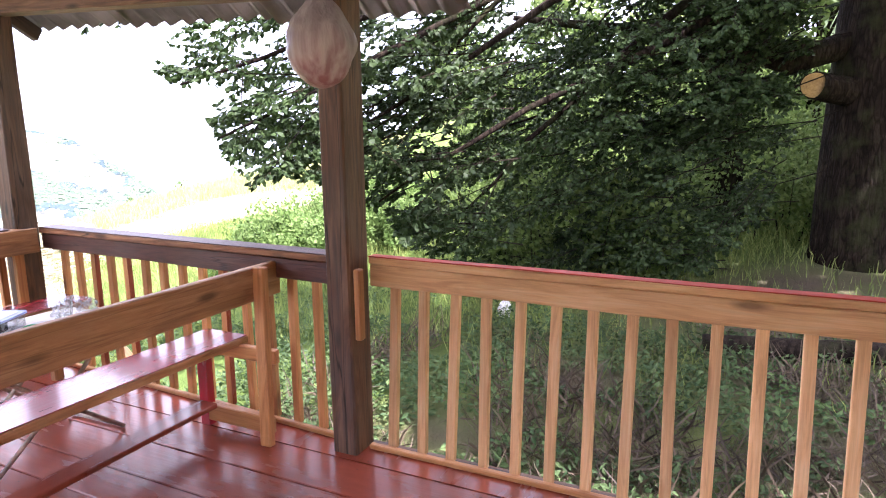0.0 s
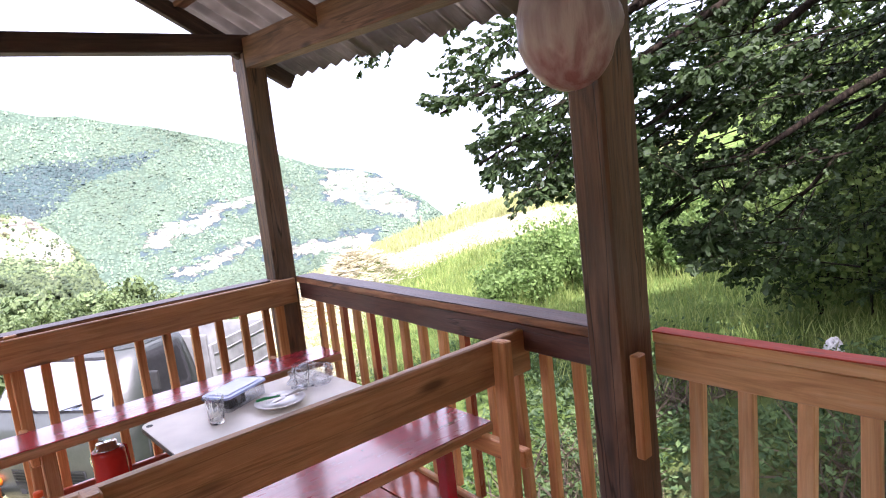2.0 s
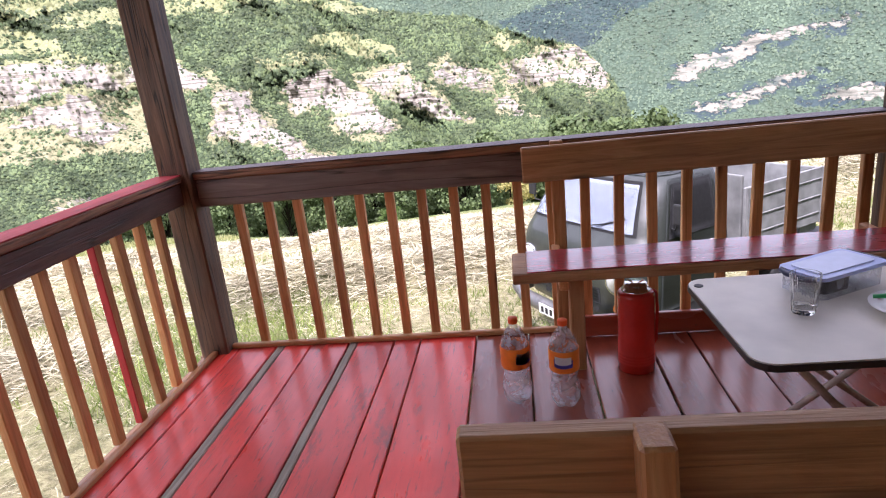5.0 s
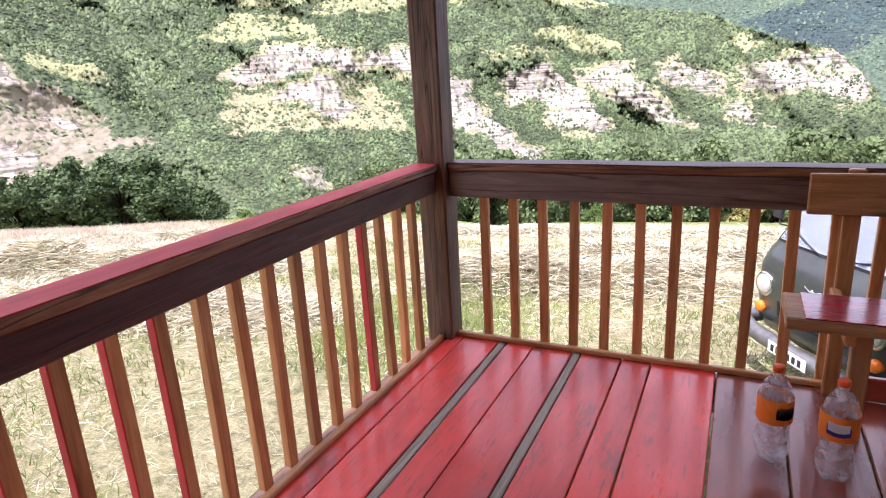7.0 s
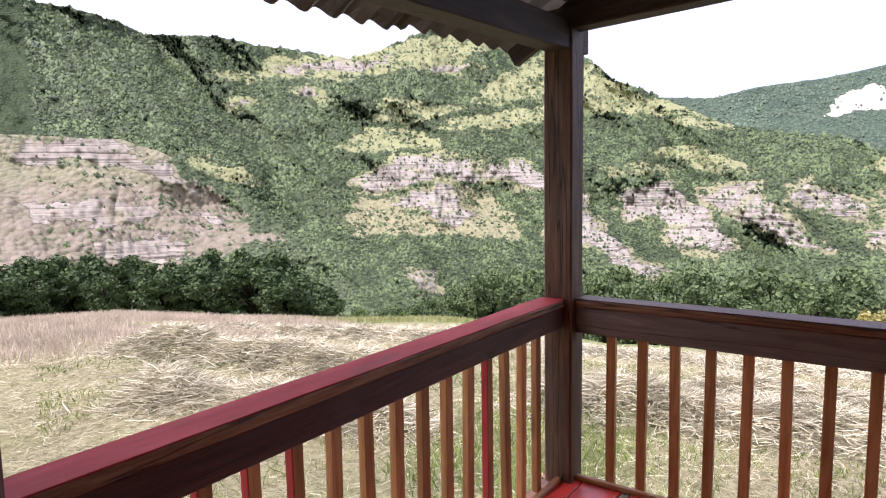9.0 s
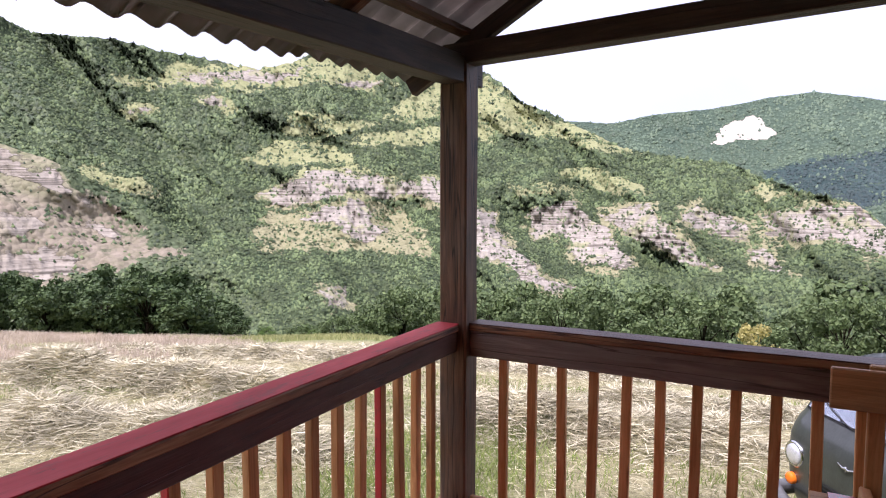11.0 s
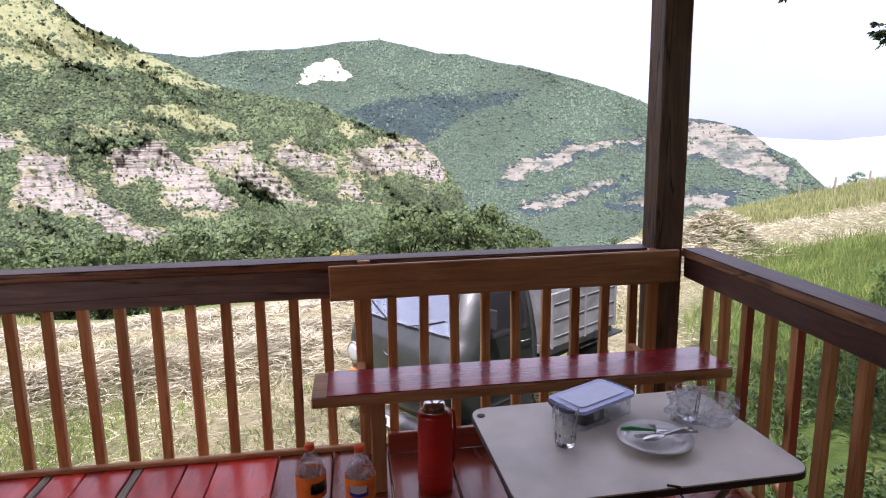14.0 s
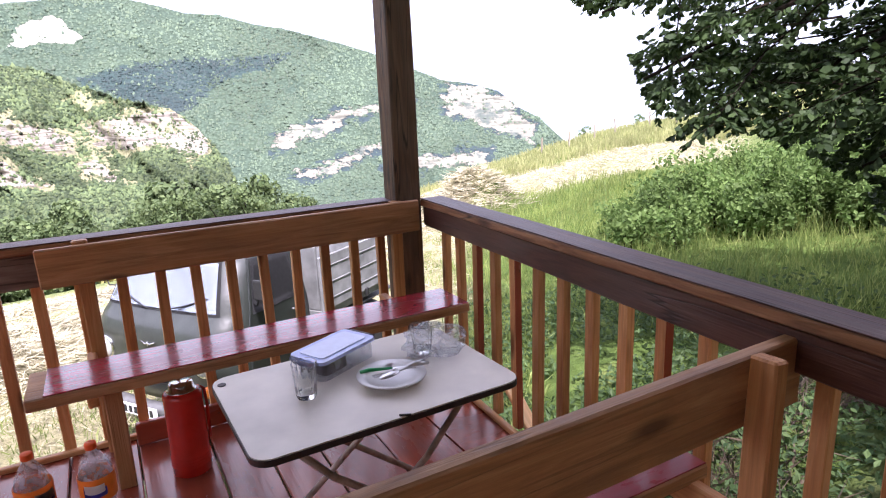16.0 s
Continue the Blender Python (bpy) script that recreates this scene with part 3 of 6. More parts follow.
def bare(x, y):
    n = noise.noise((x, y, 0)) + 0.5 * noise.noise((x * 2.7, y * 2.7, 4))
    yard = smooth(2.6, 1.2, math.hypot((x - 9.5) / 2.0, (y + 6.0) / 1.6)) * (0.8 + 0.4 * n)
    litter = smooth(1.5, 0.7, math.hypot((x - 6.6) / 3.4, (y + 4.2) / 3.4)) * max(0.0, 0.55 + 0.7 * n)
    return min(1.0, max(yard, litter))


azs = list(np.arange(-180, -70, 3.0)) + list(np.arange(-70, 110, 0.5)) + list(np.arange(110, 180.1, 3.0))
rs = list(np.arange(0.0, 4, 0.5)) + list(np.arange(4, 24, 0.25)) + list(np.arange(24, 62, 1.0)) + [64, 68, 74, 82, 95, 120, 160, 220, 300, 450, 800]
ground = tagged(polar_sheet("ground", azs, rs, ground_z, groundmat(), {"lush": lush, "bare": bare, "pile": lambda x, y: min(1.0, hay_at(x, y) * 2.5)}),
                "sloping mountain meadow of mown dry hay and green grass", "ground", kind="structure")

# mountains: bearing and elevation angle of the crest, distance of foot and crest
CREST_MAIN = table([(-110, 13.0), (-75, 14.6), (-66, 14.2), (-62.8, 13.4), (-60.7, 12.6), (-55.4, 12.9), (-52, 12.3), (-49, 12.1), (-46, 11.6), (-44, 11.5), (-41, 12.3), (-39, 13.1),
                    (-36, 14.2), (-33, 14.4), (-30, 13.6), (-27.1, 12.8), (-24.3, 11.9), (-22.4, 10.6), (-20.5, 8.9), (-18.5, 8.2), (-14.5, 6.3), (-11.5, 4.8), (-6.8, 3.8),
                    (-3.2, 3.4), (0.3, 1.7), (3.3, 0.7), (5.7, 0.1), (7.2, -1.1), (8.7, -2.9), (9.8, -4.6), (11, -9), (12.5, -14)])
CREST_FAR = table([(-25, 7.0), (-16.6, 7.3), (-12.5, 7.0), (-9.4, 7.6), (-4.2, 7.9), (-0.2, 8.5), (2.9, 8.7), (5.6, 8.1), (8, 7.5), (10.4, 7.4), (13, 6.7), (15.5, 6.3), (18.4, 5.5),
                   (21.5, 4.6), (23.5, 3.9), (28.9, 1.6), (31.8, 1.1), (34.1, 0.4), (36, -1.1), (37.8, -2.1), (40, -4.2), (44, -9)])
CREST_SPUR = table([(-110, 6), (-75, 4.6), (-66, 4.4), (-63, 4.3), (-60, 3.3), (-57, 1.6), (-54, -0.4), (-51.5, -2.4), (-49, -4.4), (-47, -6.5), (-44, -10), (-42, -14)])
CREST_HAZE = table([(20, -2), (28, -0.6), (34, -0.2), (40, -0.6), (47, 0.1), (56, 0.6), (70, -1)])


# zones of the mountainsides, outlined by bearing and elevation angle
CLIFF_TOP = [(-55.1, 9.5), (-52.1, 10.2), (-49.3, 11.0), (-43.2, 11.2), (-39.4, 12.1), (-38.0, 12.4), (-40.9, 11.2), (-43.5, 10.1), (-46.9, 9.9), (-50.4, 10.1)]
CLIFF_SMALL = [(-54.6, 7.6), (-52.5, 8.1), (-52.3, 7.6), (-54.0, 7.2)]
CLIFF_ROUND = [(-49.8, 8.6), (-47.2, 9.0), (-46.2, 8.0), (-48.3, 7.9)]
CLIFF_HIGH = [(-39.8, 10.3), (-37.1, 10.8), (-33.2, 11.2), (-31.8, 10.8), (-35.5, 9.9)]
CLIFF_MIDDLE = [(-45.0, 0.6), (-43.7, 1.3), (-41.0, 2.5), (-37.9, 3.0), (-33.2, 2.4), (-27.4, 2.0), (-25.0, 0.6), (-27.8, -0.4), (-30.0, 0.4), (-33.6, 0.4), (-36.0, 1.2), (-38.3, 0.4), (-41.1, -0.4), (-43.7, -0.4)]
CONE = [(-40.5, -1.4), (-38.3, -0.2), (-35.6, 1.0), (-34.2, -0.8), (-33.0, -2.6), (-34.4, -4.2), (-36.2, -3.2), (-38.0, -2.0)]
CONE_SLOPE = [(-43.4, -0.9), (-39.5, -0.2), (-35.6, 1.0), (-31.6, -0.5), (-29.6, -2.3), (-28.6, -4.9), (-33.2, -4.6), (-41.1, -4.4), (-45.2, -4.9), (-44.8, -3.0)]
CRAG_WEST = [(-25.6, -0.4), (-23.2, -1.2), (-21.3, -3.9), (-18.0, -6.9), (-15.5, -7.6), (-15.3, -8.7), (-20.2, -7.7), (-22.5, -5.5), (-26.0, -4.2)]
CRAG_A = [(-19.9, -0.9), (-15.9, 0.5), (-14.5, -0.9), (-11.7, -3.5), (-10.4, -5.4), (-11.6, -6.0), (-14.8, -5.7), (-16.2, -4.3), (-16.2, -2.8), (-19.5, -3.6), (-20.6, -2.1)]
RIB_B = [(-13.8, -0.5), (-9.1, -0.2), (-7.1, -2.0), (-5.1, -4.3), (-4.1, -5.7), (-7.0, -5.1), (-9.0, -3.8), (-11.3, -2.7)]
CRAG_C = [(-7.4, -0.6), (-5.2, 0.0), (-3.4, -0.9), (-1.2, -1.9), (-1.1, -3.5), (-2.7, -3.3), (-4.5, -2.6), (-5.8, -2.3)]
CRAG_LOW = [(-2.1, -3.8), (0.2, -3.8), (2.0, -5.7), (0.0, -5.5), (-1.7, -4.9)]
CRAG_D = [(-1.0, -0.9), (1.8, -0.4), (6.3, -0.1), (8.9, -3.3), (7.4, -4.4), (4.8, -2.9), (1.8, -3.2), (0.2, -2.8)]
CRAG_FOOT = [(-39.4, -8.0), (-37.2, -7.6), (-36.4, -9.4), (-38.8, -9.6)]
ROCK_MAIN = [CLIFF_TOP, CLIFF_SMALL, CLIFF_ROUND, CLIFF_HIGH, CLIFF_MIDDLE, CONE, CRAG_WEST, CRAG_A, RIB_B, CRAG_C, CRAG_LOW, CRAG_D, CRAG_FOOT]
VALE = [(-58.2, 3.1), (-56.3, 3.0), (-54.0, 2.0), (-51.5, 0.8), (-52.7, 0.2), (-56.4, 1.0), (-57.3, 1.9)]
MEAD_A = [(-41.9, 7.9), (-39.8, 8.5), (-37.1, 7.6), (-33.4, 7.2), (-36.3, 6.1), (-39.4, 6.0), (-42.5, 5.6)]
MEAD_B = [(-45.8, 3.7), (-43.3, 5.4), (-38.7, 5.7), (-35.8, 4.4), (-36.4, 3.4), (-43.3, 3.3)]
MEAD_C = [(-36.9, 5.8), (-30.0, 6.9), (-22.0, 7.2), (-22.0, 5.9), (-30.0, 5.3), (-35.6, 5.1)]
MEAD_D = [(-33.2, 7.5), (-30.0, 10.4), (-27.8, 11.4), (-24.6, 11.9), (-22.9, 10.6), (-20.4, 8.9), (-16.7, 7.3), (-10.8, 5.2), (-6.2, 4.1), (-9.8, 4.1), (-13.2, 4.6), (-16.7, 5.5), (-20.3, 5.8), (-24.6, 5.9), (-28, 7.4)]
MEAD_E = [(-17.4, 2.7), (-14.6, 3.5), (-12.5, 2.8), (-9.7, 1.3), (-9.1, 0.6), (-11.8, 0.7), (-14.9, 1.5), (-17.0, 2.1)]
MEAD_F = [(-22.1, 2.0), (-18.5, 1.9), (-14.9, 1.0), (-19.5, 0.6), (-21.4, 1.0)]
MEAD_G = [(-1.9, 0.9), (-0.2, 2.0), (0.9, 1.3), (3.1, 0.5), (0.1, 0.2)]
TURF_TOP = [(-56, 9.9), (-49, 11.6), (-38, 13.2), (-33, 14.0), (-30, 12.6), (-34, 11.0), (-44, 9.6)]
MEADOW_MAIN = [VALE, MEAD_A, MEAD_B, MEAD_C, MEAD_D, MEAD_E, MEAD_F, MEAD_G, CONE_SLOPE, TURF_TOP]
ROCK_SPUR = [[(-70, 4.5), (-63.7, 4.4), (-61.4, 2.8), (-59.4, 2.4), (-56.6, -0.4), (-58.5, 0.2), (-61.0, 1.2), (-64.0, 2.2), (-70, 2.4)],
             [(-70, -0.4), (-64, -0.2), (-60.0, -2.0), (-62, -2.8), (-70, -2.6)], [(-66, -3.8), (-60, -3.4), (-57.5, -5.4), (-61, -6.0), (-66, -5.2)], [(-57.4, -1.2), (-54.6, -3.0), (-56, -3.4), (-58.6, -2.0)]]
GRASS_SPUR = [[(-82, 5.5), (-63.7, 4.9), (-59.6, 3.0), (-56, -0.4), (-50.8, -4.4), (-54, -5.0), (-60, -6.6), (-82, -7)]]
LEDGE_1 = [(13.6, -3.4), (16.9, -1.5), (22.1, -0.2), (26.1, -0.1), (26.2, -0.9), (21.2, -1.5), (14.5, -4.1)]
LEDGE_2 = [(15.5, -6.3), (20.3, -4.4), (24.0, -3.6), (24.0, -4.3), (18.4, -6.3), (16.5, -6.8)]
LEDGE_3 = [(28.4, 1.6), (31.8, 1.2), (34.6, 0.2), (37.5, -2.2), (38, -4.5), (33.5, -3.3), (29.6, -1.6)]
LEDGE_4 = [(22.7, -5.9), (28, -4.8), (34, -5.0), (34, -6.2), (25.9, -6.3)]
ROCK_FAR = [LEDGE_1, LEDGE_2, LEDGE_3, LEDGE_4]
# outline of a cloud's shadow on the far slope, painted by darker colours
CLOUD_SHADE_FAR = [(-0.6, 2.6), (3.8, 3.5), (7.5, 3.9), (12.6, 4.0), (16.3, 4.3), (14.5, 3.2), (11.0, 2.7), (8.8, 1.2), (7.3, -0.4), (5.3, -0.2), (2.5, 1.0)]
SCAR_FAR = [[(-4.7, 4.85), (-3.8, 6.0), (-3.2, 6.6), (-2.1, 7.0), (-0.8, 7.05), (-0.5, 6.3), (0.4, 5.5), (-1.2, 5.2), (-2.9, 5.1)]]


def vnoise(x, y, seed=0):
    """Smooth noise of about -1 to 1 on arrays."""
    x, y = np.asarray(x, float) + 173.3 * seed, np.asarray(y, float) - 91.7 * seed
    xi, yi = np.floor(x).astype(np.int64), np.floor(y).astype(np.int64)
    fx, fy = x - xi, y - yi
    fx, fy = fx * fx * (3 - 2 * fx), fy * fy * (3 - 2 * fy)

    def h(i, j):
        k = (i * 374761393 + j * 668265263 + 974711) & 0xFFFFFFFF
        k = ((k ^ (k >> 13)) * 1274126177) & 0xFFFFFFFF
        return ((k ^ (k >> 16)) & 0xFFFF) / 32767.5 - 1.0
    a, b = h(xi, yi), h(xi + 1, yi)
    c, d = h(xi, yi + 1), h(xi + 1, yi + 1)
    return (a + (b - a) * fx) * (1 - fy) + (c + (d - c) * fx) * fy


def sstep(a, b, v):
    t = np.clip((v - a) / (b - a), 0, 1)
    return t * t * (3 - 2 * t)


def zone(polys, a, e, soft, grow=0.0):
    """0 outside, 1 inside the outlines, 0.5 on them, blurred over soft degrees."""
    best = np.zeros_like(a)
    for poly in polys:
        dist = np.full(a.shape, 1e9)
        hit = np.zeros(a.shape, bool)
        for (a0, e0), (a1, e1) in zip(poly, poly[1:] + poly[:1]):
            u = np.clip(((a - a0) * (a1 - a0) + (e - e0) * (e1 - e0)) / ((a1 - a0) ** 2 + (e1 - e0) ** 2), 0, 1)
            dist = np.minimum(dist, np.hypot(a - a0 - u * (a1 - a0), e - e0 - u * (e1 - e0)))
            if e0 != e1:
                hit ^= ((e0 > e) != (e1 > e)) & (a < (a1 - a0) * (e - e0) / (e1 - e0) + a0)
        best = np.maximum(best, np.clip(0.5 + (np.where(hit, dist, -dist) + grow) / soft, 0, 1))
    return best


def hillmat(name, forest_a, forest_b, grass_a, grass_b, rock_a, rock_b, tree, strata):
    m, nt, b = mk(name)
    P = nd(nt, "TexCoord").outputs["Object"]
    n = nd(nt, "TexNoise", {"Vector": P, "Scale": tree * 0.12, "Detail": 6.0, "Roughness": 0.65})
    rag = nd(nt, "TexNoise", {"Vector": P, "Scale": tree * 0.5, "Detail": 8.0, "Roughness": 0.72})

    def edge(attr, amp, lo, hi):
        k = nd(nt, "Math", {0: rag.outputs["Fac"], 1: amp, 2: -amp * 0.5}, operation='MULTIPLY_ADD')
        s = nd(nt, "Math", {0: nd(nt, "Attribute", attribute_name=attr).outputs["Fac"], 1: k.outputs[0]}, operation='ADD')
        return nd(nt, "MapRange", {"Value": s.outputs[0], "From Min": lo, "From Max": hi}).outputs[0]
    v = nd(nt, "TexVoronoi", {"Vector": P, "Scale": tree, "Randomness": 1.0})
    fo = mixc(nt, ramp(nt, n.outputs["Fac"], [(0.3, 0.0), (0.7, 1.0)]), forest_a, forest_b)
    fo = mixc(nt, 0.7, fo, ramp(nt, v.outputs["Distance"], [(0.1, 1.2), (0.7, 0.62)]), 'MULTIPLY')
    gr = mixc(nt, ramp(nt, rag.outputs["Fac"], [(0.35, 0.0), (0.65, 1.0)]), grass_a, grass_b)
    gr = mixc(nt, ramp(nt, n.outputs["Fac"], [(0.5, 0.0), (0.66, 0.6)]), gr, [q * 0.62 for q in grass_a])
    dry = mixc(nt, ramp(nt, rag.outputs["Fac"], [(0.35, 0.0), (0.65, 1.0)]), (grass_a[0] * 0.9, grass_a[1] * 0.82, grass_a[2] * 0.95), (grass_b[0] * 1.0, grass_b[1] * 0.93, grass_b[2] * 1.05))
    gr = mixc(nt, nd(nt, "Attribute", attribute_name="dry").outputs["Fac"], gr, dry)
    # beds of rock that dip a little, dark in the joints
    dip = nd(nt, "VectorMath", {0: P, 1: (0.004, 0.004, strata)}, operation='MULTIPLY').outputs[0]
    w = nd(nt, "TexNoise", {"Vector": dip, "Scale": 1.0, "Detail": 5.0, "Roughness": 0.75, "Distortion": 0.35})
    mid = [(p + q) / 2 for p, q in zip(rock_a, rock_b)]
    ro = ramp(nt, w.outputs["Fac"], [(0.34, [q * 0.55 for q in rock_a]), (0.43, rock_a), (0.5, rock_b), (0.56, mid), (0.66, rock_b)])
    ro = mixc(nt, 0.6, ro, ramp(nt, rag.outputs["Fac"], [(0.36, 0.68), (0.6, 1.1)]), 'MULTIPLY')
    ro = mixc(nt, ramp(nt, n.outputs["Fac"], [(0.54, 0.0), (0.62, 0.7)]), ro, grass_b)
    c = mixc(nt, edge("grass", 1.5, 0.42, 0.58), fo, gr)
    c = mixc(nt, edge("rock", 1.5, 0.46, 0.56), c, ro)
    c = mixc(nt, edge("scar", 0.8, 0.46, 0.54), c, mixc(nt, ramp(nt, rag.outputs["Fac"], [(0.4, 0.0), (0.6, 1.0)]), (0.36, 0.32, 0.265), (0.50, 0.455, 0.39)))
    nt.links.new(c, b.inputs["Base Color"])
    b.inputs["Roughness"].default_value = 0.95
    b.inputs["Specular IOR Level"].default_value = 0.05
    lump = nd(nt, "Math", {0: v.outputs["Distance"], 1: -1.0}, operation='MULTIPLY').outputs[0]
    hh = mixc(nt, edge("rock", 1.5, 0.46, 0.56), lump, w.outputs["Fac"])
    bump(nt, b, hh, 0.7, 0.7 / tree)
    return m


# rocky spurs that run down to the right: bearing at elevation -2, width, how far they stand out
SPURS = [(-34.5, 3.6, 0.07), (-24.5, 3.0, 0.06), (-14.5, 3.2, 0.07), (-7.5, 2.6, 0.06), (-1.5, 2.2, 0.05), (6.0, 2.4, 0.05), (-46, 4.0, 0.05)]


def spur_out(a, e):
    out_ = np.zeros_like(a)
    for a0, w, depth in SPURS:
        d = a - (a0 + 0.9 * (-2.0 - e))
        k = np.where(d < 0, d / (1.35 * w), d / (0.55 * w))
        out_ += depth * np.exp(-k * k)
    # the deep gully between the two great slopes
    ga = np.interp(e, [-10, -2.9, 1.3, 5.2, 8.9, 12.7], [-48, -49.3, -50.6, -53.3, -57.1, -61.4])
    g = a - ga
    gully = -0.09 * np.exp(-np.abs(g) / 4.0) * sstep(-9, -3, e)
    return 0.8 * out_ * sstep(6.0, 1.5, e) + 1.3 * gully


def mountain(name, label, a0, a1, da, crest, foot_el, r_foot, r_crest, material, rock=(), grass=(), scar=(), rough=1.0, n_el=150, ledge=0.55, soft=1.0):
    """A mountainside, from the foot up to the crest line, as a relief of bearings by heights; falls away behind the crest."""
    azl = np.arange(a0, a1 + 0.001, da)
    nr = n_el + 6
    ce = np.array([crest(a)[0] for a in azl])
    ce = ce + 0.10 * rough * vnoise(azl * 2.2, azl * 0 + r_foot) + 0.06 * rough * vnoise(azl * 6, azl * 0 + r_foot)
    j = np.arange(nr)
    v = np.minimum(1.0, j / n_el)
    A = np.repeat(azl[:, None], nr, 1)
    E = foot_el + (ce[:, None] - foot_el) * v[None]
    WA = A + 0.7 * vnoise(A * 0.5, E * 0.8, 31) + 0.35 * vnoise(A * 1.5, E * 2.2, 32)
    WE = E + 0.35 * vnoise(A * 0.45, E * 0.8, 33) + 0.22 * vnoise(A * 1.4, E * 2.2, 34) + 0.12 * vnoise(A * 4, E * 5, 35)
    kr, kg, ks = zone(rock, WA, WE, soft * 0.8, -0.12), zone(grass, WA, WE, soft), zone(scar, A + 0.25 * vnoise(A * 2.6, E * 3, 36), E + 0.22 * vnoise(A * 2.8, E * 3, 37), 0.25)
    kg = np.maximum(kg, zone(rock, WA, WE, soft * 1.3, 0.25 + 0.5 * vnoise(A * 0.8, E * 1.2, 38)))
    # wooded strips between the pastures, green ledges across the cliffs
    strip = sstep(0.10, 0.45, vnoise(A * 0.55 + E * 0.3, E * 2.6, 41) + 0.35 * vnoise(A * 2.2, E * 4.5, 44))
    kg = kg * (1 - 0.42 * strip)
    kr = kr * (1 - 0.32 * sstep(0.15, 0.5, vnoise(A * 0.45, E * 3.2 + A * 0.2, 43) + 0.4 * vnoise(A * 2.5, E * 5, 46)))
    bare_ = np.clip(kr * 1.6 - 0.3, 0, 1)
    # ledges: the slope climbs in steps where the rock is bare
    q = E / ledge + 0.5 * vnoise(A * 0.12, E * 0.1, 3) + 0.25 * vnoise(A * 0.7, E * 0.4, 5)
    fl = np.floor(q)
    stair = (fl + sstep(0.35, 1.0, q - fl) - q) * ledge
    ER = E + bare_ * stair * 0.28
    r = r_foot + (r_crest - r_foot) * (np.maximum(0.0, (ER + 16.0) / 30.0) ** 1.15)
    r = r * (1.0 + rough * (0.07 * vnoise(A * 0.16, E * 0.16, 1) + 0.04 * vnoise(A * 0.45 + E * 0.35, E * 0.3, 2) + 0.009 * vnoise(A * 1.5 + E, E * 1.0, 7) + 0.004 * vnoise(A * 4, E * 3.2, 8)))
    r = r * (1.0 + rough * bare_ * (0.010 * vnoise(A * 2.4, E * 0.6, 11) + 0.006 * vnoise(A * 6, E * 1.5, 12)))
    if r_foot == 520:
        r = r * (1.0 - spur_out(A, E))
    back = np.maximum(0, j - n_el)[None]
    r = r * (1.0 + 0.06 * back)
    E2 = E - 0.5 * back
    ta = np.radians(A)
    V = np.stack([EYE0.x + r * np.sin(ta), EYE0.y + r * np.cos(ta), EYE0.z + r * np.tan(np.radians(E2))], 2).reshape(-1, 3)
    G = V.reshape(len(azl), nr, 3)
    nrm = np.cross(np.gradient(G, axis=0), np.gradient(G, axis=1))
    nrm /= np.linalg.norm(nrm, axis=2)[..., None] + 1e-9
    nrm *= np.where(nrm[..., 2:] < 0, -1.0, 1.0)
    i = (np.arange(len(azl) - 1)[:, None] * nr + np.arange(nr - 1)[None]).ravel()
    F_ = np.stack([i + nr, i + nr + 1, i + 1, i], 1)
    me = bpy.data.meshes.new(name)
    me.from_pydata(V.tolist(), [], F_.tolist())
    for nm, vals in (("rock", kr), ("grass", kg), ("scar", ks), ("dry", sstep(2.0, -0.5, E))):
        at = me.attributes.new(nm, 'FLOAT', 'POINT')
        at.data.foreach_set("value", vals.ravel().astype(np.float32))
    me.materials.append(material)
    me.polygons.foreach_set("use_smooth", [True] * len(me.polygons))
    ob = tagged(new(name, me), label, "mountain", kind="structure")
    grid = np.stack([A, E], 2).reshape(-1, 2)
    return ob, V, np.maximum(kr, ks).ravel(), kg.ravel(), grid, np.repeat((v < 1)[None], len(azl), 0).ravel(), nrm.reshape(-1, 3)


M_HILL = hillmat("wooded_mountainside", (0.038, 0.055, 0.029), (0.066, 0.088, 0.044), (0.195, 0.215, 0.098), (0.265, 0.268, 0.140), (0.165, 0.147, 0.118), (0.325, 0.298, 0.248), 0.16, 0.30)
M_SPUR = hillmat("dry_rocky_slope", (0.066, 0.090, 0.048), (0.100, 0.124, 0.066), (0.165, 0.170, 0.095), (0.235, 0.215, 0.145), (0.165, 0.148, 0.120), (0.32, 0.288, 0.235), 0.22, 0.32)
# haze put into the bluish forest tones, a cloud's shadow into the grass pair
M_HILLF = hillmat("hazed_wooded_ridge", (0.062, 0.092, 0.068), (0.086, 0.120, 0.078), (0.036, 0.058, 0.056), (0.050, 0.076, 0.068), (0.150, 0.150, 0.120), (0.235, 0.222, 0.180), 0.085, 0.05)
# air haze put into the pale blue base colour
M_HAZE = plain("haze_blue_ridge", (0.42, 0.48, 0.54), 1.0, 0, 0.1, 0.002, 0)
main_hill = mountain("mountain_main", "wooded mountain with pale cliffs and meadows", -76, 12.5, 0.13, CREST_MAIN, -16, 520, 1900, M_HILL, ROCK_MAIN, MEADOW_MAIN, n_el=250)
spur_hill = mountain("mountain_spur", "rocky grass-grown spur of the mountain", -82, -42, 0.16, CREST_SPUR, -16, 330, 620, M_SPUR, ROCK_SPUR, GRASS_SPUR, rough=0.6, n_el=140, ledge=0.8, soft=1.4)
far_hill = mountain("mountain_far", "far green mountain with a white bare scar", -25, 44, 0.16, CREST_FAR, -16, 1500, 3300, M_HILLF, ROCK_FAR, [CLOUD_SHADE_FAR], SCAR_FAR, 0.32, 165, 0.5, 1.6)
haze_hill = mountain("mountain_haze", "hills at the horizon, tinted pale blue for haze", 20, 70, 1.0, CREST_HAZE, -8, 4200, 4600, M_HAZE, rough=0.2, n_el=20)
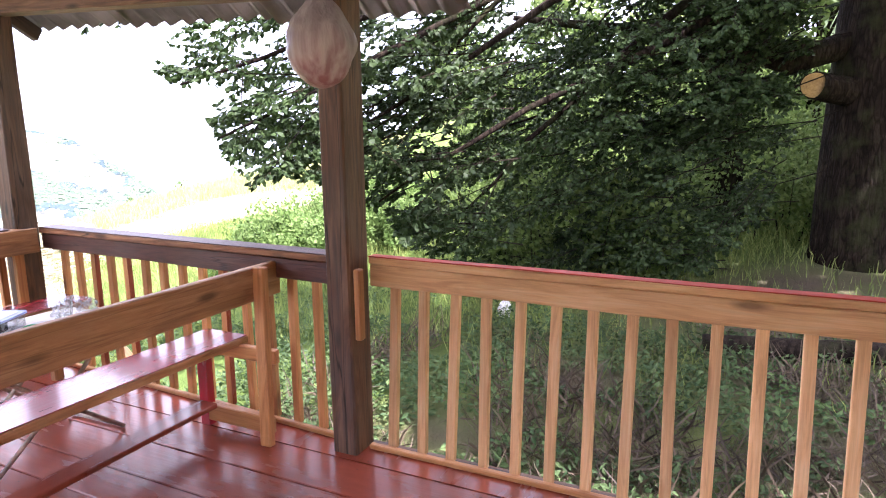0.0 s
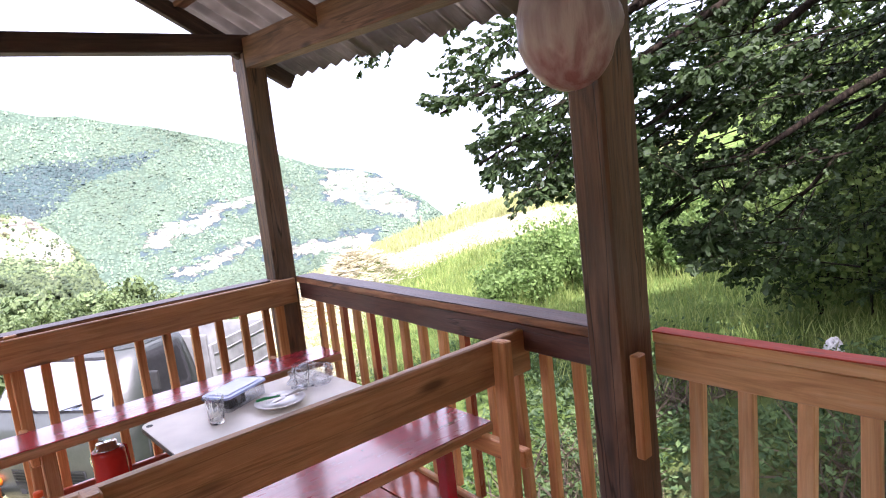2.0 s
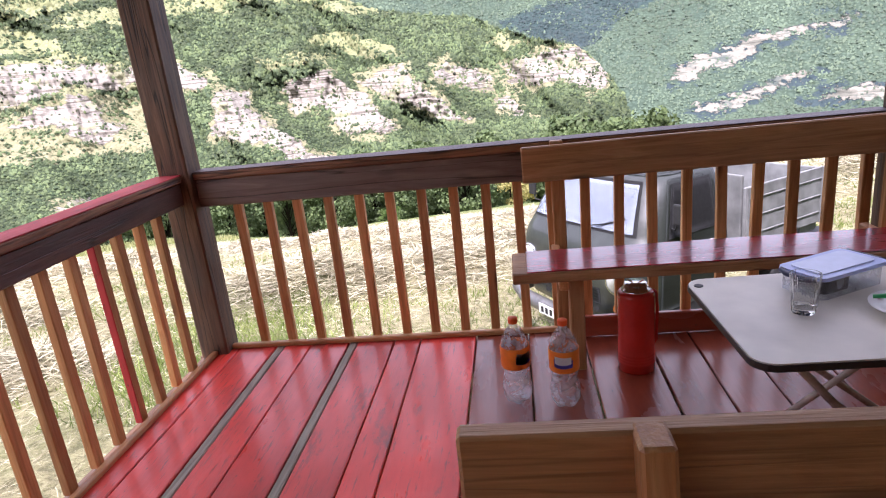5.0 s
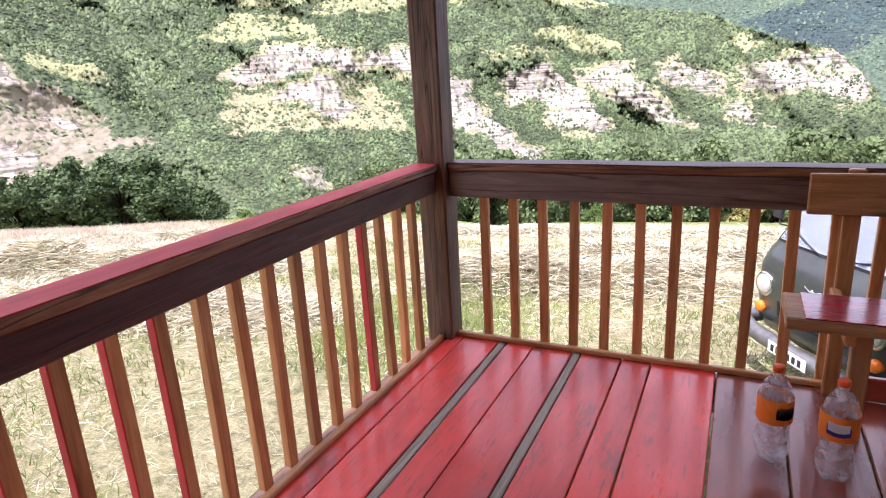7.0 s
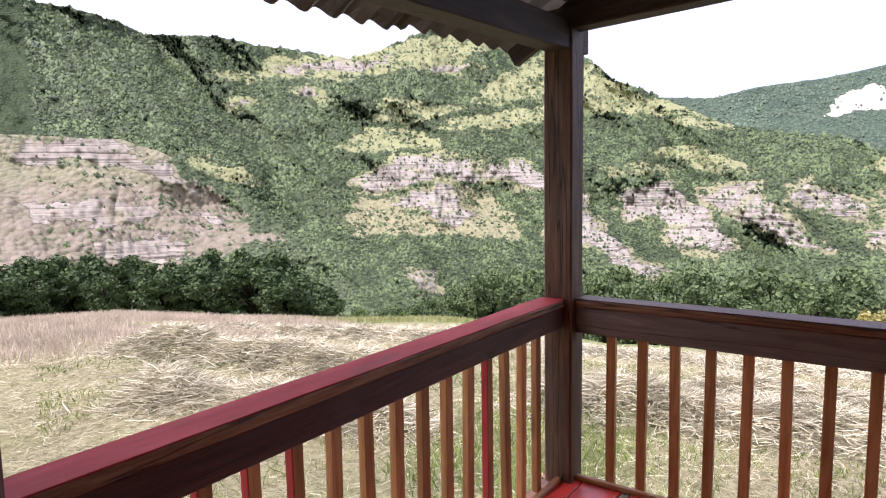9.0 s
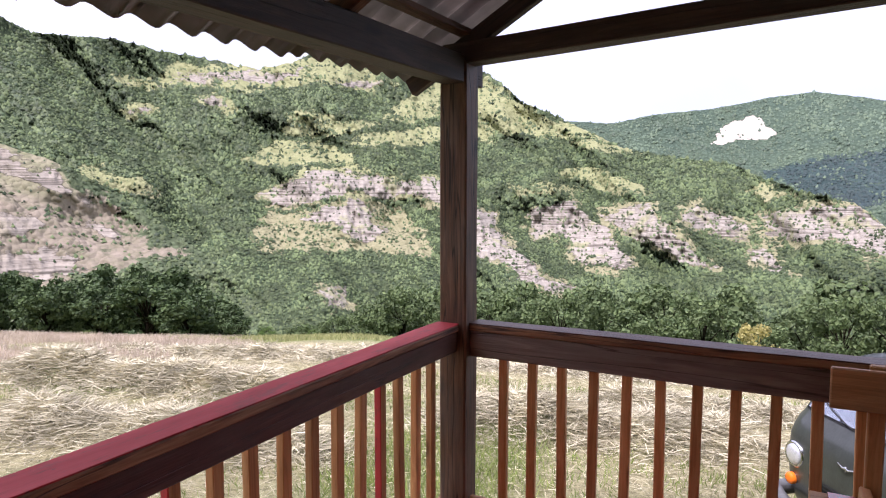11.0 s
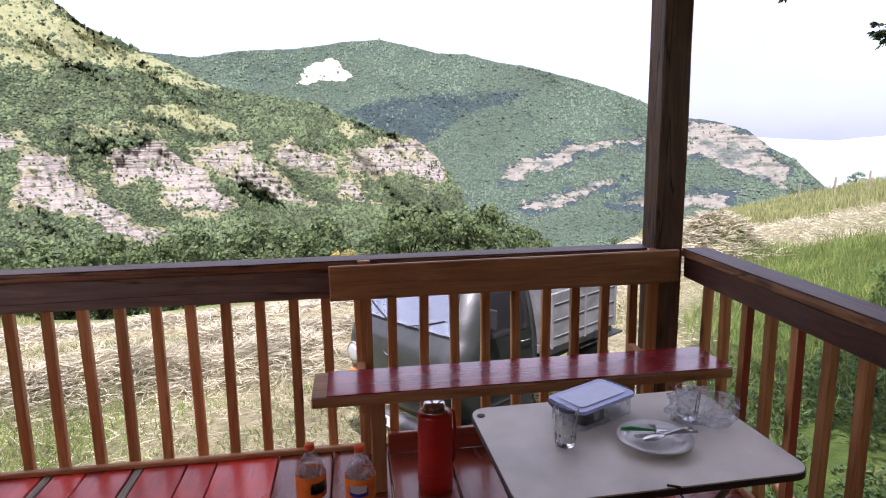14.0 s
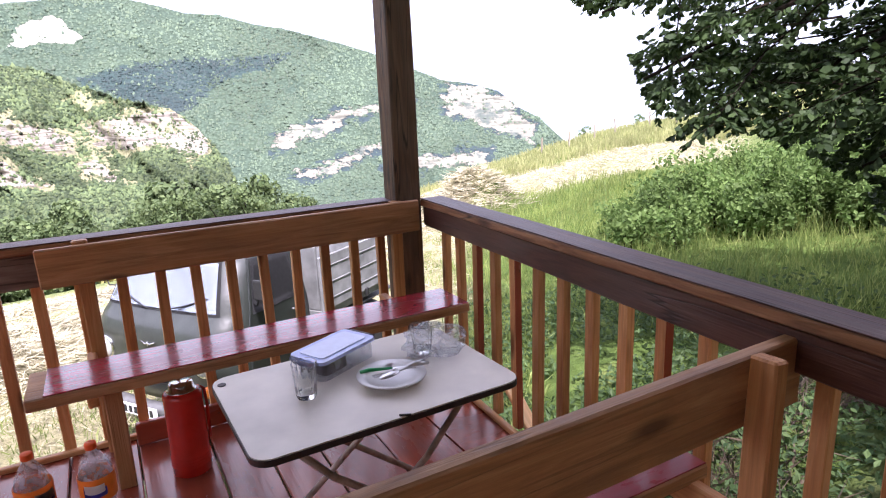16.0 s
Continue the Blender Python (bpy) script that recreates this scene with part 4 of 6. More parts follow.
# land behind the walk, never in view, so that the horizon is closed
CREST_BACK = table([(95, 12), (140, 16), (180, 14), (220, 14), (284, 14)])
back_hill = mountain("mountain_back", "wooded slope behind the house", 95, 284, 3.0, CREST_BACK, -8, 120, 900, M_HILL, n_el=30)

# ---- woods on the mountains: countless far trees, one object for each slope ----
CROWN_V = np.array([(1, 0, 0), (-1, 0, 0), (0, 1, 0), (0, -1, 0), (0, 0, 1), (0, 0, -1)], float)
CROWN_F = np.array([(4, 0, 2), (4, 2, 1), (4, 1, 3), (4, 3, 0), (5, 2, 0), (5, 1, 2), (5, 3, 1), (5, 0, 3)])


def clumps(name, label, centres, radii, material, squash, seed, slope):
    """Tree crowns; each leans its shading towards the slope that it stands on, as a dense wood does."""
    rng = np.random.default_rng(seed)
    n, k = len(centres), len(CROWN_V)
    c, r = np.asarray(centres), np.asarray(radii)
    jit = 1.0 + rng.uniform(-0.28, 0.28, (n, k, 1))
    turn = rng.uniform(0, math.pi, n)
    base = CROWN_V[None] * jit
    cs, sn = np.cos(turn)[:, None], np.sin(turn)[:, None]
    base = np.stack([base[..., 0] * cs - base[..., 1] * sn, base[..., 0] * sn + base[..., 1] * cs, base[..., 2]], 2)
    v = base * r[:, None, None] * np.array([1, 1, squash]) * rng.uniform(0.75, 1.25, (n, 1, 3)) + c[:, None, :]
    f = (CROWN_F[None] + (np.arange(n) * k)[:, None, None]).reshape(-1, 3)
    me = bpy.data.meshes.new(name)
    me.from_pydata(v.reshape(-1, 3).tolist(), [], f.tolist())
    me.materials.append(material)
    me.polygons.foreach_set("use_smooth", [True] * len(me.polygons))
    vn = base * 0.40 + slope[:, None, :] * 0.85
    vn = vn / np.linalg.norm(vn, axis=2)[..., None]
    me.normals_split_custom_set_from_vertices(vn.reshape(-1, 3).tolist())
    return tagged(new(name, me), label, "trees", kind="stuff")


M_FARTREE = leafmat("far_broadleaf", (0.030, 0.050, 0.022), (0.106, 0.140, 0.056), 0.0, 0.018, (0.5, 1.45))


def wooded(hill, name, label, count, size, material, seed, thin=0.10, squash=1.0, low=-14, only=None):
    ob, V, kr, kg, grid, front, nrm = hill
    rng = np.random.default_rng(seed)
    i = rng.choice(np.flatnonzero(front & (grid[:, 0] > -69) & (grid[:, 1] > low)), count * 4)
    a, e = grid[i].T
    a, e = a + rng.uniform(-0.1, 0.1, len(i)), e + rng.uniform(-0.06, 0.06, len(i))
    rag = 0.5 * vnoise(a * 1.3, e * 1.8, 21) + 0.4 * vnoise(a * 3.5, e * 4.5, 22)
    g = sstep(0.42, 0.58, kg[i] + 0.35 * rag)
    k = sstep(0.40, 0.60, kr[i] + 0.35 * rag)
    stand = vnoise(a * 0.7, e * 1.1, 23) + 0.6 * vnoise(a * 2.4, e * 3.1, 24)
    hedge = sstep(0.35, 0.75, vnoise(a * 0.35, e * 2.2 + 0.3 * a, 25) + 0.3 * vnoise(a * 2, e * 4, 26))
    open_ = np.maximum(g, k)
    p = np.where(stand > -0.75, 1.0, 0.3) * (1 - open_) + g * (1 - k) * (thin + 0.75 * hedge) + k * (thin * 0.6 + 0.12 * hedge)
    if only:
        p = p * sstep(0.35, 0.65, zone(only, a, e, 0.5) + 0.3 * rag)
    keep = np.flatnonzero(rng.random(len(i)) < p)[:count]
    i, op, st = i[keep], open_[keep], stand[keep]
    P = V[i]
    d = np.hypot(P[:, 0], P[:, 1])
    r = d * size * rng.uniform(0.38, 1.0, len(i)) * (1 + 0.45 * rng.random(len(i)) ** 3) * np.where(op > 0.5, 0.95, 1.0)
    P = P + rng.uniform(-1, 1, P.shape) * d[:, None] * np.array([0.0012, 0.0012, 0.0006])
    P[:, 2] += r * 0.45
    return clumps(name, label, P, r, material, squash, seed, nrm[i])


wooded(main_hill, "mountain_woods", "deciduous woods on the mountainside", 86000, 0.0027, M_FARTREE, 11, 0.17)
wooded(spur_hill, "spur_woods", "scattered trees on the rocky spur", 4200, 0.0033, M_FARTREE, 12, 0.08)

# crowns tinted bluish to carry the haze of distance
M_FARWOOD = leafmat("haze_tinted_broadleaf", (0.066, 0.097, 0.066), (0.090, 0.126, 0.074), 0.0, 0.0032, (0.6, 1.4))
# the cloud's shadow again, painted as darker crowns among the far woods
M_CLOUDWOOD = leafmat("cloud_shaded_wood", (0.024, 0.042, 0.042), (0.038, 0.060, 0.054), 0.0, 0.006, (0.8, 1.2))
wooded(far_hill, "far_woods", "deciduous woods on the far mountain, tinted bluish for haze", 30000, 0.0022, M_FARWOOD, 15, 0.15)
wooded(far_hill, "far_dark_stand", "far woods darkened in colour by a painted cloud shadow", 22000, 0.0022, M_CLOUDWOOD, 16, 1.0, only=[CLOUD_SHADE_FAR])

# ---- trees and bushes beside the meadow ----
M_BARK = barkmat()
M_LEAF_A = leafmat("oak_leaf", (0.038, 0.068, 0.024), (0.090, 0.134, 0.048), 0.25)
M_LEAF_B = leafmat("ash_leaf", (0.070, 0.110, 0.042), (0.145, 0.195, 0.075), 0.25)
M_LEAF_Y = leafmat("yellow_leaf", (0.36, 0.32, 0.10), (0.50, 0.46, 0.18))
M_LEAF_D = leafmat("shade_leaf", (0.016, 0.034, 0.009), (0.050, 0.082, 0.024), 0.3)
M_LEAF_U = leafmat("understory_leaf", (0.070, 0.118, 0.028), (0.18, 0.25, 0.068), 0.45)
M_LEAF_S = leafmat("shrub_leaf", (0.080, 0.145, 0.032), (0.19, 0.28, 0.08), 0.42)


def leaf_mesh(name, pos, out, length, material, seed, width=0.5, droop=0.25, face=False, flat=0.0):
    """Folded pointed leaves at pos, pointing along out, or facing that way; flat: lying in tiers, with a fuller outline."""
    rng = np.random.default_rng(seed)
    pos, out = np.asarray(pos, float), np.asarray(out, float)
    n = len(pos)
    if face:
        radial = out + rng.normal(0, 0.35, (n, 3))
        out = np.cross(radial, rng.normal(0, 1, (n, 3)))
        side = np.cross(radial, out)
    elif flat:
        out = out + rng.normal(0, 0.30, (n, 3))
        out[:, 2] -= droop
        side = np.cross(out, np.array([0, 0, 1.0]) + rng.normal(0, flat, (n, 3)))
    else:
        out = out + rng.normal(0, 0.55, (n, 3))
        out[:, 2] -= droop
        side = np.cross(out, rng.normal(0, 1, (n, 3)))
    out /= np.linalg.norm(out, axis=1)[:, None] + 1e-9
    side /= np.linalg.norm(side, axis=1)[:, None] + 1e-9
    nor = np.cross(out, side)
    ln = length * rng.uniform(0.6, 1.3, (n, 1))
    w = ln * width * 0.5
    base = pos
    tip = pos + out * ln
    if flat:
        rows = [base]
        for along_, wide_, sgn in ((0.28, 0.75, 1), (0.62, 1.0, 1), (1.0, 0.0, 1), (0.62, 1.0, -1), (0.28, 0.75, -1)):
            rows.append(pos + out * ln * along_ + side * w * wide_ * sgn + nor * w * 0.3 * wide_)
        i = np.arange(n)[:, None] * 6
        f = np.concatenate([i + np.array([[0, 1, 5]]), i + np.array([[1, 2, 5]]), i + np.array([[5, 2, 4]]), i + np.array([[2, 3, 4]])], 1).reshape(-1, 3)
        me = bpy.data.meshes.new(name)
        me.from_pydata(np.stack(rows, 1).reshape(-1, 3).tolist(), [], f.tolist())
        me.materials.append(material)
        return me
    mid = pos + out * ln * 0.45
    l = mid + side * w + nor * w * 0.35
    r = mid - side * w + nor * w * 0.35
    v = np.stack([base, l, tip, r], 1).reshape(-1, 3)
    i = np.arange(n)[:, None] * 4
    f = np.concatenate([i + np.array([[0, 1, 2]]), i + np.array([[0, 2, 3]])], 1).reshape(-1, 3)
    me = bpy.data.meshes.new(name)
    me.from_pydata(v.tolist(), [], f.tolist())
    me.materials.append(material)
    return me


def tree(name, label, height, spread, leaves, leaf, material, seed, lobes=22, low=0.22):
    """A broadleaf tree: tapered trunk, limbs to each lobe, a ragged crown of leaves."""
    rng = random.Random(seed)
    t = thing(name, label, "tree")
    top = height * 0.72
    bend = [(0, 0, -0.6)] + [(rng.uniform(-1, 1) * 0.03 * height * k, rng.uniform(-1, 1) * 0.03 * height * k, top * k) for k in (0.0, 0.3, 0.6, 1.0)]
    bms = [tube(bend, [height * q for q in (0.034, 0.026, 0.020, 0.013, 0.005)], 8)]
    pos, out = [], []
    for i in range(lobes):
        h = low + (0.93 - low) * ((i + rng.random()) / lobes)
        ring = spread * (0.35 + 0.75 * math.sin(math.pi * min(1, max(0.08, (h - low * 0.6) / (1.08 - low * 0.6))) ** 0.8))
        a = rng.uniform(0, 2 * math.pi)
        d = ring * rng.uniform(0.35, 0.9)
        c = Vector((d * math.cos(a), d * math.sin(a), h * height))
        lr = spread * rng.uniform(0.26, 0.42)
        base = Vector((0, 0, max(0.15, h - 0.25) * height * 0.72))
        bms.append(tube([base, base.lerp(c, 0.55) + Vector((0, 0, 0.05 * height)), c], [height * 0.009, height * 0.006, height * 0.002], 5))
        for _ in range(leaves // lobes):
            q = Vector((rng.gauss(0, 1), rng.gauss(0, 1), rng.gauss(0, 0.8))).normalized()
            rr = lr * (rng.random() ** 0.4)
            pos.append(c + Vector((q.x * rr, q.y * rr, q.z * rr * 0.8)))
            out.append(q)
    part("trunk", merge(*bms), M_BARK, t, "", None, True)
    cr = new("crown", leaf_mesh("crown", pos, out, leaf, material, seed, 0.75, 0.25, True))
    cr.parent = t
    return t


KINDS = [tree("broadleaf_tree", "dense dark green broadleaf tree at the meadow's rim", 8.0, 3.0, 3600, 0.42, M_LEAF_A, 1, 26),
         tree("broadleaf_tree", "round-crowned green tree beyond the meadow", 8.0, 3.4, 3600, 0.40, M_LEAF_B, 2, 26, 0.15),
         tree("broadleaf_tree", "tall ragged green tree at the meadow's rim", 8.0, 2.4, 3200, 0.42, M_LEAF_A, 3, 20, 0.18),
         tree("broadleaf_tree", "bushy grey-green tree beyond the meadow", 8.0, 3.6, 3400, 0.44, M_LEAF_B, 4, 20, 0.1)]
for k in KINDS:
    tagged(k, group="trees round the meadow")
TREETOP = table([(-80, -4.2), (-63, -4.4), (-60, -5.9), (-56, -4.9), (-52, -5.3), (-49.6, -6.9), (-47, -8.9), (-43, -9.6), (-39.5, -10.3), (-35.4, -9.6), (-32.2, -6.9), (-29, -7.4), (-21.7, -7.3),
                 (-16.5, -7.2), (-11.5, -8.0), (-7.8, -6.2), (-4.5, -6.6), (-1.4, -7.7), (2.7, -7.6), (5.6, -5.7), (6.9, -5.2), (11, -5.8), (14.7, -6.5), (17.3, -8.6), (21, -9.6)])
rngt = random.Random(77)


def plant(ob, az, r, top_el, first=False, wide=1.0, tall=8.0):
    x, y = EYE0.x + r * math.sin(radians(az)), EYE0.y + r * math.cos(radians(az))
    g = ground_z(x, y, False)
    g = max(g, EYE0.z + r * math.tan(radians(top_el)) - 11.0)
    h = EYE0.z + r * math.tan(radians(top_el)) - g
    s = max(0.22, h / tall)
    m = pose(x, y, g, 0, 0, rngt.uniform(0, 360))
    size = Vector((s * wide, s * wide, s))
    if first:
        ob.matrix_basis = m @ Matrix.Diagonal((*size, 1))
        return ob
    new_one = copy_thing(ob, m)
    new_one.scale = size
    return new_one


used = set()
for row, (r_add, step) in enumerate(((3.0, 3.6), (9.0, 3.6), (16.0, 3.6))):
    az = -80.0 + row
    while az < 21:
        a = az + rngt.uniform(-0.7, 0.7)
        el = TREETOP(a)[0] + rngt.uniform(-1.0 if a < -46 else -2.0, 0.15) - 0.1 * row
        if row == 0:
            el -= rngt.choice((0.2, 0.8, 2.2)) if a < -46 else 0.9
        if row == 0 and -44 < a < -33:
            az += step
            continue
        kind = 0 if a < -46 and rngt.random() < 0.75 else (2 if a < -46 else rngt.choice((1, 3, 1)))
        if 4.5 < a < 16:
            kind = 1
        plant(KINDS[kind], a, RIM(a)[0] + r_add, el, kind not in used, rngt.uniform(1.0, 1.35) if a < -46 else rngt.uniform(0.85, 1.2))
        used.add(kind)
        az += step * rngt.uniform(0.8, 1.2) * (1.0 if a < -46 else 1.45)
# scattered shrubs along the meadow's rim
shrub = tree("shrub", "low green shrub at the meadow's rim", 2.2, 1.5, 1500, 0.16, M_LEAF_S, 8, 12, 0.05)
first = True
for a, r, el in ((-58, 58, -10.2), (-40, 53, -11.4), (-12, 43, -12.5), (24, 43, -9.0), (38, 49, -4.7), (42, 51, -3.0), (46.5, 52, -2.1), (49, 51, -2.0), (-44, 54, -11.0)):
    plant(shrub, a, r, el, first, 1.0, 2.2)
    first = False
yel = tree("yellow_shrub", "yellow-leaved shrub among the green trees", 2.2, 1.3, 1200, 0.17, M_LEAF_Y, 9, 10, 0.05)
plant(yel, -0.6, 39.5, -9.9, True, 1.0, 2.2)
tagged(shrub, group="shrubs of the meadow's rim")

# the bramble thicket on the bank
def thicket(name, label, x, y, w, d, h, leaves, leaf, material, seed, canes=30, lump=0.30):
    rng = random.Random(seed)
    t = thing(name, label, "bush")
    pos, out, bms = [], [], []
    for i in range(canes):
        a, q = rng.uniform(0, 2 * math.pi), rng.random() ** 0.6
        c = Vector((x + w * q * math.cos(a), y + d * q * math.sin(a), 0))
        g = ground_z(c.x, c.y)
        hh = h * (1.1 - 0.6 * q * q) * rng.uniform(0.55, 1.2)
        lean = Vector((rng.uniform(-0.5, 0.5), rng.uniform(-0.5, 0.5), 0)) * hh
        bms.append(tube([(c.x, c.y, g - 0.1), (c.x + lean.x * 0.4, c.y + lean.y * 0.4, g + hh * 0.6), (c.x + lean.x, c.y + lean.y, g + hh * 1.05)], [0.02, 0.010, 0.004], 5))
        for _ in range(leaves // canes):
            k = Vector((rng.gauss(0, 1), rng.gauss(0, 1), rng.gauss(0, 1))).normalized()
            rr = rng.random() ** 0.5
            u = rng.random() ** 0.8
            pos.append((c.x + lean.x * u + k.x * rr * w * lump, c.y + lean.y * u + k.y * rr * d * lump, g + hh * (0.15 + 0.9 * u) + k.z * rr * hh * 0.22))
            out.append(k)
    tagged(part("brushwood", merge(*bms), M_BARK, t), kind="stuff")
    cr = new("foliage", leaf_mesh("foliage", pos, out, leaf, material, seed, 0.7, 0.25, True))
    cr.parent = t
    return t


thicket("bramble_bush", "wide light green bramble thicket on the bank", 12.4, 5.1, 2.7, 1.7, 1.1, 20000, 0.095, M_LEAF_S, 21, 70, 0.17)
thicket("bramble_bush", "leafy green bramble beside the wide thicket", 13.0, 3.5, 1.5, 1.2, 1.0, 9000, 0.095, M_LEAF_S, 29, 36, 0.2)
thicket("bramble_bush", "light green bramble thicket on the grassy bank", 16.8, 6.0, 2.2, 1.7, 1.2, 11000, 0.095, M_LEAF_S, 22, 50, 0.18)
for words, bx, by, bw, bd, bh, n, size, seed in (("dark shaded bush under the big tree", 11.5, -1.6, 1.8, 1.5, 1.9, 8000, 0.10, 23), ("dark shaded bush behind the big tree", 14.5, -3.6, 2.0, 1.8, 2.2, 8000, 0.11, 24),
                                           ("shaded bush below the hanging boughs", 15.5, 0.4, 2.2, 1.8, 2.4, 8000, 0.11, 25), ("shaded bush beside the trunk", 16.5, -6.5, 2.2, 2.0, 2.6, 8000, 0.12, 26),
                                           ("tall shaded bush uphill of the trunk", 18.5, -2.5, 2.6, 2.4, 4.0, 10000, 0.13, 27), ("tall shaded bush uphill of the boughs", 19.0, 2.2, 2.6, 2.2, 3.4, 9000, 0.13, 28)):
    thicket("understory_bush", words, bx, by, bw, bd, bh, n, size, M_LEAF_U, seed)

# a dark wood uphill, behind the big tree
dark = tree("woodland_tree", "tall dark tree in the shaded wood uphill", 9.0, 3.2, 5200, 0.34, M_LEAF_U, 14, 24, 0.08)
tagged(dark, group="trees of the wood uphill")
for k, (az, r, el) in enumerate(((68, 26, 12), (79, 24, 14), (88, 27, 16), (98, 24, 17), (108, 22, 18))):
    x, y = EYE0.x + r * math.sin(radians(az)), EYE0.y + r * math.cos(radians(az))
    g = ground_z(x, y, False) - 0.1
    s = (EYE0.z + r * math.tan(radians(el)) - g) / 9.0
    m = pose(x, y, g, 0, 0, k * 77)
    if k == 0:
        dark.matrix_basis = m @ Matrix.Diagonal((s, s, s, 1))
    else:
        copy_thing(dark, m).scale = (s, s, s)

# the big tree whose boughs hang beside the porch
big = thing("big_tree", "huge dark broadleaf tree with low hanging boughs and a sawn limb", "tree")
TX, TY = 13.1, -5.9
tg = ground_z(TX, TY) - 0.3
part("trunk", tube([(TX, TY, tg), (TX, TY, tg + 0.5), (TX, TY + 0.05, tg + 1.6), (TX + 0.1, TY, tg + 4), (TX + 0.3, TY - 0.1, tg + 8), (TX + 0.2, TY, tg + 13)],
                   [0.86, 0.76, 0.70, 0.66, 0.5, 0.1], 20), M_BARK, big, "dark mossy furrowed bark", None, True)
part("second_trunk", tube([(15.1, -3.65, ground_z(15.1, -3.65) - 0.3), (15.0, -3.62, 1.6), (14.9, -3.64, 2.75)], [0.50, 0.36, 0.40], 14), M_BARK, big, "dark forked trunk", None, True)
for path_, rad_ in (([(14.9, -3.60, 2.5), (14.87, -3.3, 3.5), (14.8, -2.95, 4.6), (14.4, -2.2, 7.5)], [0.36, 0.30, 0.27, 0.12]), ([(14.9, -3.66, 2.5), (14.92, -4.2, 3.4), (14.9, -4.9, 4.5), (14.7, -5.8, 7.5)], [0.34, 0.24, 0.21, 0.10]),
                    ([(13.0, -5.5, 2.9), (12.6, -4.6, 2.55), (12.3, -3.6, 2.9), (11.6, -2.4, 3.1), (10.6, -0.6, 3.3)], [0.24, 0.17, 0.14, 0.10, 0.04])):
    part("limb", tube(path_, rad_, 12), M_BARK, big, "", None, True)
M_CUT = wood("fresh_sawn_wood", (0.34, 0.19, 0.06), (0.52, 0.32, 0.11), (0.64, 0.43, 0.17), 0.7, 0.05, knots=False)
rngb = random.Random(5)


def polar(az, el, r):
    return Vector((EYE0.x - 0.5 + r * math.sin(radians(az)), EYE0.y - 0.8 + r * math.cos(radians(az)), EYE0.z + r * math.tan(radians(el))))


# lowest hanging foliage, and its left edge, by bearing
LOWER = table([(34, 12.0), (36.3, 8.6), (38.5, 7.6), (41, 6.2), (43.5, 4.6), (45.2, 2.5), (46.6, -1.6), (48.2, -4.6), (49.5, -5.4), (51.5, -3.4), (54, -3.4), (57.4, -5.0), (60, -6.2), (62.8, -10.0), (68, -12.8), (74, -12.5), (90, -12), (93, -10), (95, -4), (97, 9), (100, 11)])
for az, el, r, z0 in ((37, 10, 7.0, 6.5), (43, 4.5, 7.2, 5.6), (46, 0, 7.0, 5.0), (52, 7, 7.8, 6.0), (55, -1, 7.6, 5.2), (60, -6, 8.0, 4.6), (63, 4, 8.4, 7.0), (68, -7, 8.8, 4.8), (72, 1, 9.4, 3.0),
                     (60, 13, 7.6, 7.5), (47, 12, 7.2, 8.0), (70, 15, 8.4, 8.5)):
    p0 = Vector((TX - 0.2, TY + 0.4, tg + 0.6 + z0))
    p3 = polar(az, el, r)
    p1 = p0.lerp(p3, 0.35) + Vector((rngb.uniform(-0.8, 0.8), rngb.uniform(-0.8, 0.8), rngb.uniform(0.2, 1.3)))
    p2 = p0.lerp(p3, 0.72) + Vector((rngb.uniform(-0.6, 0.6), rngb.uniform(-0.6, 0.6), rngb.uniform(0.2, 0.9)))
    path = []
    for k in range(11):
        s = k / 10
        path.append(p0 * (1 - s) ** 3 + p1 * 3 * s * (1 - s) ** 2 + p2 * 3 * s * s * (1 - s) + p3 * s ** 3 + Vector([rngb.uniform(-0.06, 0.06) for _ in range(3)]))
    part("bough", tube(path, [0.11 * (1 - 0.93 * k / 10) + 0.007 for k in range(11)], 8), M_BARK, big, "", None, True)
# the sawn-off stub
stub = Vector((0.885 + 11.5 * math.sin(radians(94.9)), -3.96 + 11.5 * math.cos(radians(94.9)), 1.406 + 11.5 * math.tan(radians(3.9))))
sdir = (Vector((0.9, -3.9, 1.4)) - stub).normalized()
part("sawn_limb", tube([Vector((TX - 0.2, TY + 0.2, stub.z - 0.15)), stub - sdir * 0.05, stub], [0.25, 0.21, 0.205], 14), M_BARK, big)
part("cut_face", tube([stub, stub + sdir * 0.012], [0.19, 0.185], 18), M_CUT, big, "pale freshly sawn wood")
def hangs(p):
    """Whether the crown, with its ragged lower edge, reaches the place p."""
    rel = p - polar(0, 0, 0)
    paz, pel = math.degrees(math.atan2(rel.x, rel.y)), math.degrees(math.atan2(rel.z, math.hypot(rel.x, rel.y)))
    return pel > LOWER(paz)[0] - 0.3 + 0.9 * noise.noise((paz * 0.8, pel * 0.3, 4))


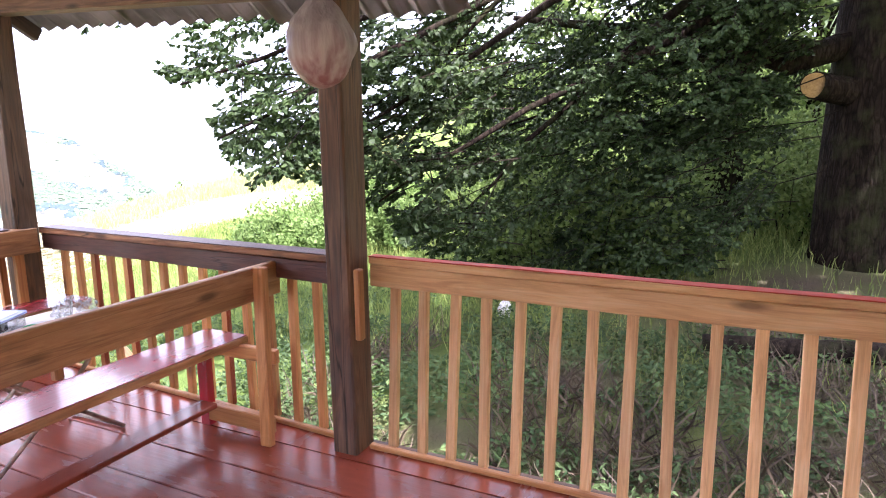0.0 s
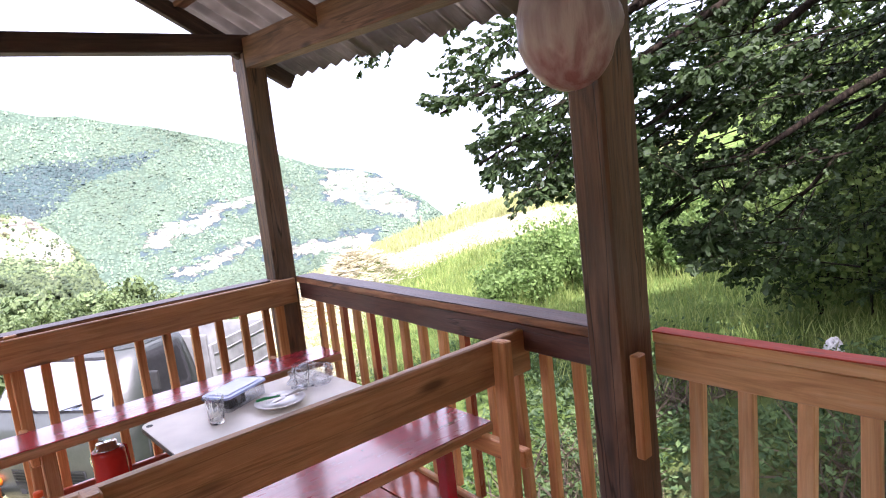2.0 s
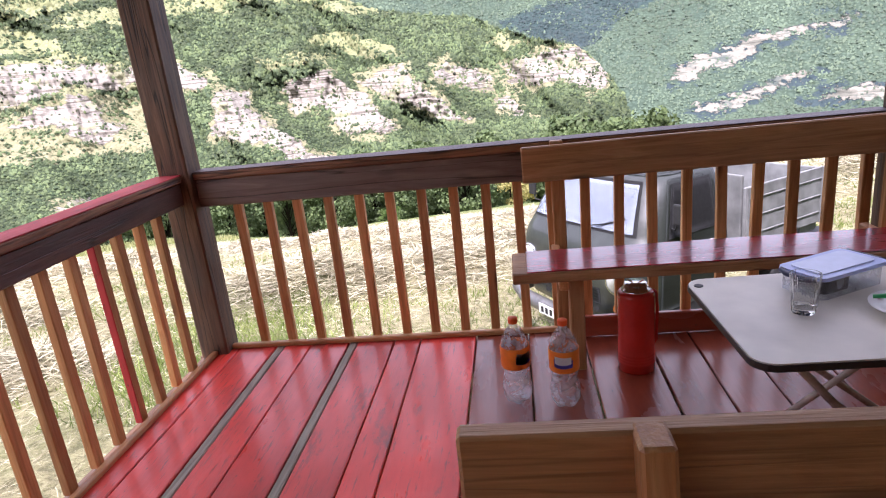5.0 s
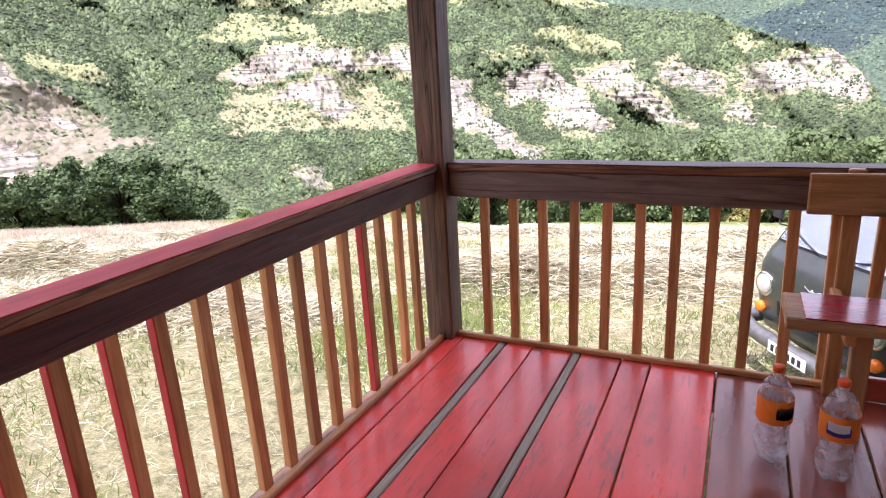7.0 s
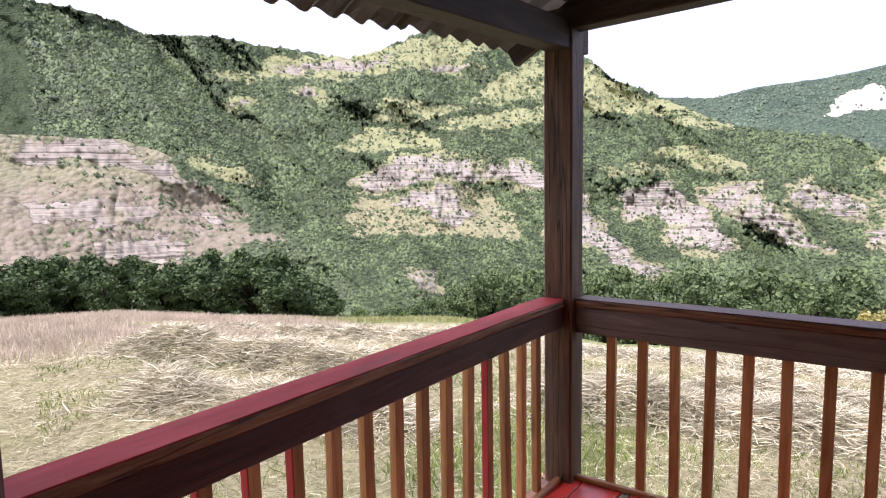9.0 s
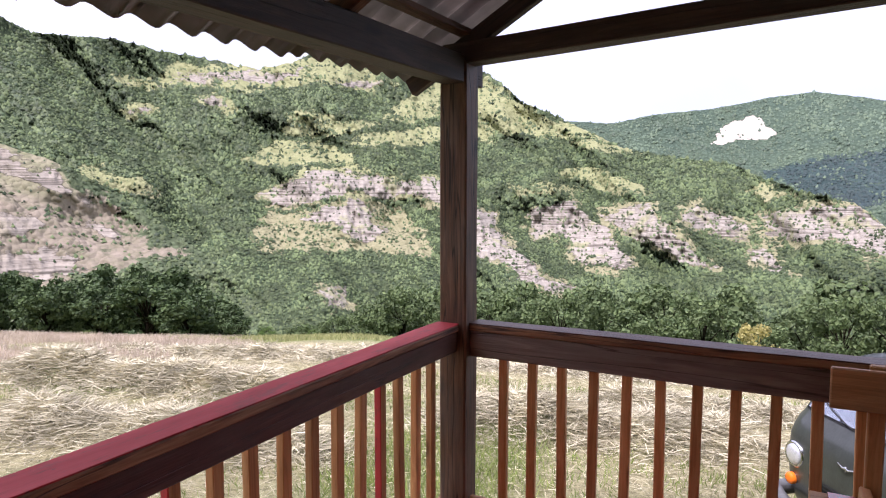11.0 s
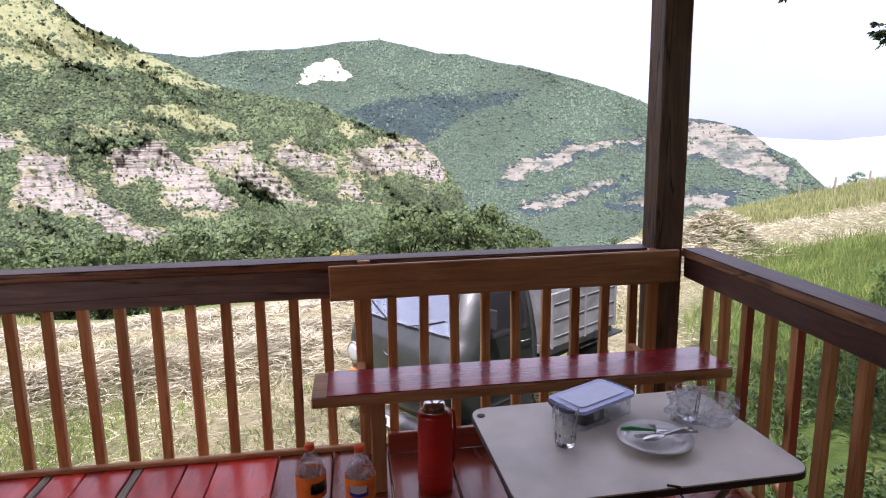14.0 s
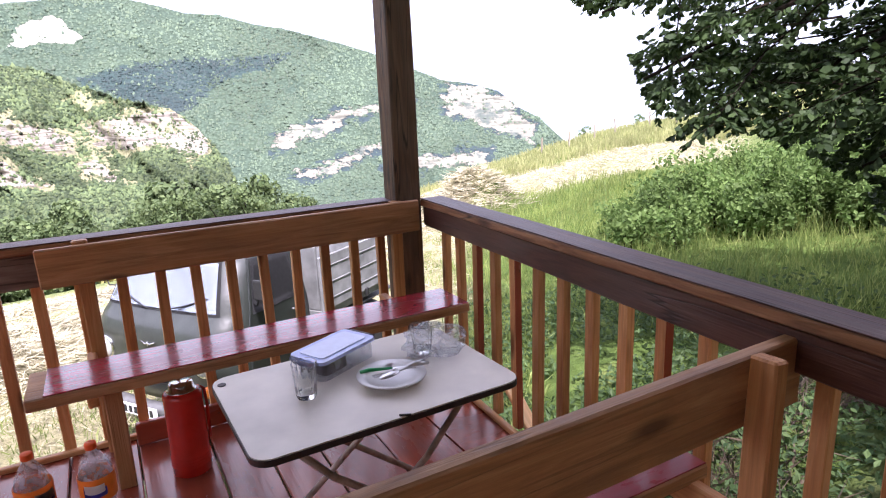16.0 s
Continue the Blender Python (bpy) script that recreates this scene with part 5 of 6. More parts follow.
# leafy sprays in loose tiers, hung from the boughs
pos, out, twigs = [], [], []
sprays = tries = 0
while sprays < 660 and tries < 40000:
    tries += 1
    az = rngb.uniform(35.5, 97)
    r = rngb.uniform(6.5, 10.2) + (2.0 if az > 70 else 0)
    el = rngb.uniform(-12.5, 20)
    lo = LOWER(az)[0]
    if el < lo + 0.5 or (el > 13 and r > 8.5 and az < 76):
        continue
    dens = 0.45 + 1.1 * noise.noise((az * 0.10, el * 0.5 + az * 0.05, r * 0.4)) + 0.5 * noise.noise((az * 0.35, el * 0.8, r))
    dens *= 0.5 + 0.5 * smooth(40, 52, az)
    if az > 64:
        dens *= 1.4
    if el > 7 and az < 78:
        dens *= 0.5
    if az > 78 and el > 1:
        dens *= 1.8
    if rngb.random() > dens:
        continue
    sprays += 1
    c = polar(az, el, r)
    d = Vector((c.x - TX, c.y - TY, 0.0)).normalized() + Vector((rngb.gauss(0, 0.45), rngb.gauss(0, 0.45), -0.25 + rngb.gauss(0, 0.25)))
    d.normalize()
    sd = d.cross(Vector((0, 0, 1))).normalized()
    ro = rngb.uniform(0.35, 0.75)
    if hangs(c + d * ro):
        twigs.append((c - d * ro * 1.3, c + d * ro, 0.011))
    for k in range(10):
        u = -0.9 + 1.8 * (k + rngb.random() * 0.6) / 10
        hand = 1 if k % 2 else -1
        w = (d * 0.75 + sd * hand * rngb.uniform(0.5, 1.0) + Vector((0, 0, rngb.gauss(-0.12, 0.38)))).normalized()
        a0 = c + d * ro * u
        ln = ro * rngb.uniform(0.45, 0.85) * (1.0 - 0.35 * u)
        if hangs(a0 + w * ln):
            twigs.append((a0, a0 + w * ln, 0.005))
        for q in range(21):
            p = a0 + w * ln * rngb.uniform(0.05, 1.05)
            if not hangs(p):
                continue
            o = w * 0.7 + w.cross(Vector((0, 0, 1))) * rngb.choice((-0.8, 0.8))
            pos.append(p)
            out.append(o)
# the high crown over the boughs, above the view, added to shade them
hpos, hout = [], []
while len(hpos) < 7500:
    x, y = rngb.uniform(4.8, 19), rngb.uniform(-18, -5.5)
    q = math.hypot((x - 12) / 7.0, (y + 12) / 6.4)
    if q > 1:
        continue
    z = 5.6 + 4.2 * (1 - q * q) ** 0.5 * rngb.random() + 0.12 * max(0.0, x - 6)
    if rngb.random() > 0.6 + 0.9 * noise.noise((x * 0.5, y * 0.5, z * 0.5)):
        continue
    hpos.append((x, y, z))
    hout.append([rngb.gauss(0, 1) for _ in range(3)])
# another unseen leaf patch, added to shade the ground beside the deck
while len(hpos) < 10500:
    x, y = rngb.uniform(4.2, 9.8), rngb.uniform(-10.5, -4.6)
    if math.hypot((x - 7.0) / 2.8, (y + 7.5) / 2.9) > 1 or rngb.random() > 0.6 + 0.9 * noise.noise((x * 0.7, y * 0.7, 2.0)):
        continue
    hpos.append((x, y, rngb.uniform(6.0, 8.0)))
    hout.append([rngb.gauss(0, 1) for _ in range(3)])
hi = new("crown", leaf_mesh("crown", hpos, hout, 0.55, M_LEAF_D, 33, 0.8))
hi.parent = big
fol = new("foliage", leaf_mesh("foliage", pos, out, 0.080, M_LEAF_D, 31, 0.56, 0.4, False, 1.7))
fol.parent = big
tv, tf = [], []
for a0, b0, th in twigs:
    u = (b0 - a0).orthogonal().normalized() * th
    w = (b0 - a0).cross(u).normalized() * th
    i = len(tv)
    tv += [a0 + u, a0 - u * 0.5 + w, a0 - u * 0.5 - w, b0]
    tf += [(i, i + 1, i + 3), (i + 1, i + 2, i + 3), (i + 2, i, i + 3)]
tm = bpy.data.meshes.new("brushwood")
tm.from_pydata([v[:] for v in tv], [], tf)
tm.materials.append(M_BARK)
tagged(new("brushwood", tm), kind="stuff").parent = big

# ---- benches, table and what stands on them ----
def painted_board(name, x0, x1, y0, y1, z1, thick, parent, raw_end=0.0):
    seat = piece(name, (x0, (y0 + y1) / 2, z1 - thick / 2 - 0.002), (x1, (y0 + y1) / 2, z1 - thick / 2 - 0.002), y1 - y0, thick, M_BOARD, parent)
    xa = x0 + raw_end
    _seed[0] += 1
    top = part("painted_top", lumber(x1 - xa - 0.006, y1 - y0 - 0.006, 0.004, _seed[0], 0.0015, 0.0, 9), M_REDBENCH, parent, "glossy dark red paint", along((xa, (y0 + y1) / 2, z1 + 0.001), (x1 - 0.006, (y0 + y1) / 2, z1 + 0.001)))
    return seat


b1 = thing("bench", "long red painted plank bench against the front railing", "bench", group="porch benches")
painted_board("seat", 1.585, 3.26, -0.46, -0.20, 0.492, 0.042, b1, 0.055)
piece("backrest", (1.65, -0.012, 0.815), (3.25, -0.012, 0.825), 0.026, 0.152, M_BOARD, b1, "plain pine board")
for x in (1.80, 3.14):
    piece("upright", (x, 0.022, 0.0), (x, 0.022, 0.905), 0.055, 0.036, M_TAN, b1)
for x in (1.83, 3.10):
    piece("leg", (x, -0.29, 0.0), (x, -0.29, 0.447), 0.06, 0.045, M_BOARD, b1)
    piece("bearer", (x - 0.055, -0.43, 0.425), (x - 0.055, 0.02, 0.425), 0.035, 0.05, M_TAN, b1)
piece("kick_board", (1.88, 0.0, 0.055), (3.08, 0.0, 0.055), 0.028, 0.10, M_BROWNRED, b1, "dark red painted board")

b2 = thing("bench", "red plank bench with a heavy pine backrest board", "bench", group="porch benches")
painted_board("seat", 1.62, 3.13, -1.81, -1.54, 0.468, 0.04, b2)
piece("backrest", (1.53, -1.975, 0.760), (3.20, -1.955, 0.765), 0.036, 0.16, M_BOARD, b2, "weathered pine board with a split edge")
for x, dx in ((3.035, -0.06), (1.76, 0.03)):
    piece("upright", (x + dx, -2.035, 0.0), (x, -2.0, 0.845), 0.042, 0.062, M_TAN, b2)
    piece("bearer", (x + 0.045, -2.03, 0.40), (x + 0.045, -1.56, 0.40), 0.036, 0.07, M_TAN, b2)
    piece("brace", (x - 0.005, -2.03, 0.075), (x - 0.005, -1.60, 0.075), 0.036, 0.085, M_TAN, b2)
    piece("leg", (x + 0.0, -1.60, 0.0), (x + 0.0, -1.60, 0.365), 0.05, 0.06, M_REDBENCH, b2, "red painted leg")
piece("foot_board", (1.70, -1.68, 0.135), (2.99, -1.66, 0.135), 0.11, 0.026, M_BROWNRED, b2, "worn dark red foot board")

tagged(piece("lath", (3.078, -2.508, 0.55), (3.078, -2.508, 0.866), 0.042, 0.03, M_TAN), "short pine lath nailed to the post", "lath")

# folding table
M_TOP = plain("cream_laminate", (0.68, 0.635, 0.55), 0.40, 0, 0.20, 4.0, 0.02)
M_EDGE = plain("black_edge_band", (0.02, 0.018, 0.017), 0.5, 0, 0.2, 30, 0.1)
M_RUST = plain("rusty_white_tube", (0.36, 0.28, 0.22), 0.6, 0.2, 0.5, 25, 0.3)


def round_slab(w, d, t, r, seg=6):
    bm = bmesh.new()
    pts = []
    for cx, cy, a0 in ((w / 2 - r, d / 2 - r, 0), (-w / 2 + r, d / 2 - r, 90), (-w / 2 + r, -d / 2 + r, 180), (w / 2 - r, -d / 2 + r, 270)):
        for k in range(seg + 1):
            a = radians(a0 + 90 * k / seg)
            pts.append((cx + r * math.cos(a), cy + r * math.sin(a)))
    f = bm.faces.new([bm.verts.new((x, y, 0)) for x, y in pts])
    ext = bmesh.ops.extrude_face_region(bm, geom=[f])
    bmesh.ops.translate(bm, verts=[v for v in ext["geom"] if isinstance(v, bmesh.types.BMVert)], vec=(0, 0, t))
    bmesh.ops.recalc_face_normals(bm, faces=bm.faces)
    return bm


tb = thing("folding_table", "low cream folding table with a dark edge and crossed tube legs", "table", pose(2.515, -1.06, 0, 0, 0, 1.5))
part("table_edge", round_slab(0.80, 0.55, 0.016, 0.055), M_EDGE, tb, "black worn edge band", pose(0, 0, 0.541))
part("tabletop", round_slab(0.794, 0.544, 0.004, 0.053), M_TOP, tb, "cream stained laminate", pose(0, 0, 0.5572))
part("hinge", tube([(-0.01, -0.262, 0.5625), (0.02, -0.274, 0.5605)], 0.004, 6), M_EDGE, tb)
part("corner_clip", revolve([(0.013, 0), (0.013, 0.003), (0.008, 0.004)], 12), M_EDGE, tb, "", pose(-0.372, 0.215, 0.5605))
for y in (-0.19, 0.19):
    part("leg", tube([(-0.30, y, 0.54), (-0.18, y, 0.40), (0.30, y, 0.012)], 0.0105, 8), M_RUST, tb, "rust-stained tube", None, True)
    yy = y * 0.84
    part("leg", tube([(0.30, yy, 0.54), (0.12, yy, 0.34), (-0.30, yy, 0.012)], 0.0105, 8), M_RUST, tb, "rust-stained tube", None, True)
for x, y, z in ((0.30, 0.19, 0.012), (-0.30, 0.16, 0.012), (-0.28, 0.19, 0.53), (0.28, 0.16, 0.53)):
    part("cross_bar", tube([(x, -y, z), (x, y, z)], 0.009, 8), M_RUST, tb, "", None, True)

def film(name, colour, fac):
    m, nt, b = mk(name)
    b.inputs["Base Color"].default_value = rgba(colour)
    b.inputs["Roughness"].default_value = 0.22
    tr = nd(nt, "BsdfTransparent", {"Color": rgba([0.94, 0.95, 0.97])})
    n = nd(nt, "TexNoise", {"Vector": nd(nt, "TexCoord").outputs["Object"], "Scale": 26.0, "Detail": 4.0})
    mr = nd(nt, "MapRange", {"Value": n.outputs["Fac"], "From Min": 0.35, "From Max": 0.65, "To Min": fac * 0.4, "To Max": min(1.0, fac * 1.6)})
    mx = nd(nt, "MixShader", {0: mr.outputs["Result"], 1: tr.outputs[0], 2: b.outputs[0]})
    nt.links.new(mx.outputs[0], nt.nodes["Material Output"].inputs["Surface"])
    bump(nt, b, n.outputs["Fac"], 0.6, 0.01)
    return m


# food container
M_LID = plain("white_blue_lid", (0.50, 0.58, 0.90), 0.3, 0, 0.06, 30, 0.05)
M_NAVY = plain("navy_plastic", (0.015, 0.02, 0.07), 0.35, 0, 0.1, 40, 0.02)
M_DARKFOOD = plain("dark_contents", (0.025, 0.02, 0.025), 0.7, 0, 0.5, 60, 0.4)
fc = thing("food_container", "clear plastic food box with a pale blue clip lid", "container", pose(2.48, -0.905, 0.562, 0, 0, 27))
part("tub", round_slab(0.235, 0.135, 0.055, 0.02), film("clear_tub", (0.72, 0.74, 0.78), 0.22), fc, "clear plastic", None)
part("contents", round_slab(0.10, 0.11, 0.045, 0.015), M_DARKFOOD, fc, "dark food inside", pose(-0.045, 0.0, 0.008))
part("lid", merge(round_slab(0.25, 0.148, 0.010, 0.022), round_slab(0.252, 0.15, 0.004, 0.022)), M_LID, fc, "pale blue-white lid", pose(0, 0, 0.0555))
part("lid_panel", round_slab(0.205, 0.105, 0.003, 0.015), plain("lid_top", (0.66, 0.73, 0.95), 0.3, 0, 0.05, 30, 0.02), fc, "", pose(0, 0, 0.066))
for sx in (-1, 1):
    part("clip", tube([(sx * 0.128, -0.055, 0.060), (sx * 0.137, -0.03, 0.056), (sx * 0.137, 0.03, 0.056), (sx * 0.128, 0.055, 0.060)], 0.008, 8), M_NAVY, fc, "navy blue clip", None, True)

M_GLASS = glassmat("tumbler_glass", (0.97, 0.98, 0.97), 0.01, 1.45)


def tumbler(name, label, m, r=0.037, h=0.105):
    bm = bmesh.new()
    prof = [(r * 0.72, 0.0), (r * 0.80, 0.01), (r * 0.86, h * 0.4), (r, h), (r * 0.93, h), (r * 0.80, h * 0.4), (r * 0.70, 0.016), (0.0005, 0.014)]
    rings = []
    seg = 20
    for k, (q, z) in enumerate(prof):
        fac = 1.0 if k in (2, 1) else 0.0
        rings.append([bm.verts.new(((q * (1 + 0.02 * fac * (-1) ** i)) * math.cos(2 * math.pi * i / seg), (q * (1 + 0.02 * fac * (-1) ** i)) * math.sin(2 * math.pi * i / seg), z)) for i in range(seg)])
    for a, b in zip(rings, rings[1:]):
        for i in range(seg):
            bm.faces.new((a[i], a[(i + 1) % seg], b[(i + 1) % seg], b[i]))
    bm.faces.new(list(reversed(rings[0])))
    bmesh.ops.recalc_face_normals(bm, faces=bm.faces)
    return tagged(part(name, bm, M_GLASS, None, "", m), label, "glass")


tumbler("drinking_glass", "empty faceted drinking glass on the table", pose(2.335, -1.075, 0.562))

M_PORC = plain("white_porcelain", (0.74, 0.73, 0.71), 0.18, 0, 0.04, 30, 0.01)
M_STEEL = plain("dull_steel", (0.55, 0.55, 0.56), 0.28, 1.0, 0.1, 60, 0.02)
M_GREENP = plain("green_plastic", (0.01, 0.30, 0.08), 0.35, 0, 0.1, 40, 0.02)
plate = thing("plate", "white china plate with a faded flower rim", "plate", pose(2.585, -1.115, 0.562))
part("dish", revolve([(0.052, 0.0), (0.056, 0.004), (0.075, 0.008), (0.104, 0.020), (0.105, 0.0225), (0.074, 0.013), (0.05, 0.0085), (0.0006, 0.008)], 40), M_PORC, plate, "", None, True)
M_ROSE = plain("faded_transfer", (0.30, 0.20, 0.20), 0.3, 0, 0.4, 200, 0)
for k, a in enumerate((70, 130, 10)):
    x, y = 0.083 * math.cos(radians(a)), 0.083 * math.sin(radians(a))
    part("flower_print", revolve([(0.012, 0), (0.010, 0.0006)], 9), M_ROSE, plate, "", Matrix.Translation((x, y, 0.0172)) @ Matrix.Rotation(radians(22), 4, Vector((-y, x, 0))))


def cutlery(name, label, a, b, handle, head):
    """A fork, spoon or knife from a to b, lying on the plate."""
    t = thing(name, label, "cutlery")
    a, b = Vector(a), Vector(b)
    p = a.lerp(b, 0.55)
    part("handle", tube([a, a.lerp(p, 0.3) + Vector((0, 0, 0.003)), p], [0.005, 0.0065, 0.003], 8), handle, t, "", None, True)
    d = (b - p).normalized()
    sd = d.cross(Vector((0, 0, 1))).normalized()
    bms = []
    if head == "fork":
        bms.append(tube([p, p + d * 0.018], [0.003, 0.010], 8))
        for k in (-1.2, -0.4, 0.4, 1.2):
            bms.append(tube([p + d * 0.018 + sd * 0.007 * k, b + sd * 0.007 * k], [0.0022, 0.0012], 5))
    elif head == "spoon":
        bm = bmesh.new()
        bmesh.ops.create_uvsphere(bm, u_segments=14, v_segments=8, radius=1.0)
        bmesh.ops.scale(bm, verts=bm.verts, vec=(0.5 * (b - p).length, 0.016, 0.005))
        bmesh.ops.transform(bm, matrix=along(p, b), verts=bm.verts)
        bms.append(bm)
    else:
        bm = box((b - p).length, 0.016, 0.0016, 0.0004)
        bmesh.ops.transform(bm, matrix=along(p, b), verts=bm.verts)
        bms.append(bm)
    part("head", merge(*bms), M_STEEL, t, "dull steel", None, True)
    return t


cutlery("knife", "steel knife with a green plastic handle on the plate", (2.50, -1.075, 0.594), (2.675, -1.12, 0.592), M_GREENP, "knife")
cutlery("fork", "steel fork lying across the plate", (2.70, -1.135, 0.598), (2.525, -1.115, 0.588), M_STEEL, "fork")
cutlery("spoon", "steel spoon lying across the plate", (2.69, -1.125, 0.603), (2.535, -1.14, 0.589), M_STEEL, "spoon")

# crumpled clear bag with a glass in it
def crumpled(rx, ry, rz, seed, amp=0.25, sub=4, freq=9.0, flat=-0.8):
    bm = bmesh.new()
    bmesh.ops.create_icosphere(bm, subdivisions=sub, radius=1.0)
    for v in bm.verts:
        d = v.co.normalized()
        ridge = 1 - 2 * abs(noise.noise(d * freq * 0.35 + Vector((seed, 0, 0))))
        q = 1 + amp * (ridge - 0.4) + amp * 0.5 * noise.noise(d * freq + Vector((0, seed, 0)))
        v.co = Vector((d.x * rx, d.y * ry, max(flat, d.z) * rz)) * q
    return bm


M_FILM = film("clear_bag_film", (0.74, 0.76, 0.79), 0.26)
tumbler("drinking_glass", "empty glass wrapped in a clear plastic bag", pose(2.755, -0.985, 0.566), 0.038, 0.095)
cb = tagged(part("plastic_bag", crumpled(0.098, 0.066, 0.060, 3.0, 0.30, 4, 5.0, -0.6), M_FILM, None, "", pose(2.79, -1.0, 0.602, 0, 0, -20), True), "crumpled clear plastic bag on the table", "bag")

# bottles on the floor
M_PET = film("clear_bottle", (0.78, 0.80, 0.82), 0.30)
M_LABEL = plain("orange_label", (0.78, 0.20, 0.015), 0.4, 0, 0.12, 25, 0.02)
M_CAP = plain("orange_cap", (0.75, 0.10, 0.01), 0.4, 0, 0.08, 40, 0.02)
M_BLUEP = plain("blue_print", (0.03, 0.05, 0.42), 0.4, 0, 0.1, 40, 0)
M_WHITEP = plain("white_print", (0.8, 0.8, 0.8), 0.4, 0, 0.05, 40, 0)


def bottle(m):
    t = thing("plastic_bottle", "clear plastic soda bottle with an orange label and cap", "bottle", m, "bottles on the floor")
    bm = revolve([(0.030, 0.004), (0.044, 0.010), (0.054, 0.035), (0.056, 0.07), (0.051, 0.105), (0.046, 0.125), (0.050, 0.142), (0.054, 0.16), (0.054, 0.225), (0.052, 0.245), (0.043, 0.275), (0.026, 0.305),
                  (0.0155, 0.318), (0.0155, 0.332)], 30)
    for v in bm.verts:
        if v.co.z < 0.02:
            a = math.atan2(v.co.y, v.co.x)
            v.co.z += 0.010 * (0.5 + 0.5 * math.cos(5 * a))
    part("body", bm, M_PET, t, "", None, True)
    part("label", band([(0.0545, 0.156), (0.0556, 0.160), (0.0556, 0.236), (0.0545, 0.240)], 30), M_LABEL, t, "orange paper label", None, True)
    part("cap", revolve([(0.0175, 0.326), (0.018, 0.328), (0.018, 0.344), (0.0165, 0.347)], 20), M_CAP, t, "orange screw cap", None, True)
    for nm, mat_, a0, a1, z0, z1 in (("printed_shape", M_BLUEP, -38, 34, 0.180, 0.212), ("printed_bar", M_WHITEP, -34, 28, 0.194, 0.224)):
        bm = bmesh.new()
        row = []
        for k in range(10):
            a = radians(a0 + (a1 - a0) * k / 9)
            lift = 0.004 * math.sin(math.pi * k / 9)
            row.append((bm.verts.new((0.0562 * math.cos(a), 0.0562 * math.sin(a), z0 - lift)), bm.verts.new((0.0562 * math.cos(a), 0.0562 * math.sin(a), z1 - lift * 0.5 - 0.003 * k / 9))))
        for p, q in zip(row, row[1:]):
            bm.faces.new((p[0], q[0], q[1], p[1]))
        if mat_ is M_WHITEP:
            for v in bm.verts:
                v.co.x *= 1.014
                v.co.y *= 1.014
        bmesh.ops.solidify(bm, geom=bm.faces[:], thickness=-0.0005)
        part(nm, bm, mat_, t)
    return t


bt = bottle(pose(1.575, -0.525, 0.001, 0, 0, -50))
copy_thing(bt, pose(1.752, -0.565, 0.001, 0, 0, -95))

# red vacuum flask
M_FLASK = plain("red_enamel", (0.52, 0.026, 0.014), 0.22, 0, 0.12, 12, 0.03)
M_CHROME = plain("scratched_chrome", (0.62, 0.62, 0.62), 0.15, 1.0, 0.1, 60, 0.02)
fl = thing("vacuum_flask", "big red enamelled vacuum flask with a steel neck", "flask", pose(2.058, -0.305, 0.001))
prof = [(0.068, 0.0), (0.072, 0.004)]
for k in range(4):
    z = 0.035 + k * 0.013
    prof += [(0.072, z), (0.0745, z + 0.004), (0.072, z + 0.009)]
prof += [(0.0715, 0.10), (0.0705, 0.30), (0.072, 0.318), (0.069, 0.333), (0.058, 0.340)]
part("body", revolve(prof, 32), M_FLASK, fl, "red enamel", None, True)
part("neck", revolve([(0.057, 0.336), (0.054, 0.346), (0.046, 0.350), (0.045, 0.368), (0.040, 0.372)], 28), M_CHROME, fl, "scratched steel", None, True)
part("handle", tube([(0.066, 0, 0.335), (0.079, 0, 0.325), (0.083, 0, 0.25), (0.079, 0, 0.12), (0.070, 0, 0.105)], 0.006, 8), M_FLASK, fl, "", None, True)

# full white cloth bag hung beside the post
def clothmat():
    m, nt, b = mk("thin_white_bag")
    tc = nd(nt, "TexCoord")
    sep = nd(nt, "SeparateXYZ", {0: tc.outputs["Object"]})
    n = nd(nt, "TexNoise", {"Vector": nd(nt, "VectorMath", {0: tc.outputs["Object"], 1: (30, 30, 5)}, operation='MULTIPLY').outputs[0], "Scale": 1.0, "Detail": 4.0})
    low = nd(nt, "MapRange", {"Value": sep.outputs["Z"], "From Min": -0.18, "From Max": 0.05, "To Min": 1.0, "To Max": 0.0})
    c = mixc(nt, low.outputs["Result"], (0.30, 0.25, 0.26), (0.24, 0.10, 0.12))
    c = mixc(nt, ramp(nt, n.outputs["Fac"], [(0.4, 0.0), (0.65, 0.8)]), c, (0.46, 0.41, 0.42))
    nt.links.new(c, b.inputs["Base Color"])
    b.inputs["Roughness"].default_value = 0.35
    bump(nt, b, n.outputs["Fac"], 0.6, 0.02)
    return m


hb = thing("hanging_bag", "full translucent white bag hung by a cord from the roof", "bag", pose(2.90, -2.49, 1.775))
bm = bmesh.new()
bmesh.ops.create_uvsphere(bm, u_segments=40, v_segments=24, radius=1.0)
for v in bm.verts:
    d = v.co.copy()
    a = math.atan2(d.y, d.x)
    up_ = max(0.0, d.z)
    rad = (1 - 0.42 * up_ ** 1.6) * (1 + 0.06 * math.sin(a * 7 + 3 * d.z + 4 * noise.noise(d * 2.0)) * (0.4 + up_) + 0.16 * noise.noise(d * 1.8))
    v.co = Vector((d.x * 0.128 * rad, d.y * 0.128 * rad, d.z * (0.19 if d.z > 0 else 0.165)))
part("sack", bm, clothmat(), hb, "", None, True)
part("cord", tube([(0, 0, 0.17), (0.01, 0.0, 0.30), (0.03, 0.01, 0.64)], [0.016, 0.010, 0.009], 8), plain("white_cord", (0.55, 0.5, 0.44), 0.8, 0, 0.2, 60, 0.3), hb, "twisted white cloth cord", None, True)

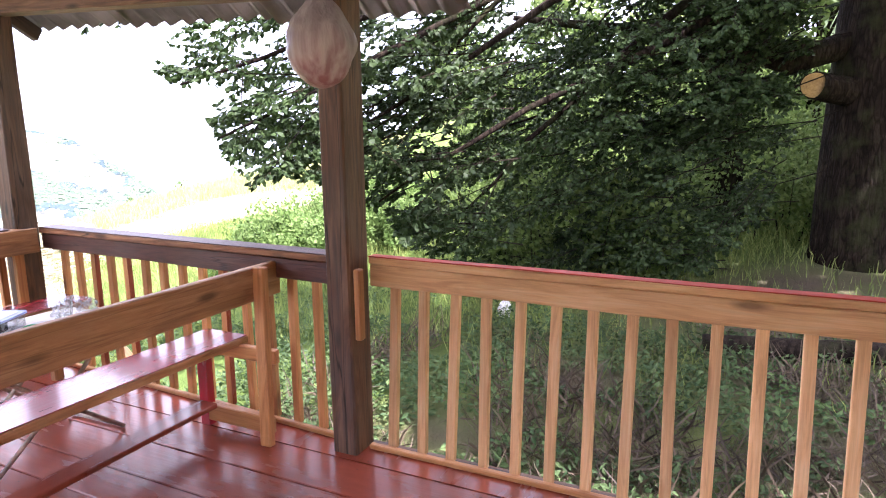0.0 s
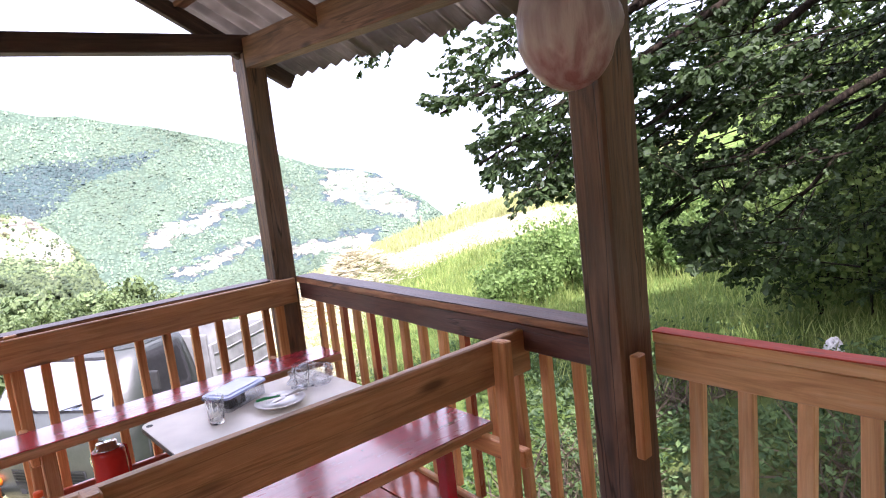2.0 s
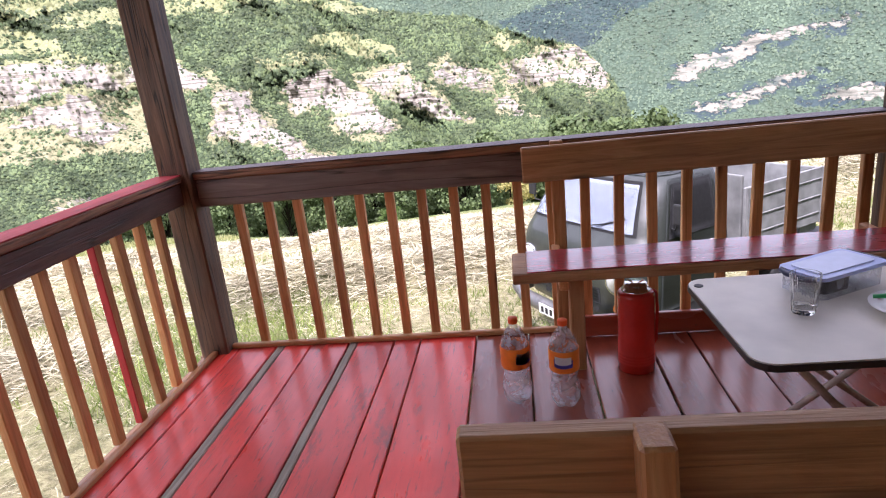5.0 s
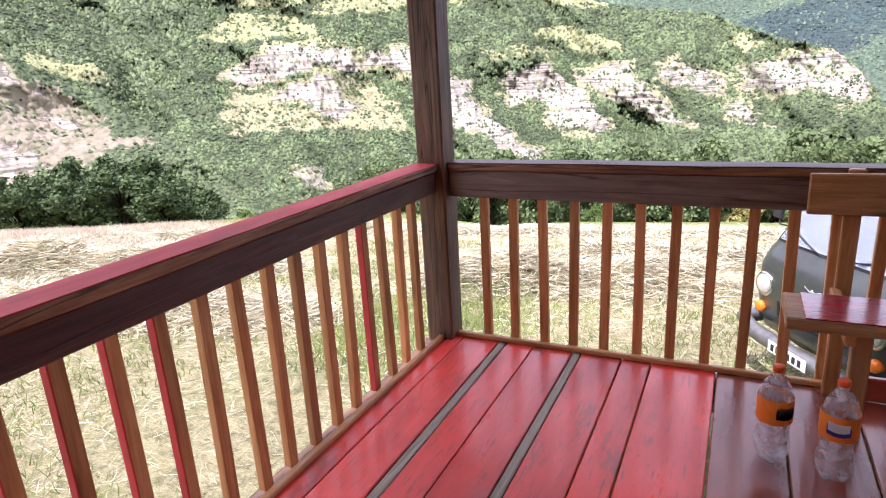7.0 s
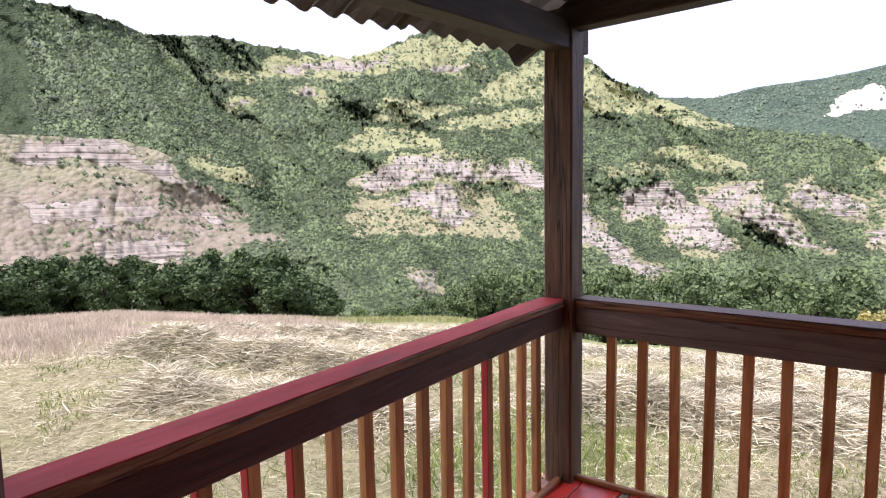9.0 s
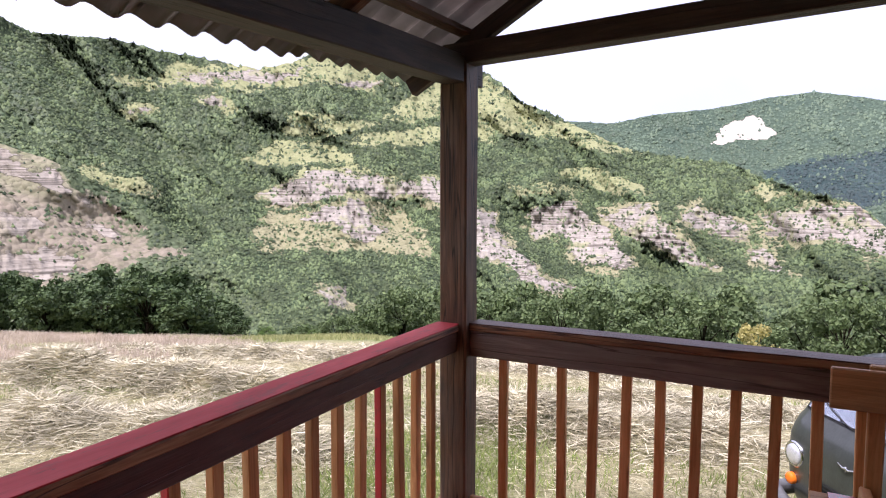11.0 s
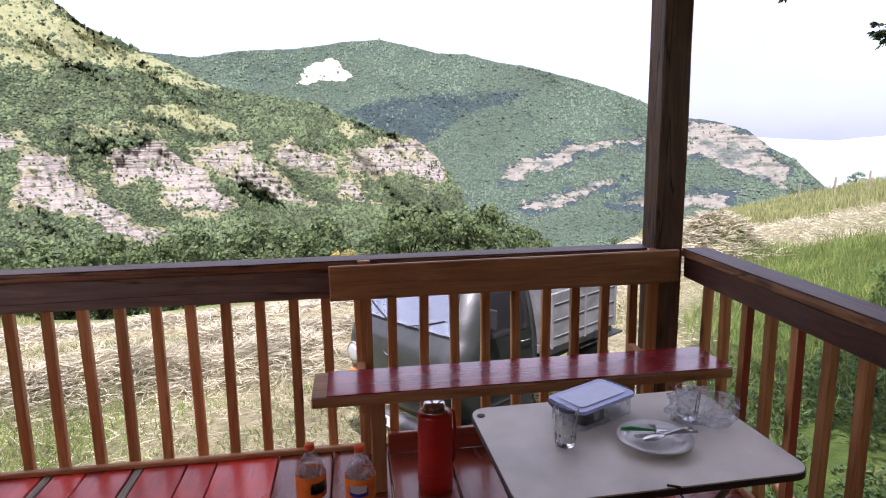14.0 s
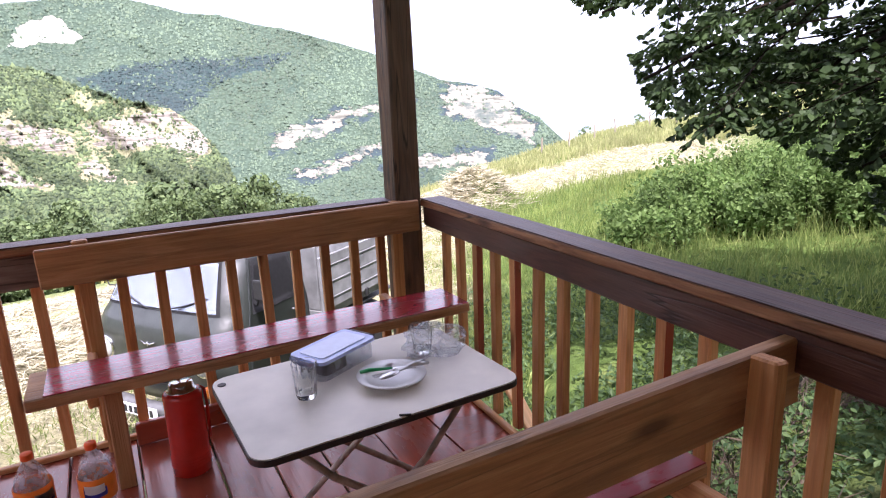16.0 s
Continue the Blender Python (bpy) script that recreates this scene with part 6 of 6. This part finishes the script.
# ---- the parked truck ----
M_TRUCK = paint("dark_olive_enamel", (0.036, 0.042, 0.036), (0.09, 0.085, 0.07), 0.36, 0.74, 0.5)
M_WIND = mk("windscreen_glass")[0]
wb = M_WIND.node_tree.nodes["Principled BSDF"]
wb.inputs["Base Color"].default_value = (0.55, 0.60, 0.68, 1)
wb.inputs["Metallic"].default_value = 0.75
wb.inputs["Roughness"].default_value, wb.inputs["IOR"].default_value, wb.inputs["Specular IOR Level"].default_value = 0.02, 2.3, 0.9
M_RUBBER = plain("black_rubber", (0.018, 0.018, 0.018), 0.7, 0, 0.2, 30, 0.1)
M_BUMPER = plain("dull_grey_steel", (0.14, 0.14, 0.135), 0.45, 0.5, 0.2, 15, 0.1)
M_LENS = plain("headlamp_lens", (0.75, 0.77, 0.78), 0.08, 0.6, 0.15, 80, 0.1)
M_AMBER = plain("amber_lens", (0.75, 0.17, 0.01), 0.2, 0, 0.1, 60, 0.05)
M_BEDMETAL = plain("grey_galvanised_side", (0.20, 0.205, 0.20), 0.6, 0.1, 0.3, 6, 0.1)
M_PLATE = plain("number_plate_white", (0.72, 0.72, 0.70), 0.4, 0, 0.05, 30, 0)
truck_g = -1.63
heading = math.degrees(math.atan2(-0.575, -0.82))
truck = thing("truck", "old dark olive flatbed truck parked on the mown meadow", "truck", pose(2.12, 3.17, truck_g, 0, 0, heading))
# heights: front x, half width, corner radius of the cab's outline
SECT = table([(0.42, 0.02, 0.80, 0.20), (0.55, 0.06, 0.85, 0.24), (0.80, 0.085, 0.875, 0.26), (1.02, 0.07, 0.875, 0.27), (1.15, 0.02, 0.865, 0.28), (1.22, -0.04, 0.85, 0.28), (1.40, -0.13, 0.81, 0.27), (1.62, -0.27, 0.745, 0.26),
              (1.715, -0.36, 0.69, 0.25), (1.77, -0.50, 0.60, 0.22), (1.80, -0.72, 0.40, 0.2)])
BACK = -1.10


def cab_point(u, z, off=0.0):
    """u from -1 (the right rear corner) over 0 (the front's middle) to 1; the outline of the cab at height z."""
    xf, hw, rad = SECT(z)
    xf, hw = xf + off, hw + off
    side = -1 if u < 0 else 1
    w = abs(u)
    front, arc, flank = hw - rad, rad * math.pi / 2, xf - rad - BACK
    s = w * (front + arc + flank)
    if s < front:
        x, y = xf - 0.05 * (s / hw) ** 2, s
    elif s < front + arc:
        a = (s - front) / rad
        x, y = xf - rad + rad * math.cos(a) - 0.05 * (front / hw) ** 2 * math.cos(a), front + rad * math.sin(a)
    else:
        x, y = xf - rad - (s - front - arc), hw
    return Vector((x, side * y, z))


def cab_patch(u0, u1, z0, z1, off, thick, nu=24, nz=8, inset=0.0):
    bm = bmesh.new()
    grid = []
    for j in range(nz + 1):
        grid.append([bm.verts.new(cab_point(u0 + (u1 - u0) * i / nu, z0 + (z1 - z0) * j / nz, off)) for i in range(nu + 1)])
    for j in range(nz):
        for i in range(nu):
            bm.faces.new((grid[j][i], grid[j][i + 1], grid[j + 1][i + 1], grid[j + 1][i]))
    if thick:
        bmesh.ops.solidify(bm, geom=bm.faces[:], thickness=thick)
    bmesh.ops.recalc_face_normals(bm, faces=bm.faces)
    return bm


body = cab_patch(-1, 1, 0.42, 1.80, 0, 0, 80, 26)
bm = body
bm.edges.ensure_lookup_table()
bmesh.ops.holes_fill(bm, edges=[e for e in bm.edges if e.is_boundary], sides=0)
part("cab", bm, M_TRUCK, truck, "dark olive enamel with rounded corners", None, True)
part("roof_cap", cab_patch(-0.98, 0.98, 1.73, 1.799, 0.006, 0.004, 60, 6), M_TRUCK, truck, "", None, True)
part("windscreen_seal", cab_patch(-0.405, 0.405, 1.255, 1.69, 0.004, 0.006, 40, 10), M_RUBBER, truck, "black rubber seal", None, True)
part("windscreen", cab_patch(-0.385, 0.385, 1.28, 1.665, 0.010, 0.004, 40, 10), M_WIND, truck, "sky-reflecting glass", None, True)
for s in (-1, 1):
    door = part("door", cab_patch(s * 0.56, s * 0.97, 0.55, 1.70, 0.006, 0.010, 24, 20), M_TRUCK, truck, "", None, True)
    part("window_seal", cab_patch(s * 0.585, s * 0.93, 1.22, 1.665, 0.0155, 0.003, 20, 8), M_RUBBER, door, "", None, True)
    part("door_window", cab_patch(s * 0.60, s * 0.915, 1.24, 1.645, 0.019, 0.002, 20, 8), M_RUBBER, door, "dark glass", None, True)
    p = cab_point(s * 0.88, 1.12, 0.02)
    part("door_handle", tube([p + Vector((0.05, 0, 0)), p + Vector((0.03, s * 0.025, 0)), p + Vector((-0.06, s * 0.025, 0)), p + Vector((-0.08, 0, 0))], 0.008, 6), M_CHROME, door, "", None, True)
    # lamps
    q = cab_point(s * 0.40, 0.86, 0.0)
    q.y = s * 0.62
    q.x = 0.055
    rot = Matrix.Rotation(radians(90), 4, 'Y')
    lamp = part("headlight", revolve([(0.115, -0.03), (0.118, 0.012), (0.105, 0.026), (0.098, 0.022)], 28), M_CHROME, truck, "chrome rim", Matrix.Translation(q) @ rot, True)
    part("lens", revolve([(0.099, 0.018), (0.08, 0.036), (0.045, 0.047), (0.004, 0.05)], 28), M_LENS, lamp, "clear ribbed lens", None, True)
    q2 = Vector((0.05, s * 0.66, 0.62))
    part("turn_signal", revolve([(0.055, -0.03), (0.055, 0.02), (0.045, 0.035), (0.02, 0.042)], 22), M_AMBER, truck, "amber lens", Matrix.Translation(q2) @ rot, True)
    # mirror
    a = cab_point(s * 0.60, 1.30, 0.0)
    mir = part("mirror_arm", tube([a, a + Vector((0.10, s * 0.13, 0.03)), a + Vector((0.10, s * 0.16, 0.12))], 0.008, 6), M_RUBBER, truck, "", None, True)
    part("mirror", box(0.03, 0.11, 0.18, 0.014, 2), M_RUBBER, mir, "black wing mirror", Matrix.Translation(a + Vector((0.10, s * 0.17, 0.17))))
    part("wiper", tube([cab_point(s * 0.05, 1.27, 0.03), cab_point(s * 0.2, 1.33, 0.025), cab_point(s * 0.33, 1.40, 0.022)], 0.006, 6), M_RUBBER, truck, "", None, True)
# grille, badge, bumper, plate
part("grille", cab_patch(-0.22, 0.22, 0.60, 0.76, 0.004, 0.006, 16, 4), M_RUBBER, truck, "", None, True)
for k in range(5):
    z = 0.615 + 0.032 * k
    part("grille_slat", cab_patch(-0.215, 0.215, z, z + 0.012, 0.014, 0.008, 16, 1), M_TRUCK, truck)
bd = merge(tube([(0.086, -0.09, 1.01), (0.09, -0.03, 0.985), (0.09, 0.0, 0.995), (0.09, 0.03, 0.985), (0.086, 0.09, 1.01)], [0.004, 0.009, 0.012, 0.009, 0.004], 8), tube([(0.09, 0, 0.96), (0.09, 0, 1.01)], [0.005, 0.009], 8))
part("badge", bd, M_CHROME, truck, "chrome winged badge", None, True)
part("front_bumper", merge(tube([(-0.30, -0.93, 0.42), (0.06, -0.88, 0.42), (0.17, -0.6, 0.42), (0.20, 0, 0.42), (0.17, 0.6, 0.42), (0.06, 0.88, 0.42), (-0.30, 0.93, 0.42)], 0.075, 10)), M_BUMPER, truck, "bowed grey steel bumper", None, True)
np_ = part("number_plate", box(0.01, 0.46, 0.105, 0.003), M_PLATE, truck, "white plate", pose(0.29, 0.02, 0.44))
for k in range(6):
    part("dark_bar", box(0.003, 0.038, 0.062, 0.0), M_RUBBER, np_, "", pose(0.0075, -0.17 + k * 0.066, 0))
# chassis, wheels
for y in (-0.36, 0.36):
    part("chassis_rail", box(2.5, 0.07, 0.12, 0.005), M_RUBBER, truck, "", pose(-1.2, y, 0.56))
wheel_bm = revolve([(0.20, -0.105), (0.33, -0.11), (0.375, -0.085), (0.38, 0.0), (0.375, 0.085), (0.33, 0.11), (0.20, 0.105)], 32)
tyre_me = None
for x in (-0.72, -2.2):
    for s in (-1, 1):
        w = new("wheel")
        w.empty_display_size = 0.1
        w.parent = truck
        w.matrix_basis = Matrix.Translation((x, s * 0.74, 0.38)) @ Matrix.Rotation(radians(90), 4, 'X')
        if tyre_me is None:
            t_ob = part("tyre", wheel_bm, M_RUBBER, w, "black rubber", None, True)
            r_ob = part("rim", revolve([(0.205, -0.09), (0.205, 0.09), (0.19, 0.07), (0.12, 0.04), (0.06, 0.085), (0.004, 0.085)], 28), M_TRUCK, w, "", None, True)
            tyre_me, rim_me = t_ob.data, r_ob.data
        else:
            share("tyre", tyre_me, w, Matrix())
            share("rim", rim_me, w, Matrix() if s > 0 else Matrix.Rotation(math.pi, 4, 'X'))
# the short load bed with ribbed metal sides
BED0, BED1, BED_W = -1.18, -2.36, 0.97
mid, run = (BED0 + BED1) / 2, BED0 - BED1
bed = part("bed_floor", box(run, 2 * BED_W - 0.04, 0.10, 0.01), M_BEDMETAL, truck, "", pose(mid, 0, 0.93))
for s in (-1, 1):
    sd = part("bed_side", box(run, 0.030, 0.56, 0.006), M_BEDMETAL, truck, "grey ribbed metal drop side", pose(mid, s * BED_W, 1.25))
    for k in range(3):
        part("rib", box(run - 0.06, 0.012, 0.014, 0.004), M_BEDMETAL, sd, "", pose(0, s * 0.019, -0.17 + k * 0.17))
    for k in range(3):
        part("stake", box(0.03, 0.022, 0.57, 0.005), M_BEDMETAL, sd, "", pose((k - 1) * (run / 2 - 0.02), s * 0.022, 0.0))
    part("hinge", box(0.05, 0.03, 0.09, 0.006), M_RUBBER, sd, "", pose(-0.2, s * 0.02, -0.30))
for x, h in ((BED0 - 0.02, 0.66), (BED1 + 0.02, 0.54)):
    part("bed_end", box(0.035, 2 * BED_W - 0.06, h, 0.012, 2), M_BEDMETAL, truck, "", pose(x, 0, 0.98 + h / 2))
for y in (-0.80, 0.80):
    part("mudguard", box(0.85, 0.28, 0.02, 0.005), M_RUBBER, truck, "", pose(-2.2, y, 0.82))
part("tail_lamp", box(0.03, 0.12, 0.07, 0.01), M_AMBER, truck, "", pose(BED1 - 0.02, -0.8, 0.86))

# ---- hay and grass: countless stems, joined ----
def blades(name, label, base, tip, width, material, seed, category="grass"):
    """Narrow bent blades from base points to tip points."""
    rng = np.random.default_rng(seed)
    b, t = np.asarray(base), np.asarray(tip)
    n = len(b)
    d = t - b
    sd = np.cross(d, rng.normal(0, 1, (n, 3)))
    sd /= np.linalg.norm(sd, axis=1)[:, None] + 1e-9
    w = np.asarray(width).reshape(-1, 1)
    mid = b + d * 0.55 + rng.normal(0, 0.08, (n, 3)) * np.linalg.norm(d, axis=1)[:, None]
    v = np.stack([b - sd * w, b + sd * w, mid + sd * w * 0.8, mid - sd * w * 0.8, t], 1).reshape(-1, 3)
    i = np.arange(n) * 5
    q = np.stack([i, i + 1, i + 2, i + 3], 1).tolist()
    tr = np.stack([i + 3, i + 2, i + 4], 1).tolist()
    me = bpy.data.meshes.new(name)
    me.from_pydata(v.tolist(), [], q + tr)
    me.materials.append(material)
    return tagged(new(name, me), label, category, kind="stuff")


M_STRAW = leafmat("dry_straw", (0.27, 0.245, 0.125), (0.66, 0.61, 0.41), 0.1)
M_HAYGREY = leafmat("raked_hay", (0.24, 0.22, 0.135), (0.72, 0.67, 0.48), 0.15, 1.3, (0.65, 1.2))
M_GRASS = leafmat("meadow_grass", (0.125, 0.190, 0.040), (0.34, 0.395, 0.12), 0.45)
M_WEED = leafmat("weed_leaf", (0.034, 0.070, 0.023), (0.100, 0.155, 0.050), 0.35)
M_GRASSY = leafmat("ripe_grass", (0.24, 0.27, 0.09), (0.44, 0.43, 0.20), 0.3)
M_DEAD = leafmat("withered_stalk", (0.035, 0.026, 0.018), (0.125, 0.092, 0.060), 0.1)
rg = random.Random(404)


def spot(a0, a1, r0, r1, bias=1.0):
    a = rg.uniform(a0, a1)
    r = r0 + (r1 - r0) * rg.random() ** bias
    return EYE0.x + r * math.sin(radians(a)), EYE0.y + r * math.cos(radians(a)), r


def under_deck(x, y):
    return -0.1 < x < 3.4 and y < 0.2


base, tip, wid = [], [], []
while len(base) < 80000:
    x, y, r = spot(-72, 33, 4.2, 26, 0.8)
    if under_deck(x, y) or lush(x, y) > 0.55 + 0.3 * rg.random():
        continue
    z = ground_z(x, y)
    a, ln = rg.uniform(0, 6.283), rg.uniform(0.06, 0.28)
    base.append((x, y, z + 0.005))
    tip.append((x + ln * math.cos(a), y + ln * math.sin(a), z + rg.uniform(0.0, 0.07)))
    wid.append(0.0009 + 0.00030 * r)
blades("straw", "cut dry hay stems lying on the meadow", base, tip, wid, M_STRAW, 1, "hay")

base, tip, wid = [], [], []
while len(base) < 16000:
    x, y, r = spot(20, 60, 16, 36, 0.8)
    if lush(x, y) > 0.5 + 0.3 * rg.random():
        continue
    z = ground_z(x, y)
    a, ln = rg.uniform(0, 6.283), rg.uniform(0.10, 0.4)
    base.append((x, y, z + 0.005))
    tip.append((x + ln * math.cos(a), y + ln * math.sin(a), z + rg.uniform(0.0, 0.12)))
    wid.append(0.009)
blades("hill_straw", "cut hay lying on the mown strip of the bank", base, tip, wid, M_HAYGREY, 9, "hay")

base, tip, wid = [], [], []
for x0, y0, x1, y1, w, h in ROWS_HAY:
    n = int(3000 * math.hypot(x1 - x0, y1 - y0) ** 0.9 * (1.0 if math.hypot(x0, y0) < 18 else 0.5))
    for _ in range(n):
        u = rg.uniform(-0.08, 1.08)
        x = x0 + (x1 - x0) * u + rg.gauss(0, 0.5) * w
        y = y0 + (y1 - y0) * u + rg.gauss(0, 0.5) * w
        if under_deck(x, y):
            continue
        z = ground_z(x, y)
        a, ln = rg.uniform(0, 6.283), rg.uniform(0.15, 0.60)
        lift = rg.uniform(0.0, 0.16) * noise.noise((x * 2.2, y * 2.2, 6)) + 0.04
        base.append((x, y, z - 0.04 + lift))
        tip.append((x + ln * math.cos(a), y + ln * math.sin(a), z + lift + rg.uniform(-0.08, 0.14)))
        wid.append(0.0030 + 0.0006 * math.hypot(x, y))
blades("hay_row", "raked rows of grey-yellow hay on the meadow", base, tip, wid, M_HAYGREY, 2, "hay")

base, tip, wid = [], [], []
while len(base) < 42000:
    x, y, r = spot(22, 118, 3.6, 22, 0.75)
    if under_deck(x, y) or lush(x, y) < 0.3 + 0.4 * rg.random() or rg.random() < bare(x, y) or rg.random() < smooth(8.6, 6.6, x) * smooth(4.5, 2.5, y):
        continue
    z = ground_z(x, y)
    ln = rg.uniform(0.16, 0.5) * (0.7 + 0.6 * noise.noise((x * 0.5, y * 0.5, 8)))
    base.append((x, y, z - 0.02))
    tip.append((x + rg.gauss(0, 0.3) * ln, y + rg.gauss(0, 0.3) * ln, z + ln))
    wid.append(0.003 + 0.0003 * r)
blades("meadow_grass", "long green grass on the bank beside the deck", base, tip, wid, M_GRASS, 3)

base, tip, wid = [], [], []
while len(base) < 9000:
    x, y, r = spot(-70, 40, 4.0, 9.5, 1.0)
    if under_deck(x, y) or lush(x, y) < 0.25 + 0.3 * rg.random():
        continue
    z = ground_z(x, y)
    ln = rg.uniform(0.06, 0.2)
    base.append((x, y, z - 0.01))
    tip.append((x + rg.gauss(0, 0.5) * ln, y + rg.gauss(0, 0.5) * ln, z + ln))
    wid.append(0.006)
blades("weeds", "low green weeds along the foot of the deck", base, tip, wid, M_GRASS, 4)

# short regrowth in the stubble
base, tip, wid = [], [], []
while len(base) < 16000:
    x, y, r = spot(-70, 30, 4.2, 17, 0.9)
    if under_deck(x, y) or noise.noise((x * 0.45, y * 0.45, 15)) + 0.5 * noise.noise((x * 1.6, y * 1.6, 16)) < -0.05:
        continue
    z = ground_z(x, y)
    ln = rg.uniform(0.04, 0.13)
    base.append((x, y, z - 0.01))
    tip.append((x + rg.gauss(0, 0.5) * ln, y + rg.gauss(0, 0.5) * ln, z + ln))
    wid.append(0.0022 + 0.0005 * r)
blades("stubble_grass", "short green regrowth in the hay stubble", base, tip, wid, M_GRASS, 10)

# shaded weeds beside the deck
wpos, wout = [], []
while len(wpos) < 30000:
    x, y = rg.uniform(3.5, 10.0), rg.uniform(-6.5, 5.0)
    n_ = noise.noise((x * 0.9, y * 0.9, 31)) + 0.5 * noise.noise((x * 2.5, y * 2.5, 32))
    if n_ < -0.25 or rg.random() > smooth(10.0, 7.5, x) * smooth(5.0, 3.0, y):
        continue
    wpos.append((x, y, ground_z(x, y) + rg.uniform(0.0, 0.34) * max(0.15, 0.5 + n_)))
    wout.append((rg.gauss(0, 0.6), rg.gauss(0, 0.6), 1.0))
tagged(new("undergrowth", leaf_mesh("undergrowth", wpos, wout, 0.075, M_WEED, 51, 0.5, 0.25, True)), "shaded green weeds beside the deck", "weeds", kind="stuff")

base, tip, wid = [], [], []
while len(base) < 9000:
    x, y, r = spot(-52, -26, 33, 56, 1.0)
    z = ground_z(x, y)
    ln = rg.uniform(0.12, 0.35)
    base.append((x, y, z - 0.03))
    tip.append((x + rg.gauss(0, 0.3) * ln, y + rg.gauss(0, 0.3) * ln, z + ln))
    wid.append(0.02)
blades("far_grass", "yellow-green uncut grass before the trees", base, tip, wid, M_GRASSY, 8)

base, tip, wid = [], [], []
while len(base) < 26000:
    x, y, r = spot(26, 62, 30, 54, 1.0)
    if lush(x, y) < 0.3:
        continue
    z = ground_z(x, y)
    ln = rg.uniform(0.15, 0.5)
    base.append((x, y, z - 0.05))
    tip.append((x + rg.gauss(0, 0.25) * ln, y + rg.gauss(0, 0.25) * ln, z + ln))
    wid.append(0.018)
blades("ripe_grass", "tall yellow-green grass on the hill", base, tip, wid, M_GRASSY, 5)

base, tip, wid = [], [], []
while len(base) < 6500:
    x, y = rg.uniform(3.7, 8.2), rg.uniform(-6.0, 0.2)
    if noise.noise((x * 0.6, y * 0.6, 12)) < -0.1:
        continue
    z = ground_z(x, y)
    ln = rg.uniform(0.15, 0.6)
    a = rg.uniform(0, 6.283)
    k = rg.uniform(0.1, 0.9)
    base.append((x, y, z - 0.02))
    tip.append((x + ln * math.cos(a) * (1 - k * 0.5), y + ln * math.sin(a) * (1 - k * 0.5), z + ln * k))
    wid.append(rg.choice((0.003, 0.005, 0.010)))
blades("withered_weeds", "withered brown stalks and leaves beside the deck", base, tip, wid, M_DEAD, 6, "weeds")

base, tip, wid = [], [], []
while len(base) < 30000:
    x, y, r = spot(-74, -28, 17, 54, 1.0)
    az_ = math.degrees(math.atan2(x - EYE0.x, y - EYE0.y))
    edge_ = smooth(-44, -52, az_ + 9 * noise.noise((x * 0.1, y * 0.1, 2))) * smooth(17, 24, r)
    if rg.random() > edge_ or noise.noise((x * 0.12, y * 0.12, 21)) < -0.25:
        continue
    z = ground_z(x, y)
    ln = rg.uniform(0.15, 0.42)
    base.append((x, y, z - 0.03))
    tip.append((x + rg.gauss(0, 0.3) * ln, y + rg.gauss(0, 0.3) * ln, z + ln))
    wid.append(0.010)
blades("seeding_grass", "uncut pinkish seeding grass beyond the hay rows", base, tip, wid, leafmat("seeding_grass_heads", (0.42, 0.35, 0.25), (0.66, 0.56, 0.45), 0.3), 7)

# a pale board leaning on the deck's edge, outside the railing
tagged(piece("loose_board", (3.44, -0.43, 0.11), (3.50, -1.75, -1.06), 0.07, 0.022, M_PALEPINE), "pale sawn board leaning against the deck's edge", "board")

# fallen log and a pale torn sack under the big tree
lz = ground_z(8.6, -4.7)
tagged(part("log", tube([(8.45, -3.7, lz + 0.12), (8.55, -4.6, lz + 0.13), (8.75, -5.8, lz + 0.15), (8.8, -6.8, lz + 0.12)], [0.10, 0.12, 0.13, 0.14], 12), M_BARK, None, "", None, True), "grey fallen log lying under the big tree", "log")
wz = ground_z(8.96, -1.07)
tagged(part("sack", crumpled(0.10, 0.08, 0.13, 8.0, 0.4, 3), plain("pale_sack", (0.55, 0.54, 0.52), 0.7, 0, 0.2, 20, 0.3), None, "", pose(8.96, -1.07, wz + 0.09)), "pale torn sack lying in the grass", "sack")

# fence stakes on the hill
stake = None
for k, (az, r) in enumerate(((40.6, 42), (42.8, 43), (44.6, 44), (47.4, 45), (49.5, 45), (38.2, 41))):
    x, y = EYE0.x + r * math.sin(radians(az)), EYE0.y + r * math.cos(radians(az))
    z = ground_z(x, y)
    m = pose(x, y, z - 0.1, rg.uniform(-5, 5), rg.uniform(-5, 5), rg.uniform(0, 90))
    if stake is None:
        stake = tagged(part("fence_stake", lumber(1.3, 0.10, 0.10, 3), M_GREYWOOD, None, "", m @ pose(0, 0, 0.6, 0, -90, 0)), "weathered grey wooden fence stake on the hill", "fence post", "fence stakes on the hill")
        stake_m = stake.data
    else:
        o = tagged(new("fence_stake", stake_m), "weathered grey wooden fence stake on the hill", "fence post", "fence stakes on the hill")
        o.matrix_basis = m @ pose(0, 0, 0.6, 0, -90, 0)
